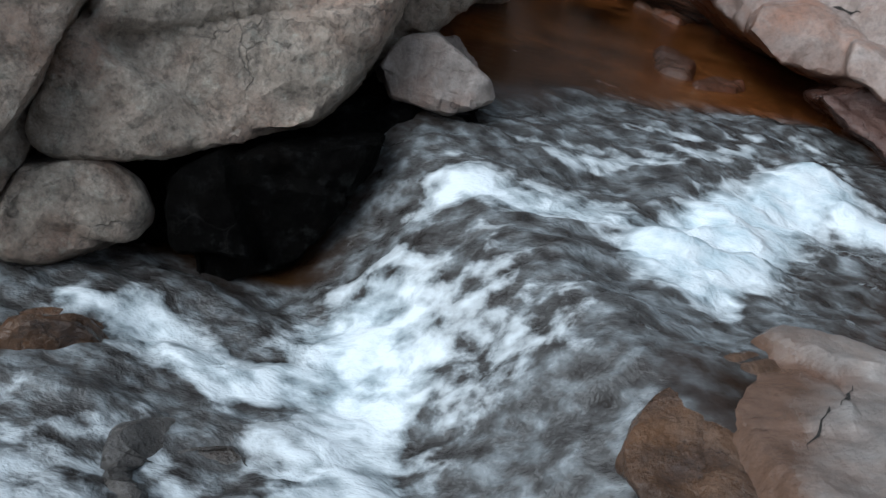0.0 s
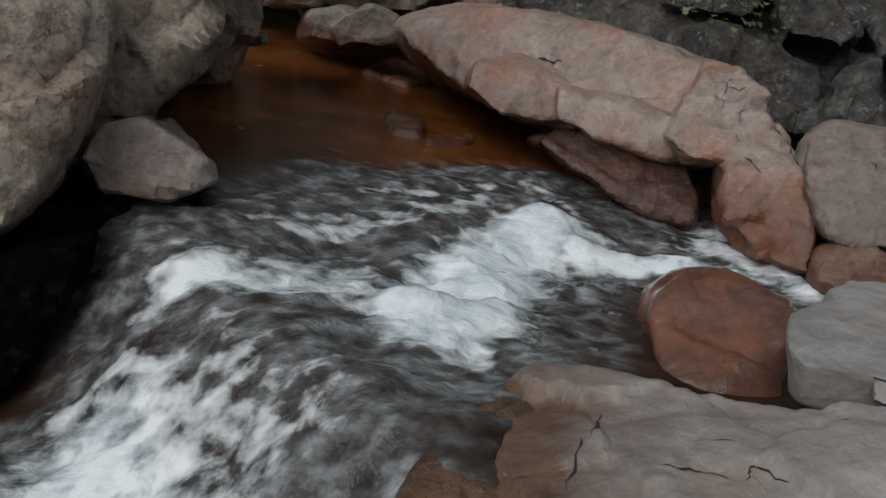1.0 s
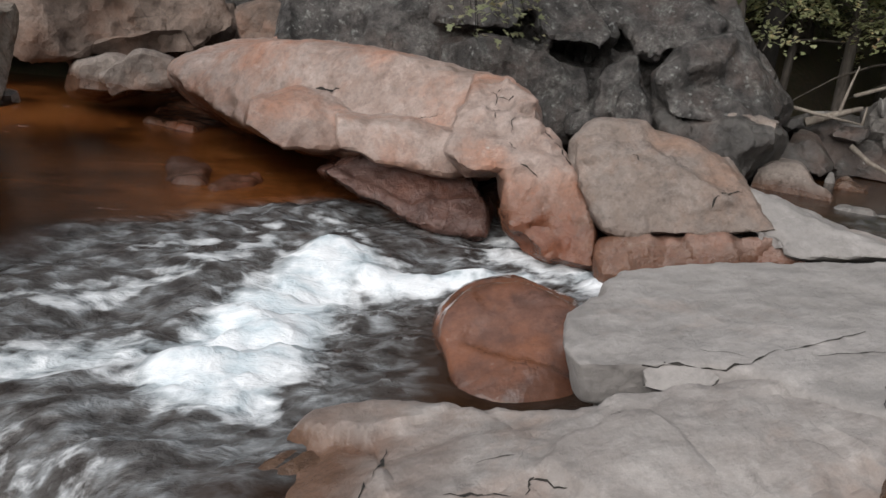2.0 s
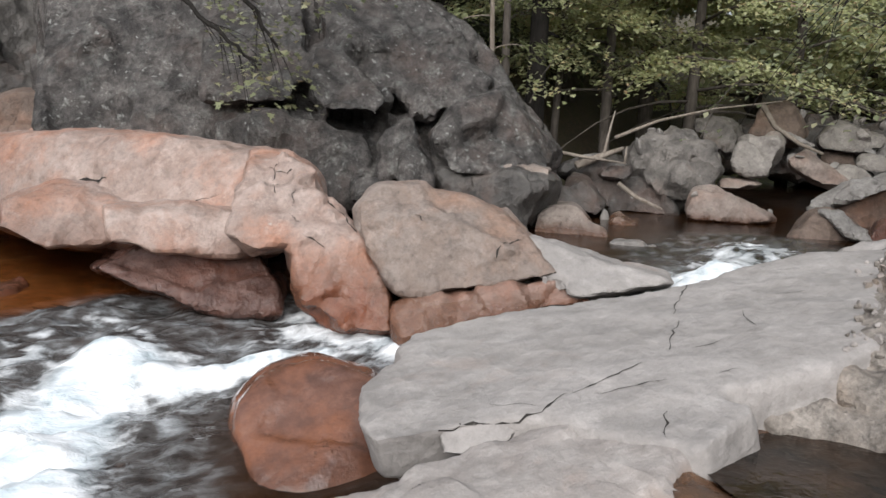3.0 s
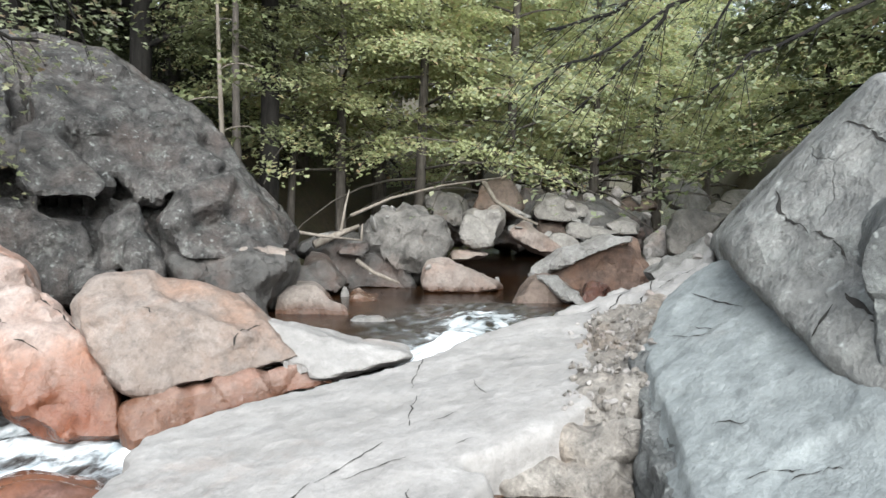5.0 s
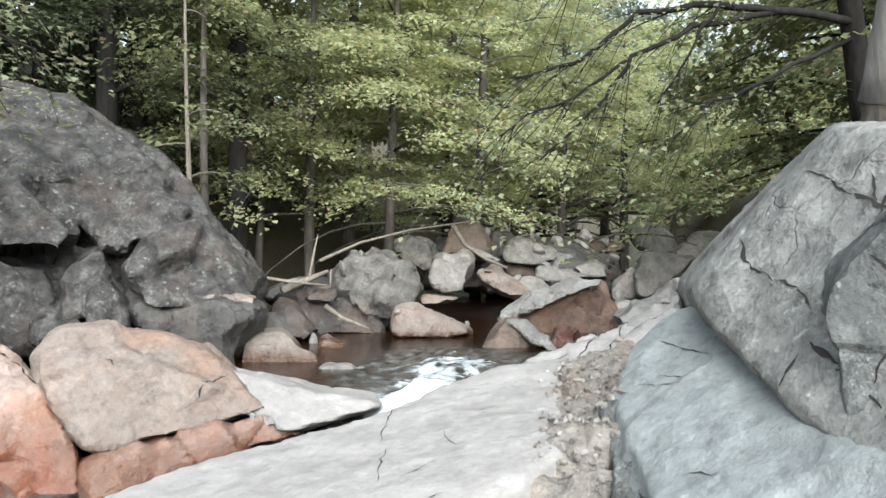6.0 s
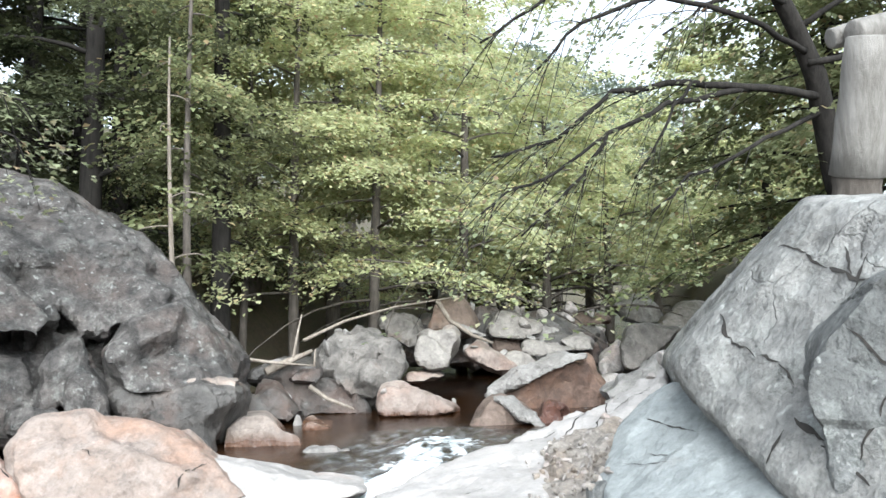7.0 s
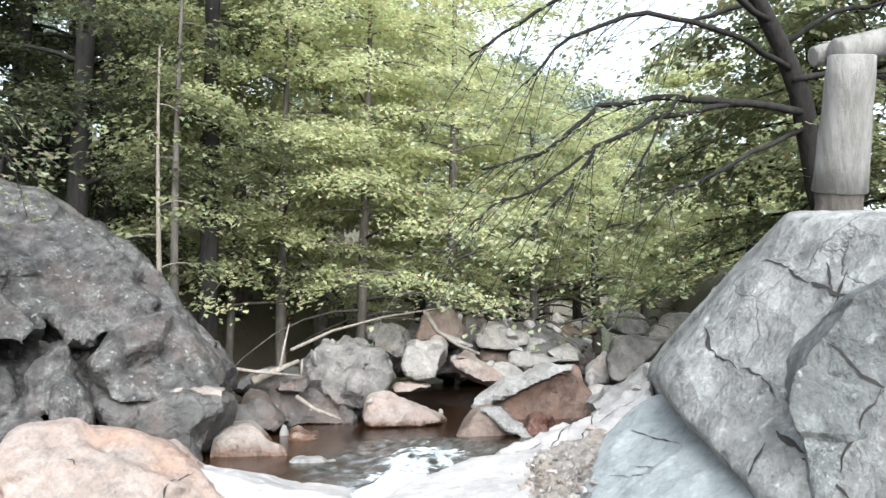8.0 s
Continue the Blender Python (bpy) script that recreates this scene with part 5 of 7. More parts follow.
rock("rock", (-1.20, 7.23, 0.07), [(178.8, 44.4, 0.06), (26.5, 71.4, 0.06), (2.2, -19.3, 0.08), (-22.9, -74.0, 0.05), (-165.7, -46.8, 0.08), (-84.5, 12.0, 0.20), (95.5, -7.4, 0.20)],
     16, "tan", "small stone at the pool edge", voxel=0.046, rough=0.02, seed=93, cell=0.4, step=0.03, chips=4)



bedrock("rock", (0.39, 9.83, -0.30), [((0.1, 0.25, -0.1), [(0.0, 90.0, 0.1), (-139.9, 25.0, 0.78), (-29.9, 25.0, 0.45), (-7.9, 25.0, 0.42), (129.5, 25.0, 0.62), (166.3, 25.0, 0.44), (0.0, -90.0, 0.1)])],
    "pinkledge", "low tan tongue of rock in the pool", voxel=0.03, rough=0.06, seed=52, cell=0.25, step=0.012, ease=3)
bedrock("rock", (0.21, 6.89, -0.31), [((0.01, 0.02, -0.1), [(0.0, 90.0, 0.1), (-178.4, 25.0, 0.17), (-89.4, 25.0, 0.47), (-10.2, 25.0, 0.18), (11.4, 25.0, 0.2), (153.7, 25.0, 0.27), (0.0, -90.0, 0.1)])],
    "pinkledge", "small wet stone in the brown pool", voxel=0.03, rough=0.05, seed=53, cell=0.2, step=0.012, ease=3)
bedrock("rock", (0.57, 6.48, -0.31), [((-0.04, -0.02, -0.1), [(0.0, 90.0, 0.1), (-170.5, 25.0, 0.24), (-54.5, 25.0, 0.15), (-17.8, 25.0, 0.18), (99.9, 25.0, 0.21), (142.9, 25.0, 0.14), (0.0, -90.0, 0.1)])],
    "pinkledge", "flat wet stone in the brown pool", voxel=0.03, rough=0.04, seed=92, cell=0.2, step=0.012, ease=3)
bedrock("rock", (2.4, 1.22, -0.3), [((0.0, -0.0, 0.05), [(0.0, 90.0, 0.25), (-179.5, 6.0, 0.64), (-139.4, 6.0, 0.64), (-99.3, 6.0, 0.64), (-59.2, 6.0, 0.64), (-19.6, 6.0, 0.64), (20.1, 6.0, 0.64), (60.2, 6.0, 0.64), (100.3, 6.0, 0.64), (140.4, 6.0, 0.64), (0.0, -90.0, 0.25)])],
    "wetbrown", "dark wet basin of rock holding a puddle", voxel=0.025, rough=0.06, seed=130, cell=0.25, step=0.02, ease=3, pits=[(0.05, 0.08, 0.3, 0.62, 0.16)])
bedrock("boulder", (7.0, 5.92, 0.51), [((0.24, 0.27, -0.1), [(-135.0, 18.0, 0.38), (-140.0, 50.0, 0.43), (130.2, 44.8, 0.5), (91.0, 87.0, 0.48), (-47.3, 57.8, 0.51), (-50.3, 25.5, 0.51), (-52.3, 0.2, 0.51), (-59.3, -51.6, 0.4), (154.7, -73.9, 0.3), (138.7, -48.3, 0.27), (136.7, -36.8, 0.3), (134.1, -10.0, 0.41), (45.0, -18.0, 0.55)])],
    "bankgrey", "large grey-brown boulder on the pool bank", voxel=0.05, rough=0.1, seed=24, cell=0.22, step=0.035, ease=0)
bedrock("rock", (6.43, 6.22, 0.43), [((0.08, 0.09, -0.08), [(-135.0, 35.0, 0.14), (-150.0, 60.0, 0.18), (130.3, 47.5, 0.2), (107.3, 80.7, 0.19), (-46.0, 11.8, 0.23), (-54.1, -53.3, 0.11), (-174.9, -82.8, 0.03), (141.3, -46.8, 0.12), (45.0, -35.0, 0.21)])],
    "cliffdark", "dark flat stone under the driftwood", voxel=0.05, rough=0.07, seed=140, cell=0.3, step=0.02, ease=1)
bedrock("boulder", (7.07, 5.28, 0.14), [((0.09, 0.11, -0.1), [(-135.0, 30.0, 0.17), (-150.0, 60.0, 0.23), (127.2, 17.3, 0.35), (100.4, 77.9, 0.3), (-39.3, 66.5, 0.24), (-58.5, -17.4, 0.5), (-123.0, -81.6, 0.07), (-141.0, -82.1, 0.06), (131.2, -13.7, 0.32), (45.0, -30.0, 0.24)])],
    "pink", "low pink-orange stone beside the pool", voxel=0.05, rough=0.07, seed=23, cell=0.3, step=0.02, ease=1)
bedrock("boulder", (8.33, 5.84, 0.63), [((0.15, 0.15, -0.1), [(-135.0, 24.0, 0.23), (-150.0, 60.0, 0.3), (125.7, 19.7, 0.27), (116.7, 76.9, 0.31), (-54.2, 42.9, 0.42), (-56.6, -6.3, 0.3), (-58.4, -32.3, 0.22), (-121.0, -84.9, 0.16), (135.7, -65.2, 0.15), (127.3, -6.5, 0.25), (45.0, -24.0, 0.35)])],
    "bankpale", "pale angular boulder on the bank", voxel=0.05, rough=0.07, seed=27, cell=0.3, step=0.02, ease=2)
bedrock("rock", (8.74, 6.66, 0.83), [((0.13, 0.13, -0.11), [(-135.0, 30.0, 0.22), (-150.0, 60.0, 0.3), (124.6, 75.4, 0.33), (-50.6, 63.4, 0.29), (-52.4, 37.0, 0.3), (-55.2, -26.7, 0.27), (142.7, -78.0, 0.12), (131.1, -47.6, 0.09), (129.4, -10.3, 0.25), (45.0, -30.0, 0.33)])],
    "bankgrey", "grey-brown rock in the bank pile", voxel=0.05, rough=0.07, seed=28, cell=0.2, step=0.035, ease=1)
bedrock("rock", (9.64, 6.44, 0.98), [((0.12, 0.22, -0.04), [(-120.0, 18.0, 0.25), (-150.0, 60.0, 0.27), (125.5, 13.4, 0.26), (125.0, 67.1, 0.29), (-56.5, 49.6, 0.35), (-56.7, 23.1, 0.34), (-57.8, -15.0, 0.4), (138.1, -81.1, 0.16), (60.0, -18.0, 0.38)])],
    "brownrock", "dark upright rock in the bank pile", voxel=0.05, rough=0.07, seed=29, cell=0.3, step=0.02, ease=1)
bedrock("boulder", (10.41, 5.95, 0.85), [((0.1, 0.11, -0.1), [(-135.0, 30.0, 0.18), (-150.0, 60.0, 0.25), (120.2, 40.9, 0.31), (-45.3, 86.7, 0.29), (-57.0, 73.3, 0.27), (-62.0, -0.6, 0.46), (-68.8, -71.9, 0.14), (151.4, -84.9, 0.09), (123.1, -31.9, 0.27), (45.0, -30.0, 0.26)])],
    "bankpale", "pale angular boulder beside the stream", voxel=0.05, rough=0.07, seed=31, cell=0.3, step=0.02, ease=1)
# the pale boulder's dark underside as a body of its own, shade in colour
bedrock("rock", (10.43, 6.09, 0.6), [((0.1, 0.1, -0.05), [(-135.0, 18.0, 0.15), (31.0, 87.7, 0.18), (-60.6, -2.2, 0.23), (175.6, -85.7, 0.1), (122.1, -12.1, 0.15), (45.0, -18.0, 0.2)])],
    "brownrock", "shaded under part of the pale boulder, built as a brown stone", voxel=0.05, rough=0.07, seed=141, cell=0.3, step=0.02, ease=1)
bedrock("boulder", (10.89, 5.69, 0.7), [((0.08, 0.08, -0.08), [(-135.0, 35.0, 0.14), (-150.0, 60.0, 0.2), (110.8, 76.2, 0.21), (30.1, 88.3, 0.22), (-61.8, 37.7, 0.31), (-73.2, -73.1, 0.13), (134.9, -79.8, 0.05), (119.3, 0.5, 0.3), (45.0, -35.0, 0.21)])],
    "grey", "grey boulder beside the stream", voxel=0.05, rough=0.07, seed=33, cell=0.3, step=0.02, ease=1)
bedrock("boulder", (10.65, 5.05, 0.63), [((0.08, 0.08, -0.08), [(-135.0, 35.0, 0.14), (-150.0, 60.0, 0.19), (110.0, 69.0, 0.19), (-59.2, 68.1, 0.22), (-65.1, 6.2, 0.26), (-148.0, -86.5, 0.05), (119.9, -47.5, 0.09), (45.0, -35.0, 0.21)])],
    "bankpale", "pale flat boulder beside the stream", voxel=0.05, rough=0.07, seed=32, cell=0.3, step=0.02, ease=1)
bedrock("rock", (9.73, 5.08, 0.6), [((0.07, 0.09, -0.09), [(-135.0, 35.0, 0.14), (-150.0, 60.0, 0.18), (111.8, 70.4, 0.26), (-44.6, 81.2, 0.19), (-62.2, 34.5, 0.44), (-75.9, -73.4, 0.09), (177.3, -85.6, 0.03), (126.9, -64.8, 0.09), (119.5, 0.5, 0.29), (45.0, -35.0, 0.21)])],
    "bankpale", "pale rock among the bank boulders", voxel=0.05, rough=0.07, seed=30, cell=0.3, step=0.02, ease=1)
bedrock("rock", (9.01, 5.52, 0.49), [((0.11, 0.12, -0.12), [(-135.0, 30.0, 0.2), (-150.0, 60.0, 0.28), (118.6, 54.5, 0.33), (-53.7, 55.5, 0.24), (-61.9, -20.1, 0.38), (142.9, -77.3, 0.02), (132.5, -66.4, 0.01), (124.0, -10.5, 0.22), (45.0, -30.0, 0.29)])],
    "pink", "orange stained stone in the riffle", voxel=0.05, rough=0.07, seed=34, cell=0.3, step=0.02, ease=1)
bedrock("rock", (9.4, 5.26, 0.43), [((0.08, 0.08, -0.08), [(-135.0, 35.0, 0.14), (-150.0, 60.0, 0.19), (102.4, 78.5, 0.2), (-56.6, 50.7, 0.21), (-62.7, -14.6, 0.2), (175.0, -84.2, 0.05), (126.7, -54.9, 0.06), (45.0, -35.0, 0.21)])],
    "bankpale", "pale smooth stone beside the riffle", voxel=0.05, rough=0.07, seed=142, cell=0.3, step=0.02, ease=1)
bedrock("boulder", (8.52, 4.3, 0.18), [((0.26, 0.19, -0.02), [(-140.0, 6.0, 0.32), (-170.0, 45.0, 0.43), (111.5, 56.7, 0.33), (104.2, 70.8, 0.26), (102.4, 73.0, 0.26), (-62.9, 29.1, 0.54), (-68.2, -18.6, 0.56), (-93.4, -74.7, 0.31), (-127.5, -81.6, 0.27), (136.2, -65.7, 0.35), (40.0, -6.0, 0.48)])],
    "slabrust", "tilted block with a rust brown broken side", voxel=0.05, rough=0.07, seed=36, cell=0.3, step=0.035, ease=1)
bedrock("slab_rock", (8.27, 4.43, 0.41), [((0.12, 0.05, -0.09), [(-160.0, 40.0, 0.16), (113.8, 52.3, 0.24), (109.0, 66.4, 0.2), (32.1, 86.5, 0.31), (-64.5, 9.5, 0.61), (-74.7, -67.6, -0.01), (167.2, -80.8, 0.27), (20.0, -40.0, 0.24)])],
    "grey", "pale top piece on the rust brown block", voxel=0.05, rough=0.07, seed=46, cell=0.3, step=0.02, ease=1)
bedrock("boulder", (7.08, 4.15, 0.0), [((0.15, 0.14, -0.03), [(-130.0, 22.0, 0.2), (120.2, 17.5, 0.27), (117.7, 31.2, 0.23), (97.7, 73.8, 0.27), (-49.0, 57.8, 0.27), (-51.6, 51.2, 0.28), (-65.8, -22.3, 0.45), (-103.0, -76.3, 0.17), (50.0, -22.0, 0.3)])],
    "brownrock", "wedge of brown-grey rock with a pale ridge", voxel=0.05, rough=0.07, seed=37, cell=0.3, step=0.02, ease=1)
bedrock("rock", (7.13, 3.94, 0.11), [((0.05, 0.05, -0.07), [(-135.0, 45.0, 0.1), (33.0, 83.5, 0.23), (-49.9, 56.3, 0.12), (-52.3, 49.8, 0.13), (-66.1, -23.7, 0.24), (136.8, -64.1, 0.02), (129.3, -49.8, 0.02), (45.0, -45.0, 0.15)])],
    "grey", "pale ridge of the wedge rock", voxel=0.035, rough=0.07, seed=143, cell=0.3, step=0.02, ease=1)
bedrock("rock", (7.41, 3.78, 0.06), [((0.12, 0.11, -0.06), [(-135.0, 20.0, 0.17), (-150.0, 60.0, 0.22), (116.1, 15.7, 0.12), (108.5, 53.4, 0.17), (-34.5, 75.9, 0.21), (-61.8, 14.7, 0.22), (-65.9, -15.1, 0.19), (-146.7, -80.7, 0.17), (122.1, -24.1, 0.11), (45.0, -20.0, 0.26)])],
    "rustdark", "dark reddish block of rock", voxel=0.05, rough=0.07, seed=38, cell=0.3, step=0.02, ease=1)
bedrock("boulder", (10.26, 3.94, 0.63), [((0.22, 0.13, -0.15), [(-150.0, 30.0, 0.3), (-150.0, 60.0, 0.41), (111.4, 22.6, 0.27), (108.1, 65.8, 0.4), (-62.8, 77.2, 0.47), (-72.8, -38.1, 0.21), (-74.9, -54.5, 0.13), (135.8, -78.4, 0.21), (113.5, -11.3, 0.25), (30.0, -30.0, 0.45)])],
    "bankgrey", "grey boulder beside the upper pool", voxel=0.05, rough=0.07, seed=39, cell=0.3, step=0.02, ease=1)
bedrock("rock", (10.38, 4.4, 0.44), [((0.12, 0.13, -0.12), [(-135.0, 35.0, 0.21), (-150.0, 60.0, 0.3), (110.1, 46.7, 0.17), (-65.7, 28.1, 0.29), (-67.5, -1.0, 0.2), (-92.6, -78.9, 0.1), (114.7, -8.0, 0.09), (45.0, -35.0, 0.32)])],
    "pale", "pale rock beside the slab", voxel=0.05, rough=0.07, seed=42, cell=0.3, step=0.02, ease=1)
bedrock("rock", (9.63, 4.07, 0.23), [((0.07, 0.07, -0.1), [(-135.0, 45.0, 0.14), (-150.0, 60.0, 0.17), (103.0, 64.5, 0.16), (-48.5, 74.7, 0.18), (-74.3, -49.9, 0.08), (-147.2, -84.1, -0.02), (116.7, -25.9, 0.08), (45.0, -45.0, 0.21)])],
    "pale", "small pale stone at the waterline", voxel=0.05, rough=0.07, seed=35, cell=0.3, step=0.02, ease=1)
bedrock("boulder", (16.76, 6.57, 1.02), [((0.16, 0.16, -0.16), [(-135.0, 35.0, 0.28), (-150.0, 60.0, 0.39), (113.3, 66.0, 0.51), (-72.0, 85.4, 0.45), (-69.3, 41.1, 0.49), (-70.8, -26.9, 0.58), (144.3, -87.2, 0.12), (114.2, -58.4, 0.09), (113.1, -18.8, 0.28), (45.0, -35.0, 0.41)])],
    "grey", "large grey boulder far upstream", voxel=0.09, rough=0.1, seed=40, cell=0.3, step=0.02, ease=1)
bedrock("rock", (14.54, 6.66, 0.85), [((0.1, 0.1, -0.07), [(-135.0, 25.0, 0.15), (-150.0, 60.0, 0.21), (114.9, 40.6, 0.28), (-51.6, 86.8, 0.22), (-66.2, 21.3, 0.47), (-74.3, -78.7, 0.08), (118.3, -54.5, 0.2), (45.0, -25.0, 0.24)])],
    "brownrock", "brown rock far upstream", voxel=0.08, rough=0.07, seed=44, cell=0.3, step=0.02, ease=1)
bedrock("rock", (12.52, 6.26, 0.92), [((0.08, 0.08, -0.08), [(-135.0, 35.0, 0.14), (-150.0, 60.0, 0.19), (115.2, 67.2, 0.18), (108.6, 85.0, 0.2), (-64.0, 3.3, 0.23), (-78.6, -83.1, 0.08), (118.1, -21.7, 0.13), (45.0, -35.0, 0.21)])],
    "pale", "pale rock far upstream", voxel=0.08, rough=0.07, seed=41, cell=0.3, step=0.02, ease=1)
bedrock("rock", (16.15, 5.3, 0.89), [((0.17, 0.16, -0.33), [(-135.0, 55.0, 0.4), (108.4, 47.7, 0.44), (107.6, 76.8, 0.57), (-72.6, 52.6, 0.75), (-73.9, -33.2, 0.27), (158.6, -87.3, -0.04), (113.4, -62.8, 0.07), (45.0, -55.0, 0.6)])],
    "pale", "flat pale rock upstream", voxel=0.09, rough=0.07, seed=45, cell=0.3, step=0.02, ease=1)
bedrock("rock", (9.41, 6.05, 0.83), [((0.09, 0.08, -0.07), [(-135.0, 30.0, 0.14), (-150.0, 60.0, 0.18), (-48.2, 80.4, 0.16), (-53.7, 63.9, 0.13), (-59.6, -26.9, 0.25), (132.4, -75.8, 0.01), (125.9, -48.0, 0.04), (45.0, -30.0, 0.21)])],
    "grey", "grey rock behind the driftwood", voxel=0.05, rough=0.07, seed=144, cell=0.3, step=0.02, ease=1)
bedrock("rock", (8.02, 5.88, 0.31), [((0.07, 0.07, -0.11), [(-135.0, 50.0, 0.14), (-150.0, 60.0, 0.18), (123.9, 35.7, 0.21), (32.6, 85.2, 0.18), (-39.7, 71.6, 0.21), (-72.9, -73.7, -0.03), (-80.3, -77.9, -0.04), (133.0, -45.0, 0.08), (45.0, -50.0, 0.21)])],
    "pink", "low pink stone at the pool head", voxel=0.04, rough=0.07, seed=145, cell=0.3, step=0.02, ease=1)
bedrock("boulder", (2.79, 4.05, 0.24), [((0.19, 0.27, -0.16), [(-128.0, 30.0, 0.37), (-120.0, 62.0, 0.35), (-150.0, 5.0, 0.63), (142.7, 50.5, 0.65), (94.6, 82.3, 0.49), (0.6, 78.8, 0.44), (-17.9, 69.0, 0.44), (-29.1, 49.9, 0.48), (-31.4, 43.1, 0.51), (-80.4, -71.2, 0.23), (-84.7, -72.6, 0.21), (-92.7, -74.3, 0.21), (179.1, -64.0, 0.33), (158.4, -32.5, 0.43), (153.0, -5.9, 0.58), (52.0, -30.0, 0.53)])],
    "orange", "rounded boulder stained orange with a pale top", voxel=0.03, rough=0.07, seed=58, cell=0.35, step=0.016, ease=4, cracks=[(0.39, -0.22, 0.12, 0.28, -0.2, 0.02, 0.012), (0.28, -0.2, 0.02, 0.2, -0.2, -0.05, 0.012), (-0.12, 0.23, 0.19, -0.1, 0.17, 0.13, 0.007)])
bedrock("ledge_rock", (3.43, 3.56, 0.16), [((0.1, 0.07, -0.22), [(-125.0, 52.0, 0.24), (133.9, 34.2, 0.52), (-8.0, 73.2, 0.28), (-39.8, 40.9, 0.49), (-89.2, -71.4, 0.01), (168.1, -65.7, 0.03), (55.0, -52.0, 0.36)])],
    "slab", "low grey wedge of rock beside the orange boulder", voxel=0.03, rough=0.04, seed=59, cell=0.3, step=0.015, ease=3)
bedrock("rock", (2.80, 3.84, -0.13), [((0.26, 0.1, -0.04), [(-128.0, 22.0, 0.24), (102.0, 70.6, 0.15), (92.2, 73.3, 0.14), (-22.1, 58.0, 0.39), (-79.6, -67.4, 0.09), (-83.4, -69.0, 0.07), (151.2, -7.3, 0.6), (52.0, -22.0, 0.36)])],
    "pinkledge", "narrow damp ledge under the orange boulder", voxel=0.03, rough=0.05, seed=60, cell=0.3, step=0.03, ease=2)
bedrock("ledge_rock", (2.24, 4.53, 0.05), [((0.24, 0.25, -0.12), [(-128.0, 30.0, 0.36), (-120.0, 58.0, 0.4), (-170.0, 20.0, 0.58), (154.6, 16.5, 0.51), (49.6, 83.2, 0.57), (-18.5, 45.7, 0.28), (-22.7, 28.4, 0.19), (-23.2, 26.3, 0.19), (-27.7, 9.9, 0.25), (-135.9, -72.9, 0.36), (176.7, -54.2, 0.31), (158.5, -10.2, 0.33), (52.0, -30.0, 0.54)]),
    ((-0.07, 0.67, 0.16), [(-125.0, 48.0, 0.32), (158.8, 14.0, 0.34), (158.0, 19.8, 0.36), (82.4, 86.0, 0.53), (-15.9, 60.3, 0.47), (-23.9, 11.9, 0.32), (-29.9, -31.7, 0.14), (-48.0, -67.2, 0.09), (171.8, -48.2, 0.25), (55.0, -48.0, 0.48)])],
    "pinkledge", "fractured pink shoulder of the ledge above the slot", voxel=0.028, rough=0.07, seed=62, cell=0.16, step=0.016, ease=2, cracks=[(0.09, 0.37, 0.38, 0.16, 0.17, 0.29, 0.014), (0.16, 0.17, 0.29, 0.16, 0.02, 0.21, 0.014), (-0.14, 0.37, 0.3, -0.11, 0.25, 0.25, 0.01), (-0.19, 0.67, 0.45, -0.1, 0.56, 0.42, 0.008), (-0.11, 0.78, 0.54, 0.01, 0.66, 0.5, 0.008), (0.01, 0.66, 0.5, 0.11, 0.65, 0.53, 0.008), (-0.03, 0.57, 0.44, -0.07, 0.38, 0.33, 0.008), (-0.12, 0.16, 0.19, -0.05, 0.03, 0.15, 0.008), (-0.0, 0.78, 0.57, -0.12, 0.68, 0.48, 0.007), (-0.12, 0.68, 0.48, -0.15, 0.53, 0.39, 0.007)])
bedrock("ledge_rock", (0.97, 6.23, 0.24), [((0.05, 0.2, -0.2), [(-100.0, 35.0, 0.28), (-95.0, 70.0, 0.33), (169.3, 10.2, 0.45), (153.4, 70.6, 0.41), (-0.3, 69.4, 0.4), (-13.3, 26.7, 0.46), (-33.2, -62.1, 0.2), (-118.4, -80.5, 0.09), (-174.4, -61.5, 0.15), (80.0, -35.0, 0.42)]),
    ((0.8, -0.68, -0.23), [(-105.0, 38.0, 0.28), (-95.0, 72.0, 0.31), (89.1, 83.4, 0.36), (-7.1, 69.5, 0.41), (-27.4, 5.0, 0.66), (-80.8, -78.4, 0.05), (-127.4, -80.0, 0.01), (-167.3, -72.5, 0.07), (166.0, -13.5, 0.57), (75.0, -38.0, 0.42)])],
    "pinkledge", "rounded pink lobes along the lip of the whaleback ledge", voxel=0.032, rough=0.07, seed=147, cell=0.4, step=0.015, ease=6)
# fills gaps between the boulders; their shade is put into its colour
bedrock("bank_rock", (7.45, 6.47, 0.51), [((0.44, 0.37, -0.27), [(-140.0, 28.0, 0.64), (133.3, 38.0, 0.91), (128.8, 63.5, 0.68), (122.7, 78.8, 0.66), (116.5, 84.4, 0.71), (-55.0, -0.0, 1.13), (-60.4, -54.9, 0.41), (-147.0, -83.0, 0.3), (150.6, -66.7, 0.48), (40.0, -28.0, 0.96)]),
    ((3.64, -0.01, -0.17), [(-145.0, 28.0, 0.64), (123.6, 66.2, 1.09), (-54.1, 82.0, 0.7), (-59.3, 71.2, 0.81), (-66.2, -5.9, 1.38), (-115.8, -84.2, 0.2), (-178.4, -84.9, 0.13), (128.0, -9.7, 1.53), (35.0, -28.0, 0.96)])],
    "cliffdark", "rubble bank filling the gaps under the boulders, shade in its dark colour", voxel=0.06, rough=0.14, seed=148, cell=0.3, step=0.05, ease=1)
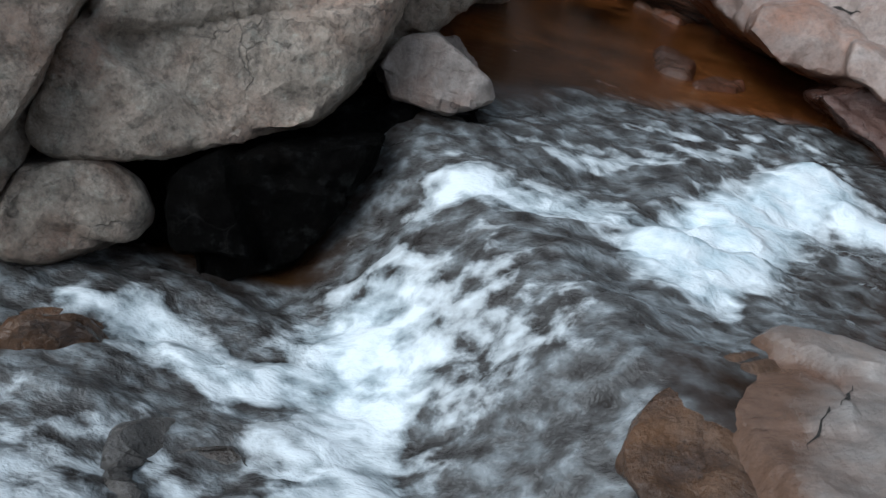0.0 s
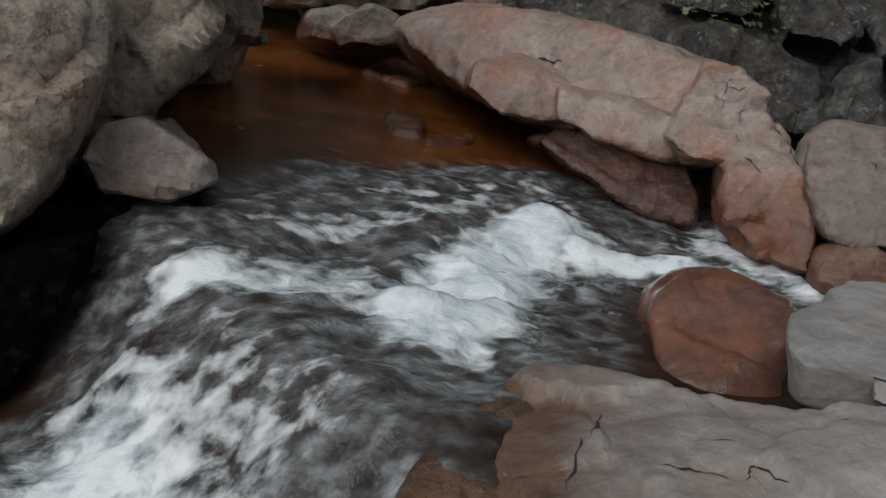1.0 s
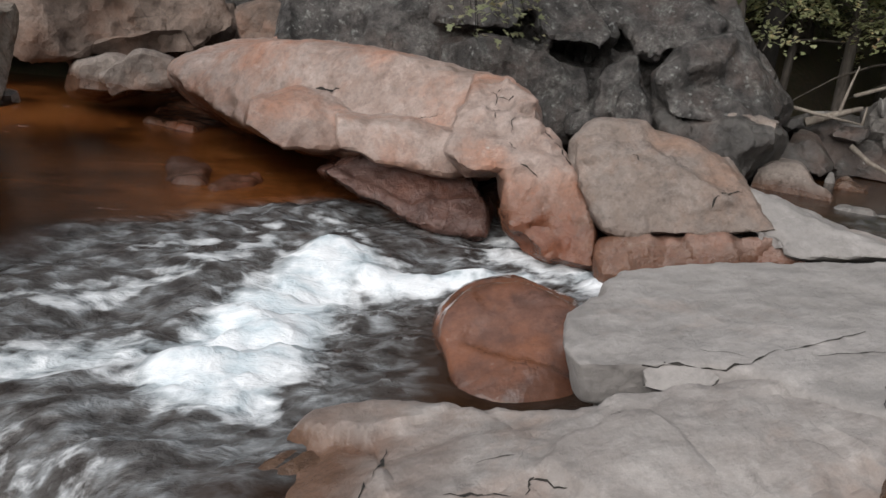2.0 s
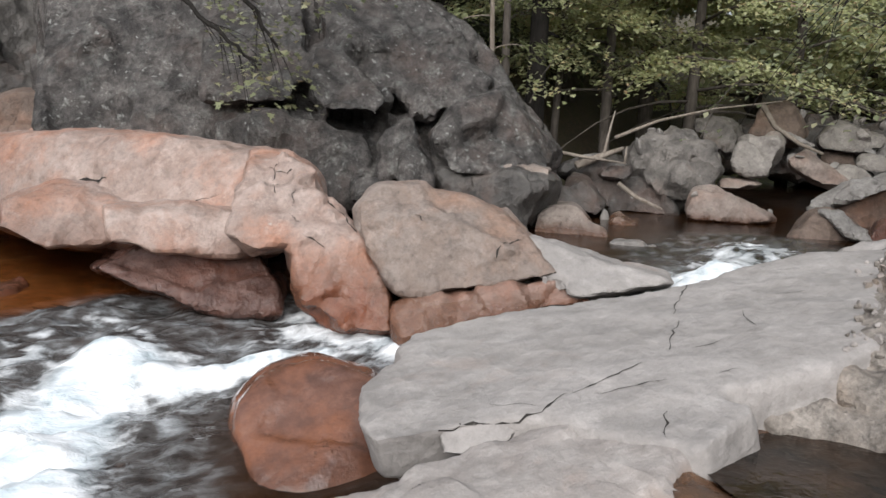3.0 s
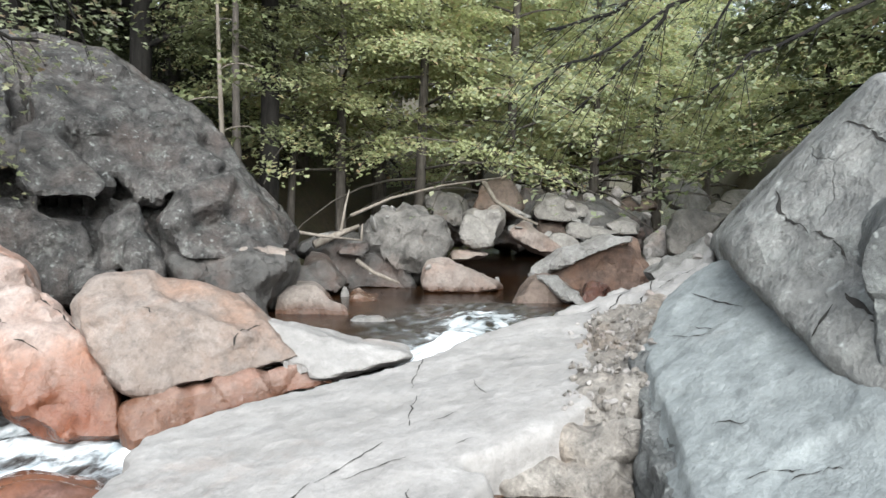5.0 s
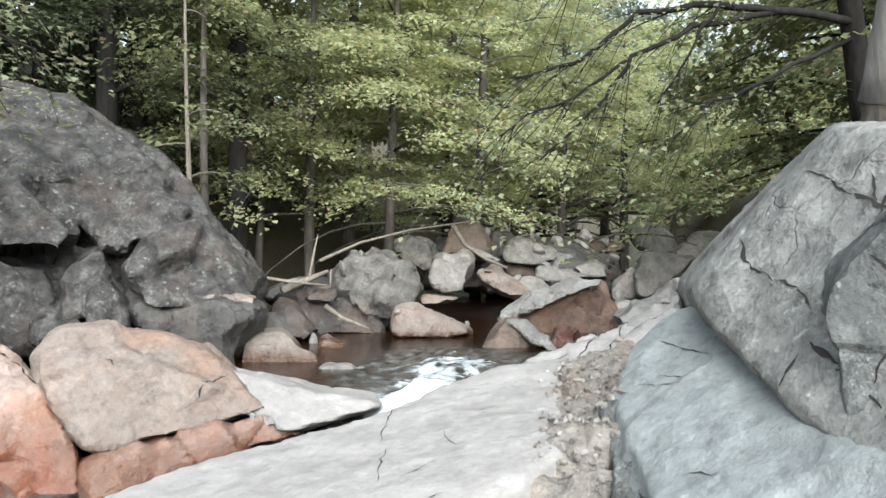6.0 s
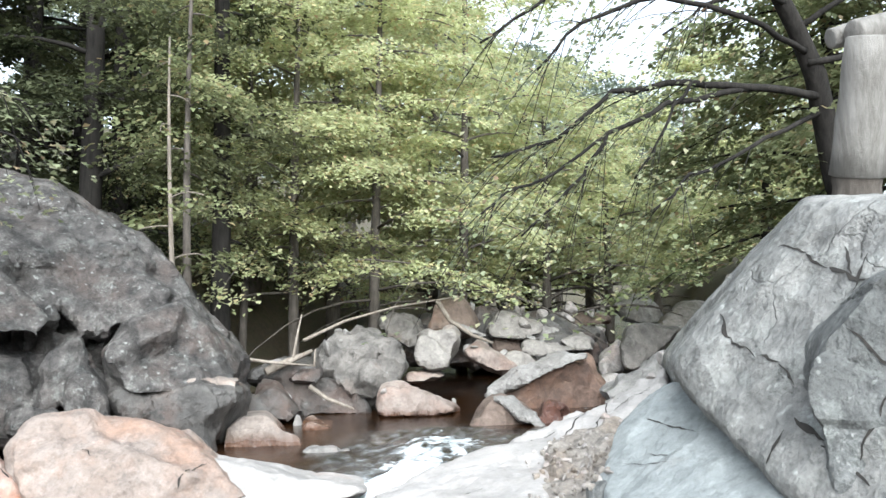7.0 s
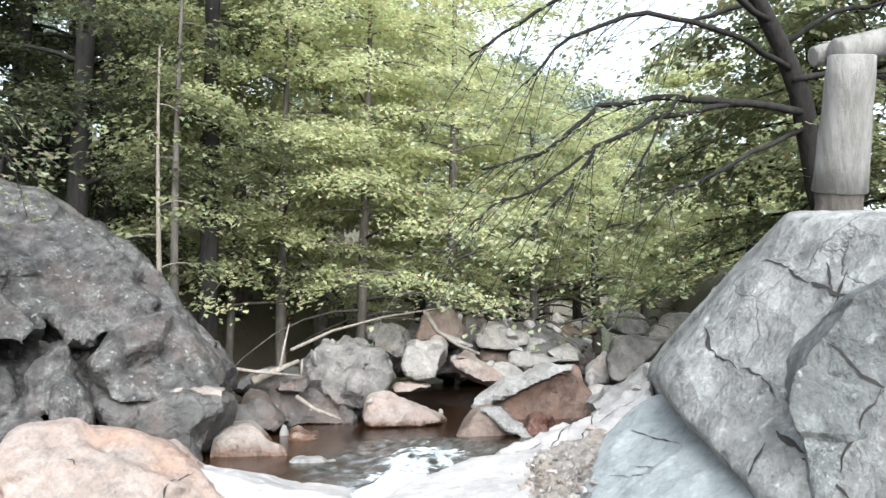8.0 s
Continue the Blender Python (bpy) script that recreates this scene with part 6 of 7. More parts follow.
# ---------------------------------------------------------------- loose stones
def small_stone(detail_seed):
    """A chipped pebble-sized stone, about 1 m across before scaling."""
    dirs, tris = sphere(3)
    pick = random.Random(detail_seed)
    inv = np.zeros(len(dirs))
    for _ in range(13):
        n = np.array(Vector((pick.gauss(0, 1), pick.gauss(0, 1), pick.gauss(0, 1))).normalized())
        inv += (np.maximum(dirs @ n, 0) / pick.uniform(0.32, 0.55)) ** 12
    return (dirs * ((inv + 1e-6) ** (-1 / 12))[:, None].clip(0, 0.7)).tolist(), tris


STONES = []
for k in range(6):
    verts, tris = small_stone(900 + k)
    me = bpy.data.meshes.new("stone")
    me.from_pydata(verts, [], tris)
    me.set_sharp_from_angle(angle=radians(30))
    STONES.append(me)


def stones(count, area, size, material, label, group, seed):
    """Loose stones dropped on whatever lies below a patch of the plan (x, y, radius)."""
    pick = random.Random(seed)
    graph = bpy.context.evaluated_depsgraph_get()
    for _ in range(count):
        cx, cy, rad = pick.choice(area)
        a, q = pick.uniform(0, 2 * math.pi), rad * math.sqrt(pick.random())
        x, y = cx + q * math.cos(a), cy + q * math.sin(a)
        hit, place, normal, _, _, _ = scene.ray_cast(graph, (x, y, 3.0), (0, 0, -1), distance=6)
        if not hit or normal.z < 0.25:
            continue
        s = size * pick.uniform(0.5, 1.6)
        ob = new("stone", pick.choice(STONES))
        ob.matrix_world = Matrix.Translation(place + Vector((0, 0, 0.18 * s))) @ Euler((pick.uniform(0, 6), pick.uniform(0, 6), pick.uniform(0, 6))).to_matrix().to_4x4() @ Matrix.Diagonal((s, s * pick.uniform(0.7, 1), s * pick.uniform(0.5, 0.8), 1))
        if not ob.data.materials:
            ob.data.materials.append(MATS[material])
        ob.material_slots[0].link = "OBJECT"
        ob.material_slots[0].material = MATS[material]
        tagged(ob, label, "stone", group)


bpy.context.view_layer.update()
stones(105, [(3.95, 1.92, 0.2), (3.7, 1.76, 0.2), (3.4, 1.62, 0.2), (3.1, 1.52, 0.2)], 0.026, "tanrough", "small broken tan stone in the rubble of the gap", "rubble stones", 1)
stones(95, [(4.0, 1.95, 0.22), (3.7, 1.76, 0.2), (3.4, 1.62, 0.2), (3.05, 1.5, 0.2)], 0.024, "pale", "small broken pale stone in the rubble of the gap", "rubble stones", 5)
stones(16, [(4.95, 2.30, 0.4), (5.53, 2.29, 0.5), (4.52, 2.02, 0.25)], 0.06, "pale", "loose pale stone on the broken ledge", "ledge stones", 2)
stones(26, [(6.68, 6.41, 0.9), (8.58, 6.89, 1.0), (9.75, 6.10, 0.9), (8.95, 6.03, 0.8), (6.39, 6.57, 0.6)], 0.1, "grey", "loose grey stone on the stream bank", "bank stones", 3)
stones(44, [(11.65, 5.77, 1.2), (13.84, 5.79, 1.4), (15.05, 5.45, 1.6), (12.34, 6.63, 1.2)], 0.16, "pale", "pale cobble beside the upper stream", "bank cobbles", 4)
pebble = new("pebble", STONES[2].copy())
pebble.matrix_world = Matrix.Translation((3.891, 1.485, 0.616)) @ Matrix.Diagonal((0.09, 0.07, 0.05, 1))
pebble.data.materials.clear()
pebble.data.materials.append(MATS["quartz"])
tagged(pebble, "small white quartz pebble on the blue-grey slab", "stone")


# ---------------------------------------------------------------- trees
def tube(bm, points, radii, sides=8, wobble=0.0, seed=0):
    """A tapered round limb along points."""
    pick = random.Random(seed)
    rings = []
    for i, (p, r) in enumerate(zip(points, radii)):
        a, b = Vector(points[max(0, i - 1)]), Vector(points[min(len(points) - 1, i + 1)])
        d = (b - a).normalized()
        side = d.cross(Vector((0.31, 0.87, 0.11))).normalized()
        up = d.cross(side)
        rings.append([bm.verts.new(Vector(p) + (side * math.cos(t) + up * math.sin(t)) * r * (1 + pick.uniform(-wobble, wobble)))
                      for t in (2 * math.pi * k / sides for k in range(sides))])
    for a, b in zip(rings, rings[1:]):
        for k in range(sides):
            bm.faces.new((a[k], a[(k + 1) % sides], b[(k + 1) % sides], b[k]))
    bm.faces.new(rings[-1])
    bm.faces.new(list(reversed(rings[0])))


OVAL = ([(0, 0, 0), (-0.36, 0.5, 0.12), (0, 1.0, -0.06), (0.36, 0.5, 0.12)], [(0, 2, 1), (0, 3, 2)])
MAPLE = ([(0, 0, 0), (0.14, 0.12, 0.03), (0.5, 0.2, 0.1), (0.26, 0.42, 0.05), (0.42, 0.72, 0.08), (0.14, 0.62, 0.02), (0, 1.0, -0.1),
          (-0.14, 0.62, 0.02), (-0.42, 0.72, 0.08), (-0.26, 0.42, 0.05), (-0.5, 0.2, 0.1), (-0.14, 0.12, 0.03)],
         [(0, 1, 3), (1, 2, 3), (0, 3, 5), (3, 4, 5), (0, 5, 7), (5, 6, 7), (0, 7, 9), (7, 8, 9), (0, 9, 11), (9, 10, 11)])


def leaf_mesh(name, centres, yaw, tilt, roll, size, material, blade=OVAL):
    """Small folded leaves of one blade shape."""
    n = len(centres)
    shape, cut = np.array(blade[0]), np.array(blade[1])
    cy, sy, ct, st, cr, sr = np.cos(yaw), np.sin(yaw), np.cos(tilt), np.sin(tilt), np.cos(roll), np.sin(roll)
    x = shape[None, :, 0] * size[:, None]
    y = shape[None, :, 1] * size[:, None]
    z = shape[None, :, 2] * size[:, None]
    x, z = x * cr[:, None] + z * sr[:, None], z * cr[:, None] - x * sr[:, None]
    y, z = y * ct[:, None] - z * st[:, None], z * ct[:, None] + y * st[:, None]
    x, y = x * cy[:, None] - y * sy[:, None], x * sy[:, None] + y * cy[:, None]
    co = np.stack([x, y, z], 2) + centres[:, None, :]
    me = bpy.data.meshes.new(name)
    k, m = len(shape), len(cut)
    me.vertices.add(k * n)
    me.vertices.foreach_set("co", co.reshape(-1))
    tris = (np.arange(n)[:, None] * k + cut.reshape(-1)[None]).reshape(-1)
    me.loops.add(3 * m * n)
    me.loops.foreach_set("vertex_index", tris.astype(np.int32))
    me.polygons.add(m * n)
    me.polygons.foreach_set("loop_start", np.arange(0, 3 * m * n, 3, dtype=np.int32))
    me.update(calc_edges=True)
    me.validate()
    me.materials.append(MATS[material])
    return me


def spray_leaves(rng, start, heading, length, count, size, droop):
    """Leaves on one flat spray of twigs."""
    u = rng.uniform(0.05, 1, count)
    w = rng.uniform(-1, 1, count) * 0.42 * np.sin(np.pi * np.clip(u, 0.12, 0.9)) * length
    d = np.array(heading)
    side = np.array([-d[1], d[0], 0.0])
    c = np.array(start) + u[:, None] * length * d + w[:, None] * side
    c[:, 2] += -droop * length * u * u + rng.normal(0, 0.03, count) - 0.18 * np.abs(w)
    yaw = math.atan2(d[1], d[0]) - math.pi / 2 - np.sign(w) * rng.uniform(0.2, 1.2, count) + rng.normal(0, 0.3, count)
    return c, yaw, rng.normal(-0.3, 0.28, count), rng.normal(0, 0.28, count), size * rng.uniform(0.65, 1.25, count)


def tree(x, y, height, radius, reach, first, limbs, leaf, seed, label, material="leaf", lean=(0.0, 0.0), per_spray=34, bottom=None, bark="bark", clear=1.5):
    """A broadleaf tree: tapered trunk, limbs and a crown of flat leaf sprays."""
    rng = np.random.default_rng(seed)
    z = ground_height(x, y) - 0.15 if bottom is None else bottom
    root = tagged(new("tree"), label, "tree")
    root.location = (x, y, z)
    bm = bmesh.new()
    pts = [(lean[0] * t * height + 0.10 * math.sin(3 * t + seed), lean[1] * t * height + 0.10 * math.cos(2.3 * t + seed) - 0.1, t * height) for t in (i / 9 for i in range(10))]
    tube(bm, pts, [radius * (1.25 if i == 0 else 1 - 0.085 * i) for i in range(10)], 10, 0.08, seed)
    part("trunk", bm, bark, root)
    got = []
    limbs = int(0.74 * limbs)
    for k in range(limbs):
        bm = bmesh.new()
        t = first + (0.98 - first) * (k + rng.uniform(0, 0.8)) / limbs
        f = t * 9
        i = min(8, int(f))
        p0 = Vector(pts[i]).lerp(Vector(pts[i + 1]), f - i)
        az = 2.4 * k + rng.uniform(-0.5, 0.5)
        long = reach * (1.0 - 0.6 * max(0.0, (t - first) / (1 - first)) ** 1.5) * rng.uniform(0.65, 1.1)
        rise = rng.uniform(0.0, 0.55)
        line = []
        for j in range(6):
            q = j / 5
            line.append((p0.x + math.cos(az + 0.25 * q) * long * q, p0.y + math.sin(az + 0.25 * q) * long * q, p0.z + long * (rise * q - 0.42 * q * q)))
        tube(bm, line, [max(0.008, radius * 0.30 * (1 - t * 0.5) * (1 - 0.17 * j)) for j in range(6)], 5)
        part("limb", bm, bark, root)
        for s in range(int(9 + 9 * long)):
            q = rng.uniform(0.22, 1.0)
            j = min(4, int(q * 5))
            at = Vector(line[j]).lerp(Vector(line[j + 1]), q * 5 - j)
            a = az + 0.25 * q + rng.choice([-1, 1]) * rng.uniform(0.15, 1.25)
            at.z += rng.normal(0, 0.09)
            if at.z + z < clear + rng.normal(0, 0.22):
                continue
            got.append(spray_leaves(rng, at, (math.cos(a), math.sin(a), 0), rng.uniform(0.45, 1.0), per_spray, leaf, rng.uniform(0.08, 0.4)))
    data = [np.concatenate(c) for c in zip(*got)]
    crown = new("crown", leaf_mesh("crown", *data, material))
    crown.parent = root
    return root


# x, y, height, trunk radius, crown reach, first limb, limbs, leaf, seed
tree(5.30, 8.69, 11, 0.15, 2.0, 0.14, 36, 0.07, 101, "tree above the cliff with its shade put in leaf and bark colour", material='leaf_dark', bark='bark_shade', clear=-1)
tree(6.58, 8.03, 12, 0.14, 0.9, 0.2, 24, 0.07, 102, "tall straight tree beside the cliff", material='leaf_dark', bark='bark_shade', clear=-1)
tree(5.55, 7.44, 5.0, 0.045, 0.7, 0.5, 10, 0.075, 103, "thin pale sapling at the cliff edge", per_spray=14, bark='drift')
tree(5.96, 7.63, 6.0, 0.07, 0.9, 0.55, 10, 0.075, 104, "slim young tree at the cliff edge", per_spray=14)
tree(8.20, 8.18, 7.5, 0.09, 2.6, 0.25, 40, 0.07, 105, "broadleaf tree in green and yellowing leaf on the bank", material='leaf_pale')
tree(7.62, 8.65, 6.5, 0.06, 1.8, 0.3, 34, 0.07, 151, "broadleaf tree in green and yellowing leaf on the bank", material='leaf_pale')
tree(9.25, 7.62, 8.0, 0.1, 2.8, 0.23, 42, 0.07, 106, "broadleaf tree in green and yellowing leaf on the bank", material='leaf_pale')
tree(10.99, 7.30, 8.5, 0.1, 2.9, 0.17, 42, 0.075, 107, "broadleaf tree in green and yellowing leaf on the bank", material='leaf_pale', clear=2.0)
tree(13.23, 7.06, 6.2, 0.11, 3.0, 0.2, 40, 0.075, 108, "broadleaf tree in green and yellowing leaf on the bank", material='leaf_pale', clear=2.0)
tree(16.46, 7.28, 6.2, 0.12, 3.2, 0.2, 38, 0.1, 109, "broadleaf tree in green and yellowing leaf on the bank", material='leaf_pale', clear=2.0)
tree(21.55, 8.04, 6.2, 0.13, 3.4, 0.18, 34, 0.12, 110, "broadleaf tree in green and yellowing leaf on the bank", material='leaf_pale', clear=2.0)
tree(9.03, 10.01, 9, 0.13, 2.8, 0.2, 40, 0.08, 111, "broadleaf tree in green and yellowing leaf on the bank", material='leaf_pale')
tree(11.09, 10.08, 9, 0.15, 3.2, 0.2, 44, 0.1, 112, "broadleaf tree in green and yellowing leaf on the bank", material='leaf_pale')
tree(13.81, 9.89, 9, 0.15, 3.4, 0.2, 44, 0.1, 113, "broadleaf tree in green and yellowing leaf on the bank", material='leaf_pale')
tree(17.44, 9.79, 7, 0.16, 3.6, 0.2, 44, 0.11, 114, "broadleaf tree in green and yellowing leaf on the bank", material='leaf_pale', clear=2.0)
tree(22.65, 10.58, 7, 0.16, 3.8, 0.15, 40, 0.13, 115, "broadleaf tree in green and yellowing leaf on the bank", material='leaf_pale', clear=2.0)
tree(4.70, 10.47, 12, 0.15, 2.6, 0.12, 40, 0.075, 116, "tree above the cliff, shade in its leaf and bark colour", material='leaf_dark', bark='bark_shade', clear=-1)
tree(3.65, 12.44, 12, 0.15, 2.8, 0.1, 40, 0.075, 117, "tree above the cliff, shade in its leaf and bark colour", material='leaf_dark', bark='bark_shade', clear=-1)
tree(7.78, 11.61, 14, 0.16, 2.3, 0.06, 46, 0.08, 118, "tree deep in the wood, shade in its leaf and bark colour", material='leaf_dark', bark='bark_shade', clear=-1)
tree(7.10, 13.19, 14, 0.16, 3.0, 0.06, 46, 0.08, 119, "tree deep in the wood, shade in its leaf and bark colour", material='leaf_dark', bark='bark_shade', clear=-1)
tree(2.06, 13.81, 13, 0.16, 3.2, 0.15, 40, 0.09, 120, "tree deep in the wood, shade in its leaf and bark colour", material='leaf_dark', bark='bark_shade', clear=-1)
tree(15.56, 3.75, 4.8, 0.13, 2.6, 0.2, 40, 0.1, 121, "shaded tree on the far side of the boulder", material='leaf_pale', bark='bark_shade', clear=2.4)
tree(10.85, 1.86, 4.2, 0.12, 2.4, 0.08, 36, 0.09, 122, "shaded tree behind the log railing", material='leaf', bark='bark_shade', clear=-1)
tree(10.00, 0.56, 6, 0.12, 2.6, 0.1, 36, 0.09, 123, "shaded tree behind the log railing", material='leaf', bark='bark_shade', clear=-1)
tree(28.83, 8.31, 4.6, 0.14, 3.4, 0.22, 34, 0.13, 124, "broadleaf tree in green and yellowing leaf on the bank", material='leaf_pale', clear=2.0)
tree(34.19, 11.29, 7, 0.14, 3.6, 0.05, 34, 0.16, 125, "broadleaf tree in green and yellowing leaf on the bank", material='leaf_pale')
# this back tree takes the shaded leaf and bark colours
tree(13.44, 19.85, 15, 0.18, 4.2, 0.06, 34, 0.2, 160, "broadleaf tree in green and yellowing leaf on the bank", material='leaf_dark', bark='bark_shade', per_spray=13)
tree(16.46, 18.79, 15, 0.18, 4.2, 0.06, 34, 0.2, 161, "broadleaf tree in green and yellowing leaf on the bank", material='leaf_pale', per_spray=13)
tree(19.56, 17.11, 11.8, 0.18, 4.2, 0.06, 34, 0.2, 162, "broadleaf tree in green and yellowing leaf on the bank", material='leaf_pale', per_spray=13)
tree(21.93, 15.74, 10.7, 0.18, 4.2, 0.06, 34, 0.2, 163, "broadleaf tree in green and yellowing leaf on the bank", material='leaf_pale', per_spray=13)
tree(24.87, 14.90, 9.6, 0.18, 4.2, 0.06, 34, 0.2, 164, "broadleaf tree in green and yellowing leaf on the bank", material='leaf_pale', per_spray=13)
tree(30.29, 15.44, 8.5, 0.18, 4.2, 0.06, 34, 0.2, 165, "broadleaf tree in green and yellowing leaf on the bank", material='leaf_pale', per_spray=13)
tree(5.86, 18.04, 13, 0.16, 3.4, 0.05, 40, 0.15, 130, "tree deep in the wood, shade in its leaf and bark colour", material='leaf_dark', bark='bark_shade', clear=-1, per_spray=14)
tree(7.50, 16.33, 13, 0.16, 3.4, 0.05, 40, 0.15, 131, "tree deep in the wood, shade in its leaf and bark colour", material='leaf_dark', bark='bark_shade', clear=-1, per_spray=14)
tree(8.78, 14.53, 13, 0.16, 3.4, 0.05, 40, 0.15, 132, "tree deep in the wood, shade in its leaf and bark colour", material='leaf_dark', bark='bark_shade', clear=-1, per_spray=14)
tree(10.44, 14.63, 13, 0.16, 3.4, 0.05, 40, 0.15, 133, "tree deep in the wood, shade in its leaf and bark colour", material='leaf_dark', bark='bark_shade', clear=-1, per_spray=14)
tree(3.53, 17.61, 13, 0.16, 3.4, 0.05, 40, 0.15, 134, "tree deep in the wood, shade in its leaf and bark colour", material='leaf_dark', bark='bark_shade', clear=-1, per_spray=14)


# ---------------------------------------------------------------- right-hand tree with limbs over the water
def reaching_limbs(root, limbs, leaf, seed, material, per=9, twig=0.95, blade=OVAL):
    """Long limbs given by a few bends, with drooping twigs and scattered leaves."""
    rng = np.random.default_rng(seed)
    got = []
    for line, r0 in limbs:
        bm = bmesh.new()
        pts = [Vector(p) for p in line]
        fine = []
        for a, b in zip(pts, pts[1:]):
            fine += [a.lerp(b, q / 4) + Vector(rng.normal(0, 0.012, 3)) for q in range(4)]
        fine.append(pts[-1])
        tube(bm, fine, [r0 * (1 - 0.85 * i / len(fine)) + 0.004 for i in range(len(fine))], 6)
        for i in range(4, len(fine) - 1):
            for _ in range(2 if i % 2 else 1):
                d = (fine[i + 1] - fine[i]).normalized()
                side = d.cross(Vector((0, 0, 1))) * rng.choice([-1, 1]) * rng.uniform(0.3, 1.0)
                way = (d * rng.uniform(0.4, 1.0) + side + Vector((0, 0, rng.uniform(-0.9, 0.25)))).normalized()
                ln = rng.uniform(0.35, 1.0) * twig
                tw = [fine[i] + way * ln * q + Vector((0, 0, -0.25 * ln * q * q)) for q in (0, 0.33, 0.66, 1)]
                tube(bm, tw, [0.005, 0.004, 0.003, 0.002], 4)
                h = Vector((way.x, way.y, 0)).normalized()
                for q in (0.3, 0.65, 0.95):
                    p = tw[0].lerp(tw[3], q)
                    a = math.atan2(h.y, h.x) + rng.uniform(-0.8, 0.8)
                    got.append(spray_leaves(rng, p, (math.cos(a), math.sin(a), 0), rng.uniform(0.2, 0.5), per, leaf, 0.4))
        part("limb", bm, "bark_shade", root)
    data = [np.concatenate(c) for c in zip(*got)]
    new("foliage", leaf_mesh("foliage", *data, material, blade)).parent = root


# trunk and limbs take the near-black bark that stands for backlight
dark_tree = tagged(new("tree"), "leaning tree, backlit dark put in its bark, whose limbs reach over the water", "tree")
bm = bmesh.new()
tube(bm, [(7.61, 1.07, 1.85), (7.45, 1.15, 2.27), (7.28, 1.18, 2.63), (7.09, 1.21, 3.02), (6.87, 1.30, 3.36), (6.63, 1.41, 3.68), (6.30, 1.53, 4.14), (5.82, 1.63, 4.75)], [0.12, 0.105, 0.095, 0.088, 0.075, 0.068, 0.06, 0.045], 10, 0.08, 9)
part("trunk", bm, "bark_shade", dark_tree)
reaching_limbs(dark_tree, [
    ([(7.13, 1.18, 2.84), (6.75, 1.51, 2.88), (6.28, 2.00, 2.92), (5.82, 2.42, 2.79), (5.53, 2.76, 2.43), (5.23, 3.14, 2.29)], 0.033),
    ([(6.75, 1.51, 2.88), (6.18, 2.10, 2.72), (5.78, 2.46, 2.47), (5.66, 2.59, 2.17), (5.40, 2.99, 1.70)], 0.022),
    ([(7.15, 1.23, 2.71), (6.71, 1.64, 2.41), (6.33, 1.99, 2.18), (6.08, 2.22, 1.88)], 0.019),
    ([(5.78, 2.46, 2.47), (5.48, 2.74, 2.16), (5.25, 3.00, 2.03), (5.07, 3.14, 1.85)], 0.011),
    ([(6.93, 1.24, 3.18), (6.29, 1.51, 3.33), (5.69, 1.96, 3.41), (5.25, 2.39, 3.20), (5.11, 2.68, 2.85)], 0.025),
    ([(6.70, 1.35, 3.51), (6.01, 1.63, 3.70), (5.42, 2.06, 3.68), (5.01, 2.53, 3.32), (4.78, 2.95, 3.01)], 0.025),
    ([(6.30, 1.96, 2.91), (6.03, 2.10, 2.48), (5.91, 2.29, 2.13)], 0.011),
    ([(6.87, 1.30, 3.36), (6.97, 0.89, 3.58), (7.11, 0.44, 3.62)], 0.028),
    ([(6.96, 1.24, 3.09), (7.20, 0.86, 3.18), (7.58, 0.30, 3.09)], 0.028),
    ([(6.63, 1.41, 3.68), (6.36, 1.78, 3.54), (6.22, 2.15, 3.30)], 0.019),
    ([(6.63, 1.41, 3.68), (6.69, 1.16, 3.92), (6.97, 0.56, 3.96)], 0.022),
], 0.055, 31, "leaf_light", per=6)


# ---------------------------------------------------------------- log railing
def log(bm, a, b, r0, r1, sides=20, cut=0.012):
    pts = [Vector(a).lerp(Vector(b), q) for q in (0, 0.01, 0.2, 0.4, 0.6, 0.8, 0.99, 1)]
    rad = [r0 - cut, r0] + [r0 + (r1 - r0) * q + 0.004 * math.sin(17 * q) for q in (0.2, 0.4, 0.6, 0.8)] + [r1, r1 - cut]
    tube(bm, pts, rad, sides, 0.012, 5)


railing = tagged(new("log_railing"), "weathered grey log railing post with a round rail on the boulder", "railing")
bm = bmesh.new()
log(bm, (4.49, 0.58, 1.81), (4.35, 0.48, 2.46), 0.132, 0.108)
part("post", bm, "log", railing)
bm = bmesh.new()
log(bm, (4.50, 0.59, 1.65), (4.48, 0.58, 1.83), 0.112, 0.112)
part("peg", bm, "bark", railing, "darker narrowed foot of the post")
bm = bmesh.new()
log(bm, (4.32, 0.55, 2.47), (5.22, -0.21, 2.79), 0.072, 0.085)
part("rail", bm, "log", railing)
bm = bmesh.new()
log(bm, (4.38, 0.66, 2.49), (4.5, 0.52, 2.53), 0.05, 0.065)
part("rail_end", bm, "log", railing, "cut end of the second rail")


# ---------------------------------------------------------------- driftwood
def driftwood(points, radius, label):
    bm = bmesh.new()
    tube(bm, points, [radius * (1 - 0.6 * i / (len(points) - 1)) for i in range(len(points))], 7, 0.15, len(points))
    root = tagged(new("driftwood"), label, "branch", "driftwood on the bank")
    part("branch", bm, "drift", root)


driftwood([(5.91, 6.64, 0.64), (6.15, 6.42, 0.59), (6.53, 6.18, 0.54)], 0.022, "thin pale stick lying on the bank")
driftwood([(6.15, 6.55, 0.49), (6.40, 6.45, 0.59), (6.65, 6.35, 0.69)], 0.05, "broken pale log end on the bank")
driftwood([(6.52, 6.19, 0.53), (6.53, 6.19, 0.72)], 0.018, "short upright broken stick")
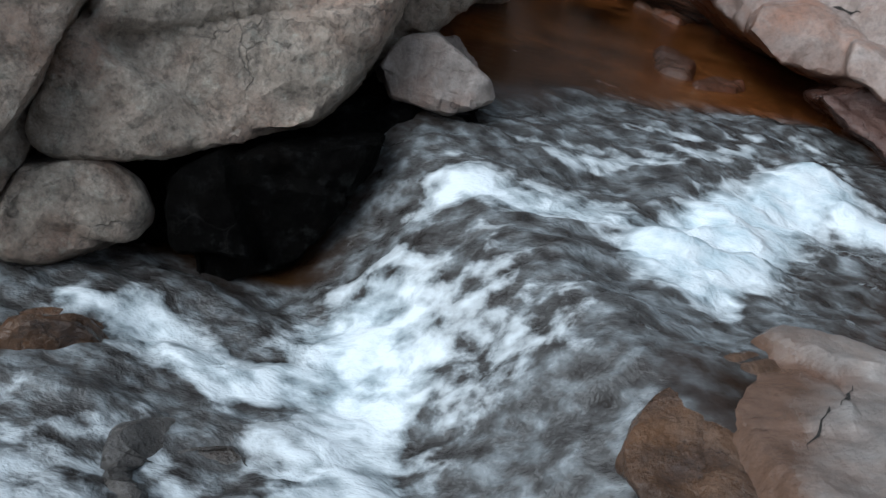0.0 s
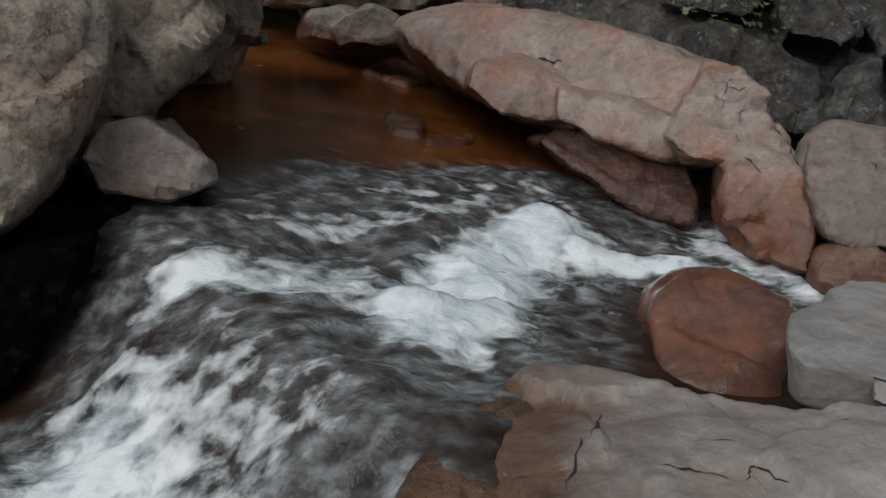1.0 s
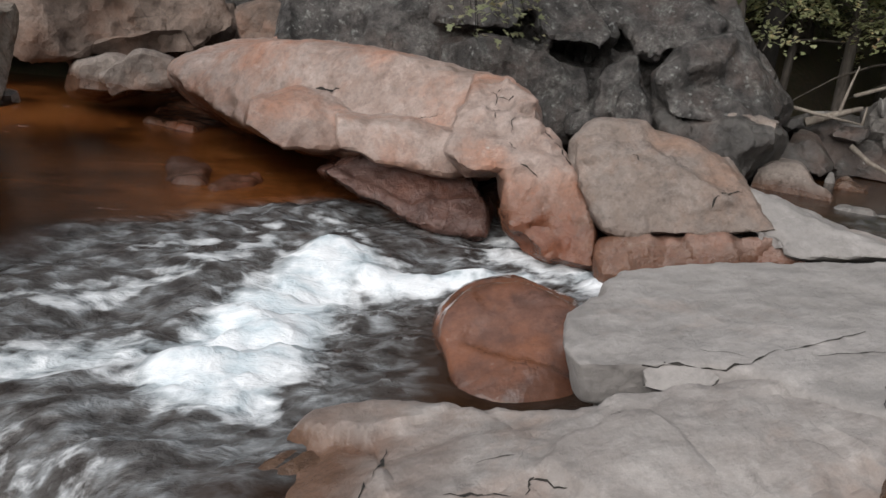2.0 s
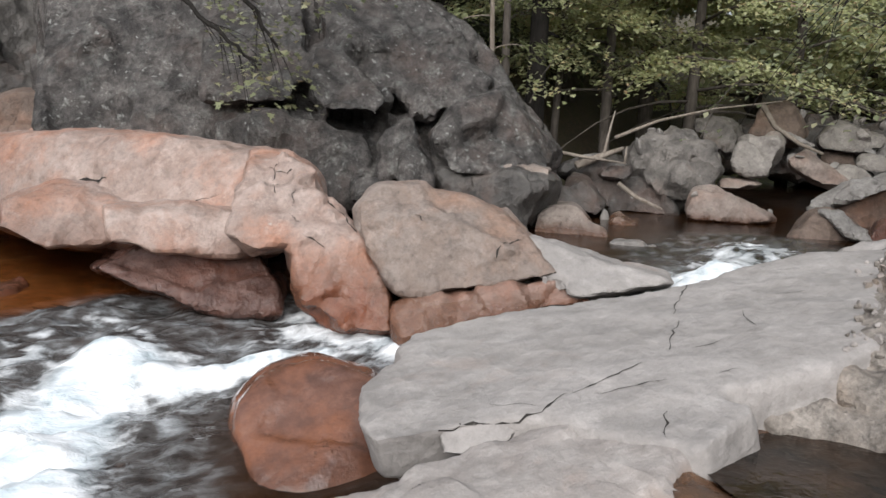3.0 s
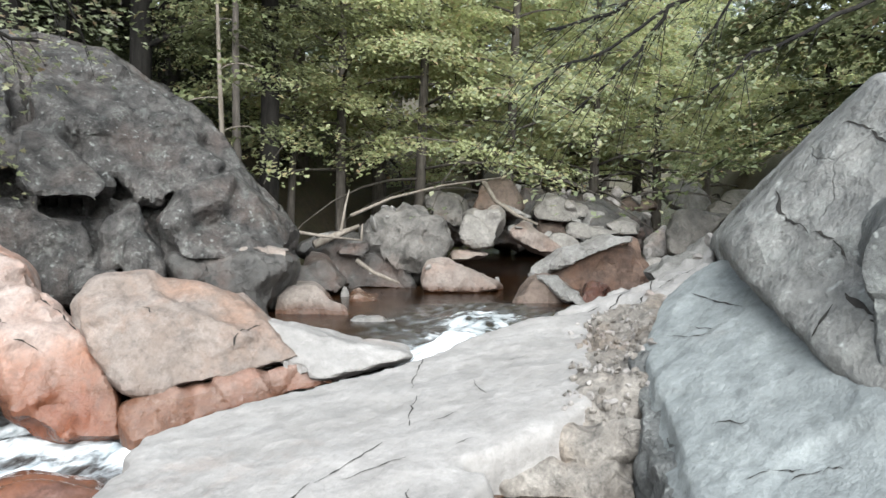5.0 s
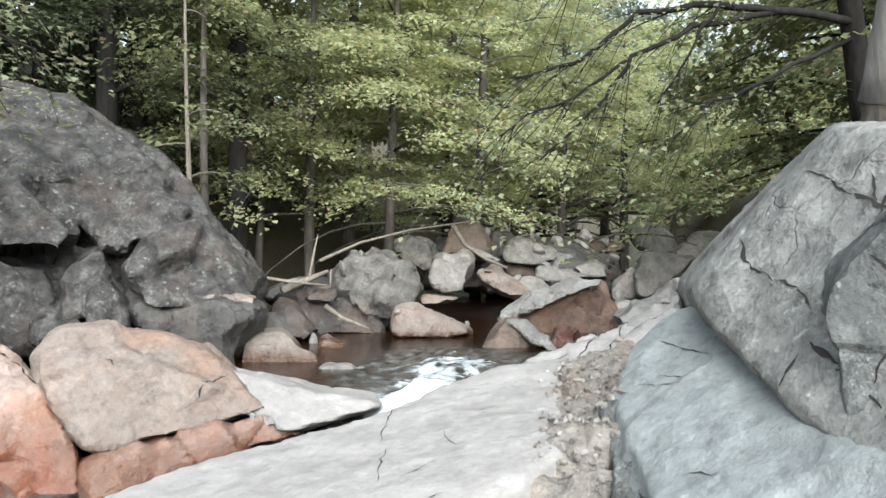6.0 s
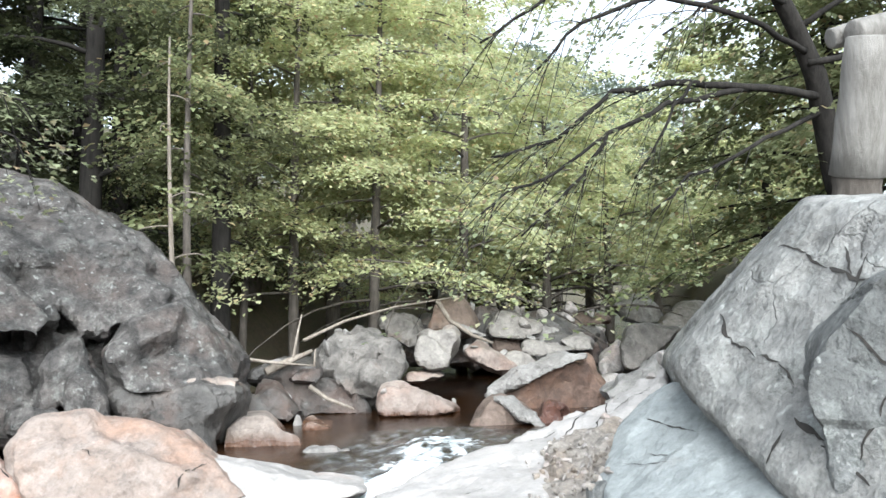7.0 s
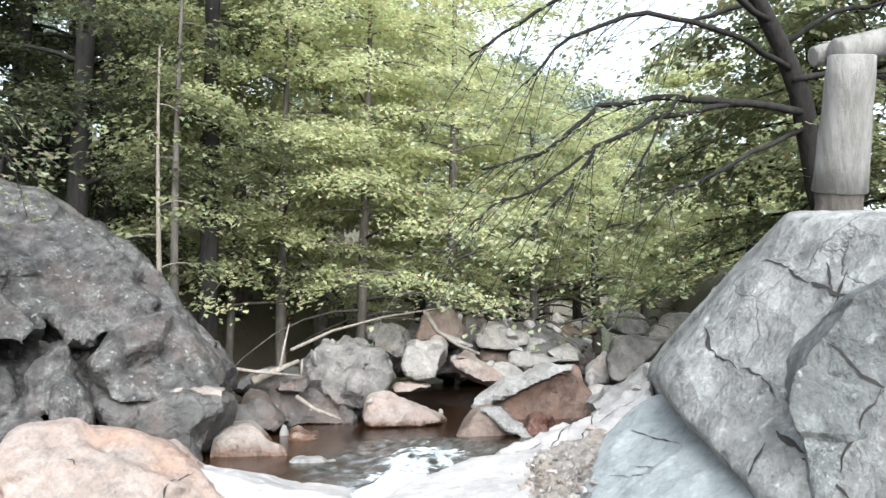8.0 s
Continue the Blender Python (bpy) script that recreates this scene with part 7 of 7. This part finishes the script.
driftwood([(6.43, 6.42, 0.63), (6.62, 6.54, 0.90), (6.72, 6.58, 1.09)], 0.018, "thin upright dead stick")
driftwood([(6.88, 6.70, 0.79), (7.64, 6.76, 0.99), (8.36, 6.53, 1.16), (9.05, 6.08, 1.28)], 0.022, "long bleached branch leaning over the rocks")
driftwood([(9.01, 6.32, 1.23), (9.02, 6.13, 0.97), (8.93, 5.72, 0.79), (8.98, 5.44, 0.69)], 0.04, "pale forked branch lying on the boulders")
driftwood([(6.47, 6.21, 0.32), (6.52, 6.00, 0.20), (6.62, 5.72, 0.10)], 0.03, "dark sunken branch at the waterline")


# ---------------------------------------------------------------- shrub on the cliff
shrub = tagged(new("shrub"), "yellowing maple shrub hanging over the cliff face", "shrub")
reaching_limbs(shrub, [
    ([(1.83, 7.31, 2.13), (2.03, 6.60, 2.28), (2.28, 6.21, 2.20), (2.53, 5.90, 2.13), (2.78, 5.69, 2.08)], 0.03),
    ([(1.83, 7.31, 2.13), (2.09, 6.51, 2.01), (2.32, 6.15, 1.78), (2.48, 6.00, 1.47)], 0.025),
    ([(1.83, 7.31, 2.13), (1.87, 6.62, 2.44), (2.21, 6.17, 2.52), (2.58, 5.82, 2.46)], 0.025),
    ([(1.83, 7.31, 2.13), (2.03, 6.67, 1.78), (2.22, 6.31, 1.50), (2.41, 6.14, 1.33)], 0.02),
    ([(1.83, 7.31, 2.13), (2.15, 6.85, 2.75), (2.55, 6.35, 2.92), (2.95, 5.98, 2.80), (3.15, 5.80, 2.66)], 0.02),
    ([(2.15, 6.85, 2.75), (2.6, 6.45, 2.72), (2.98, 6.1, 2.55), (3.16, 5.92, 2.40)], 0.015),
], 0.062, 41, "leaf_light", per=4, twig=0.5, blade=MAPLE)


# ---------------------------------------------------------------- wooded hill far up the valley
def hill():
    rng = np.random.default_rng(77)
    n = 900
    got = []
    for _ in range(n):
        q = rng.random()
        az = radians(62) - radians(52) * rng.random()
        d = 120 + 90 * q
        cx, cy = d * math.cos(az), d * math.sin(az)
        z = -4 + (d - 100) * (0.55 + 0.016 * (math.degrees(az) - 24))
        k = 100
        v = rng.normal(0, 1, (k, 3))
        v /= np.linalg.norm(v, axis=1)[:, None]
        v[:, 2] = np.abs(v[:, 2])
        c = np.array((cx, cy, z)) + v * np.array((3.6, 3.6, 5.5)) * rng.uniform(0.75, 1.05, (k, 1))
        got.append((c, rng.uniform(0, 6.3, k), rng.normal(-0.3, 0.5, k), rng.normal(0, 0.5, k), rng.uniform(0.7, 1.5, k)))
    data = [np.concatenate(c) for c in zip(*got)]
    tagged(new("far_woods", leaf_mesh("far_woods", *data, "leaf_far")), "wooded hillside far up the valley, haze put in its leaf colour", "woods", kind="stuff")


hill()
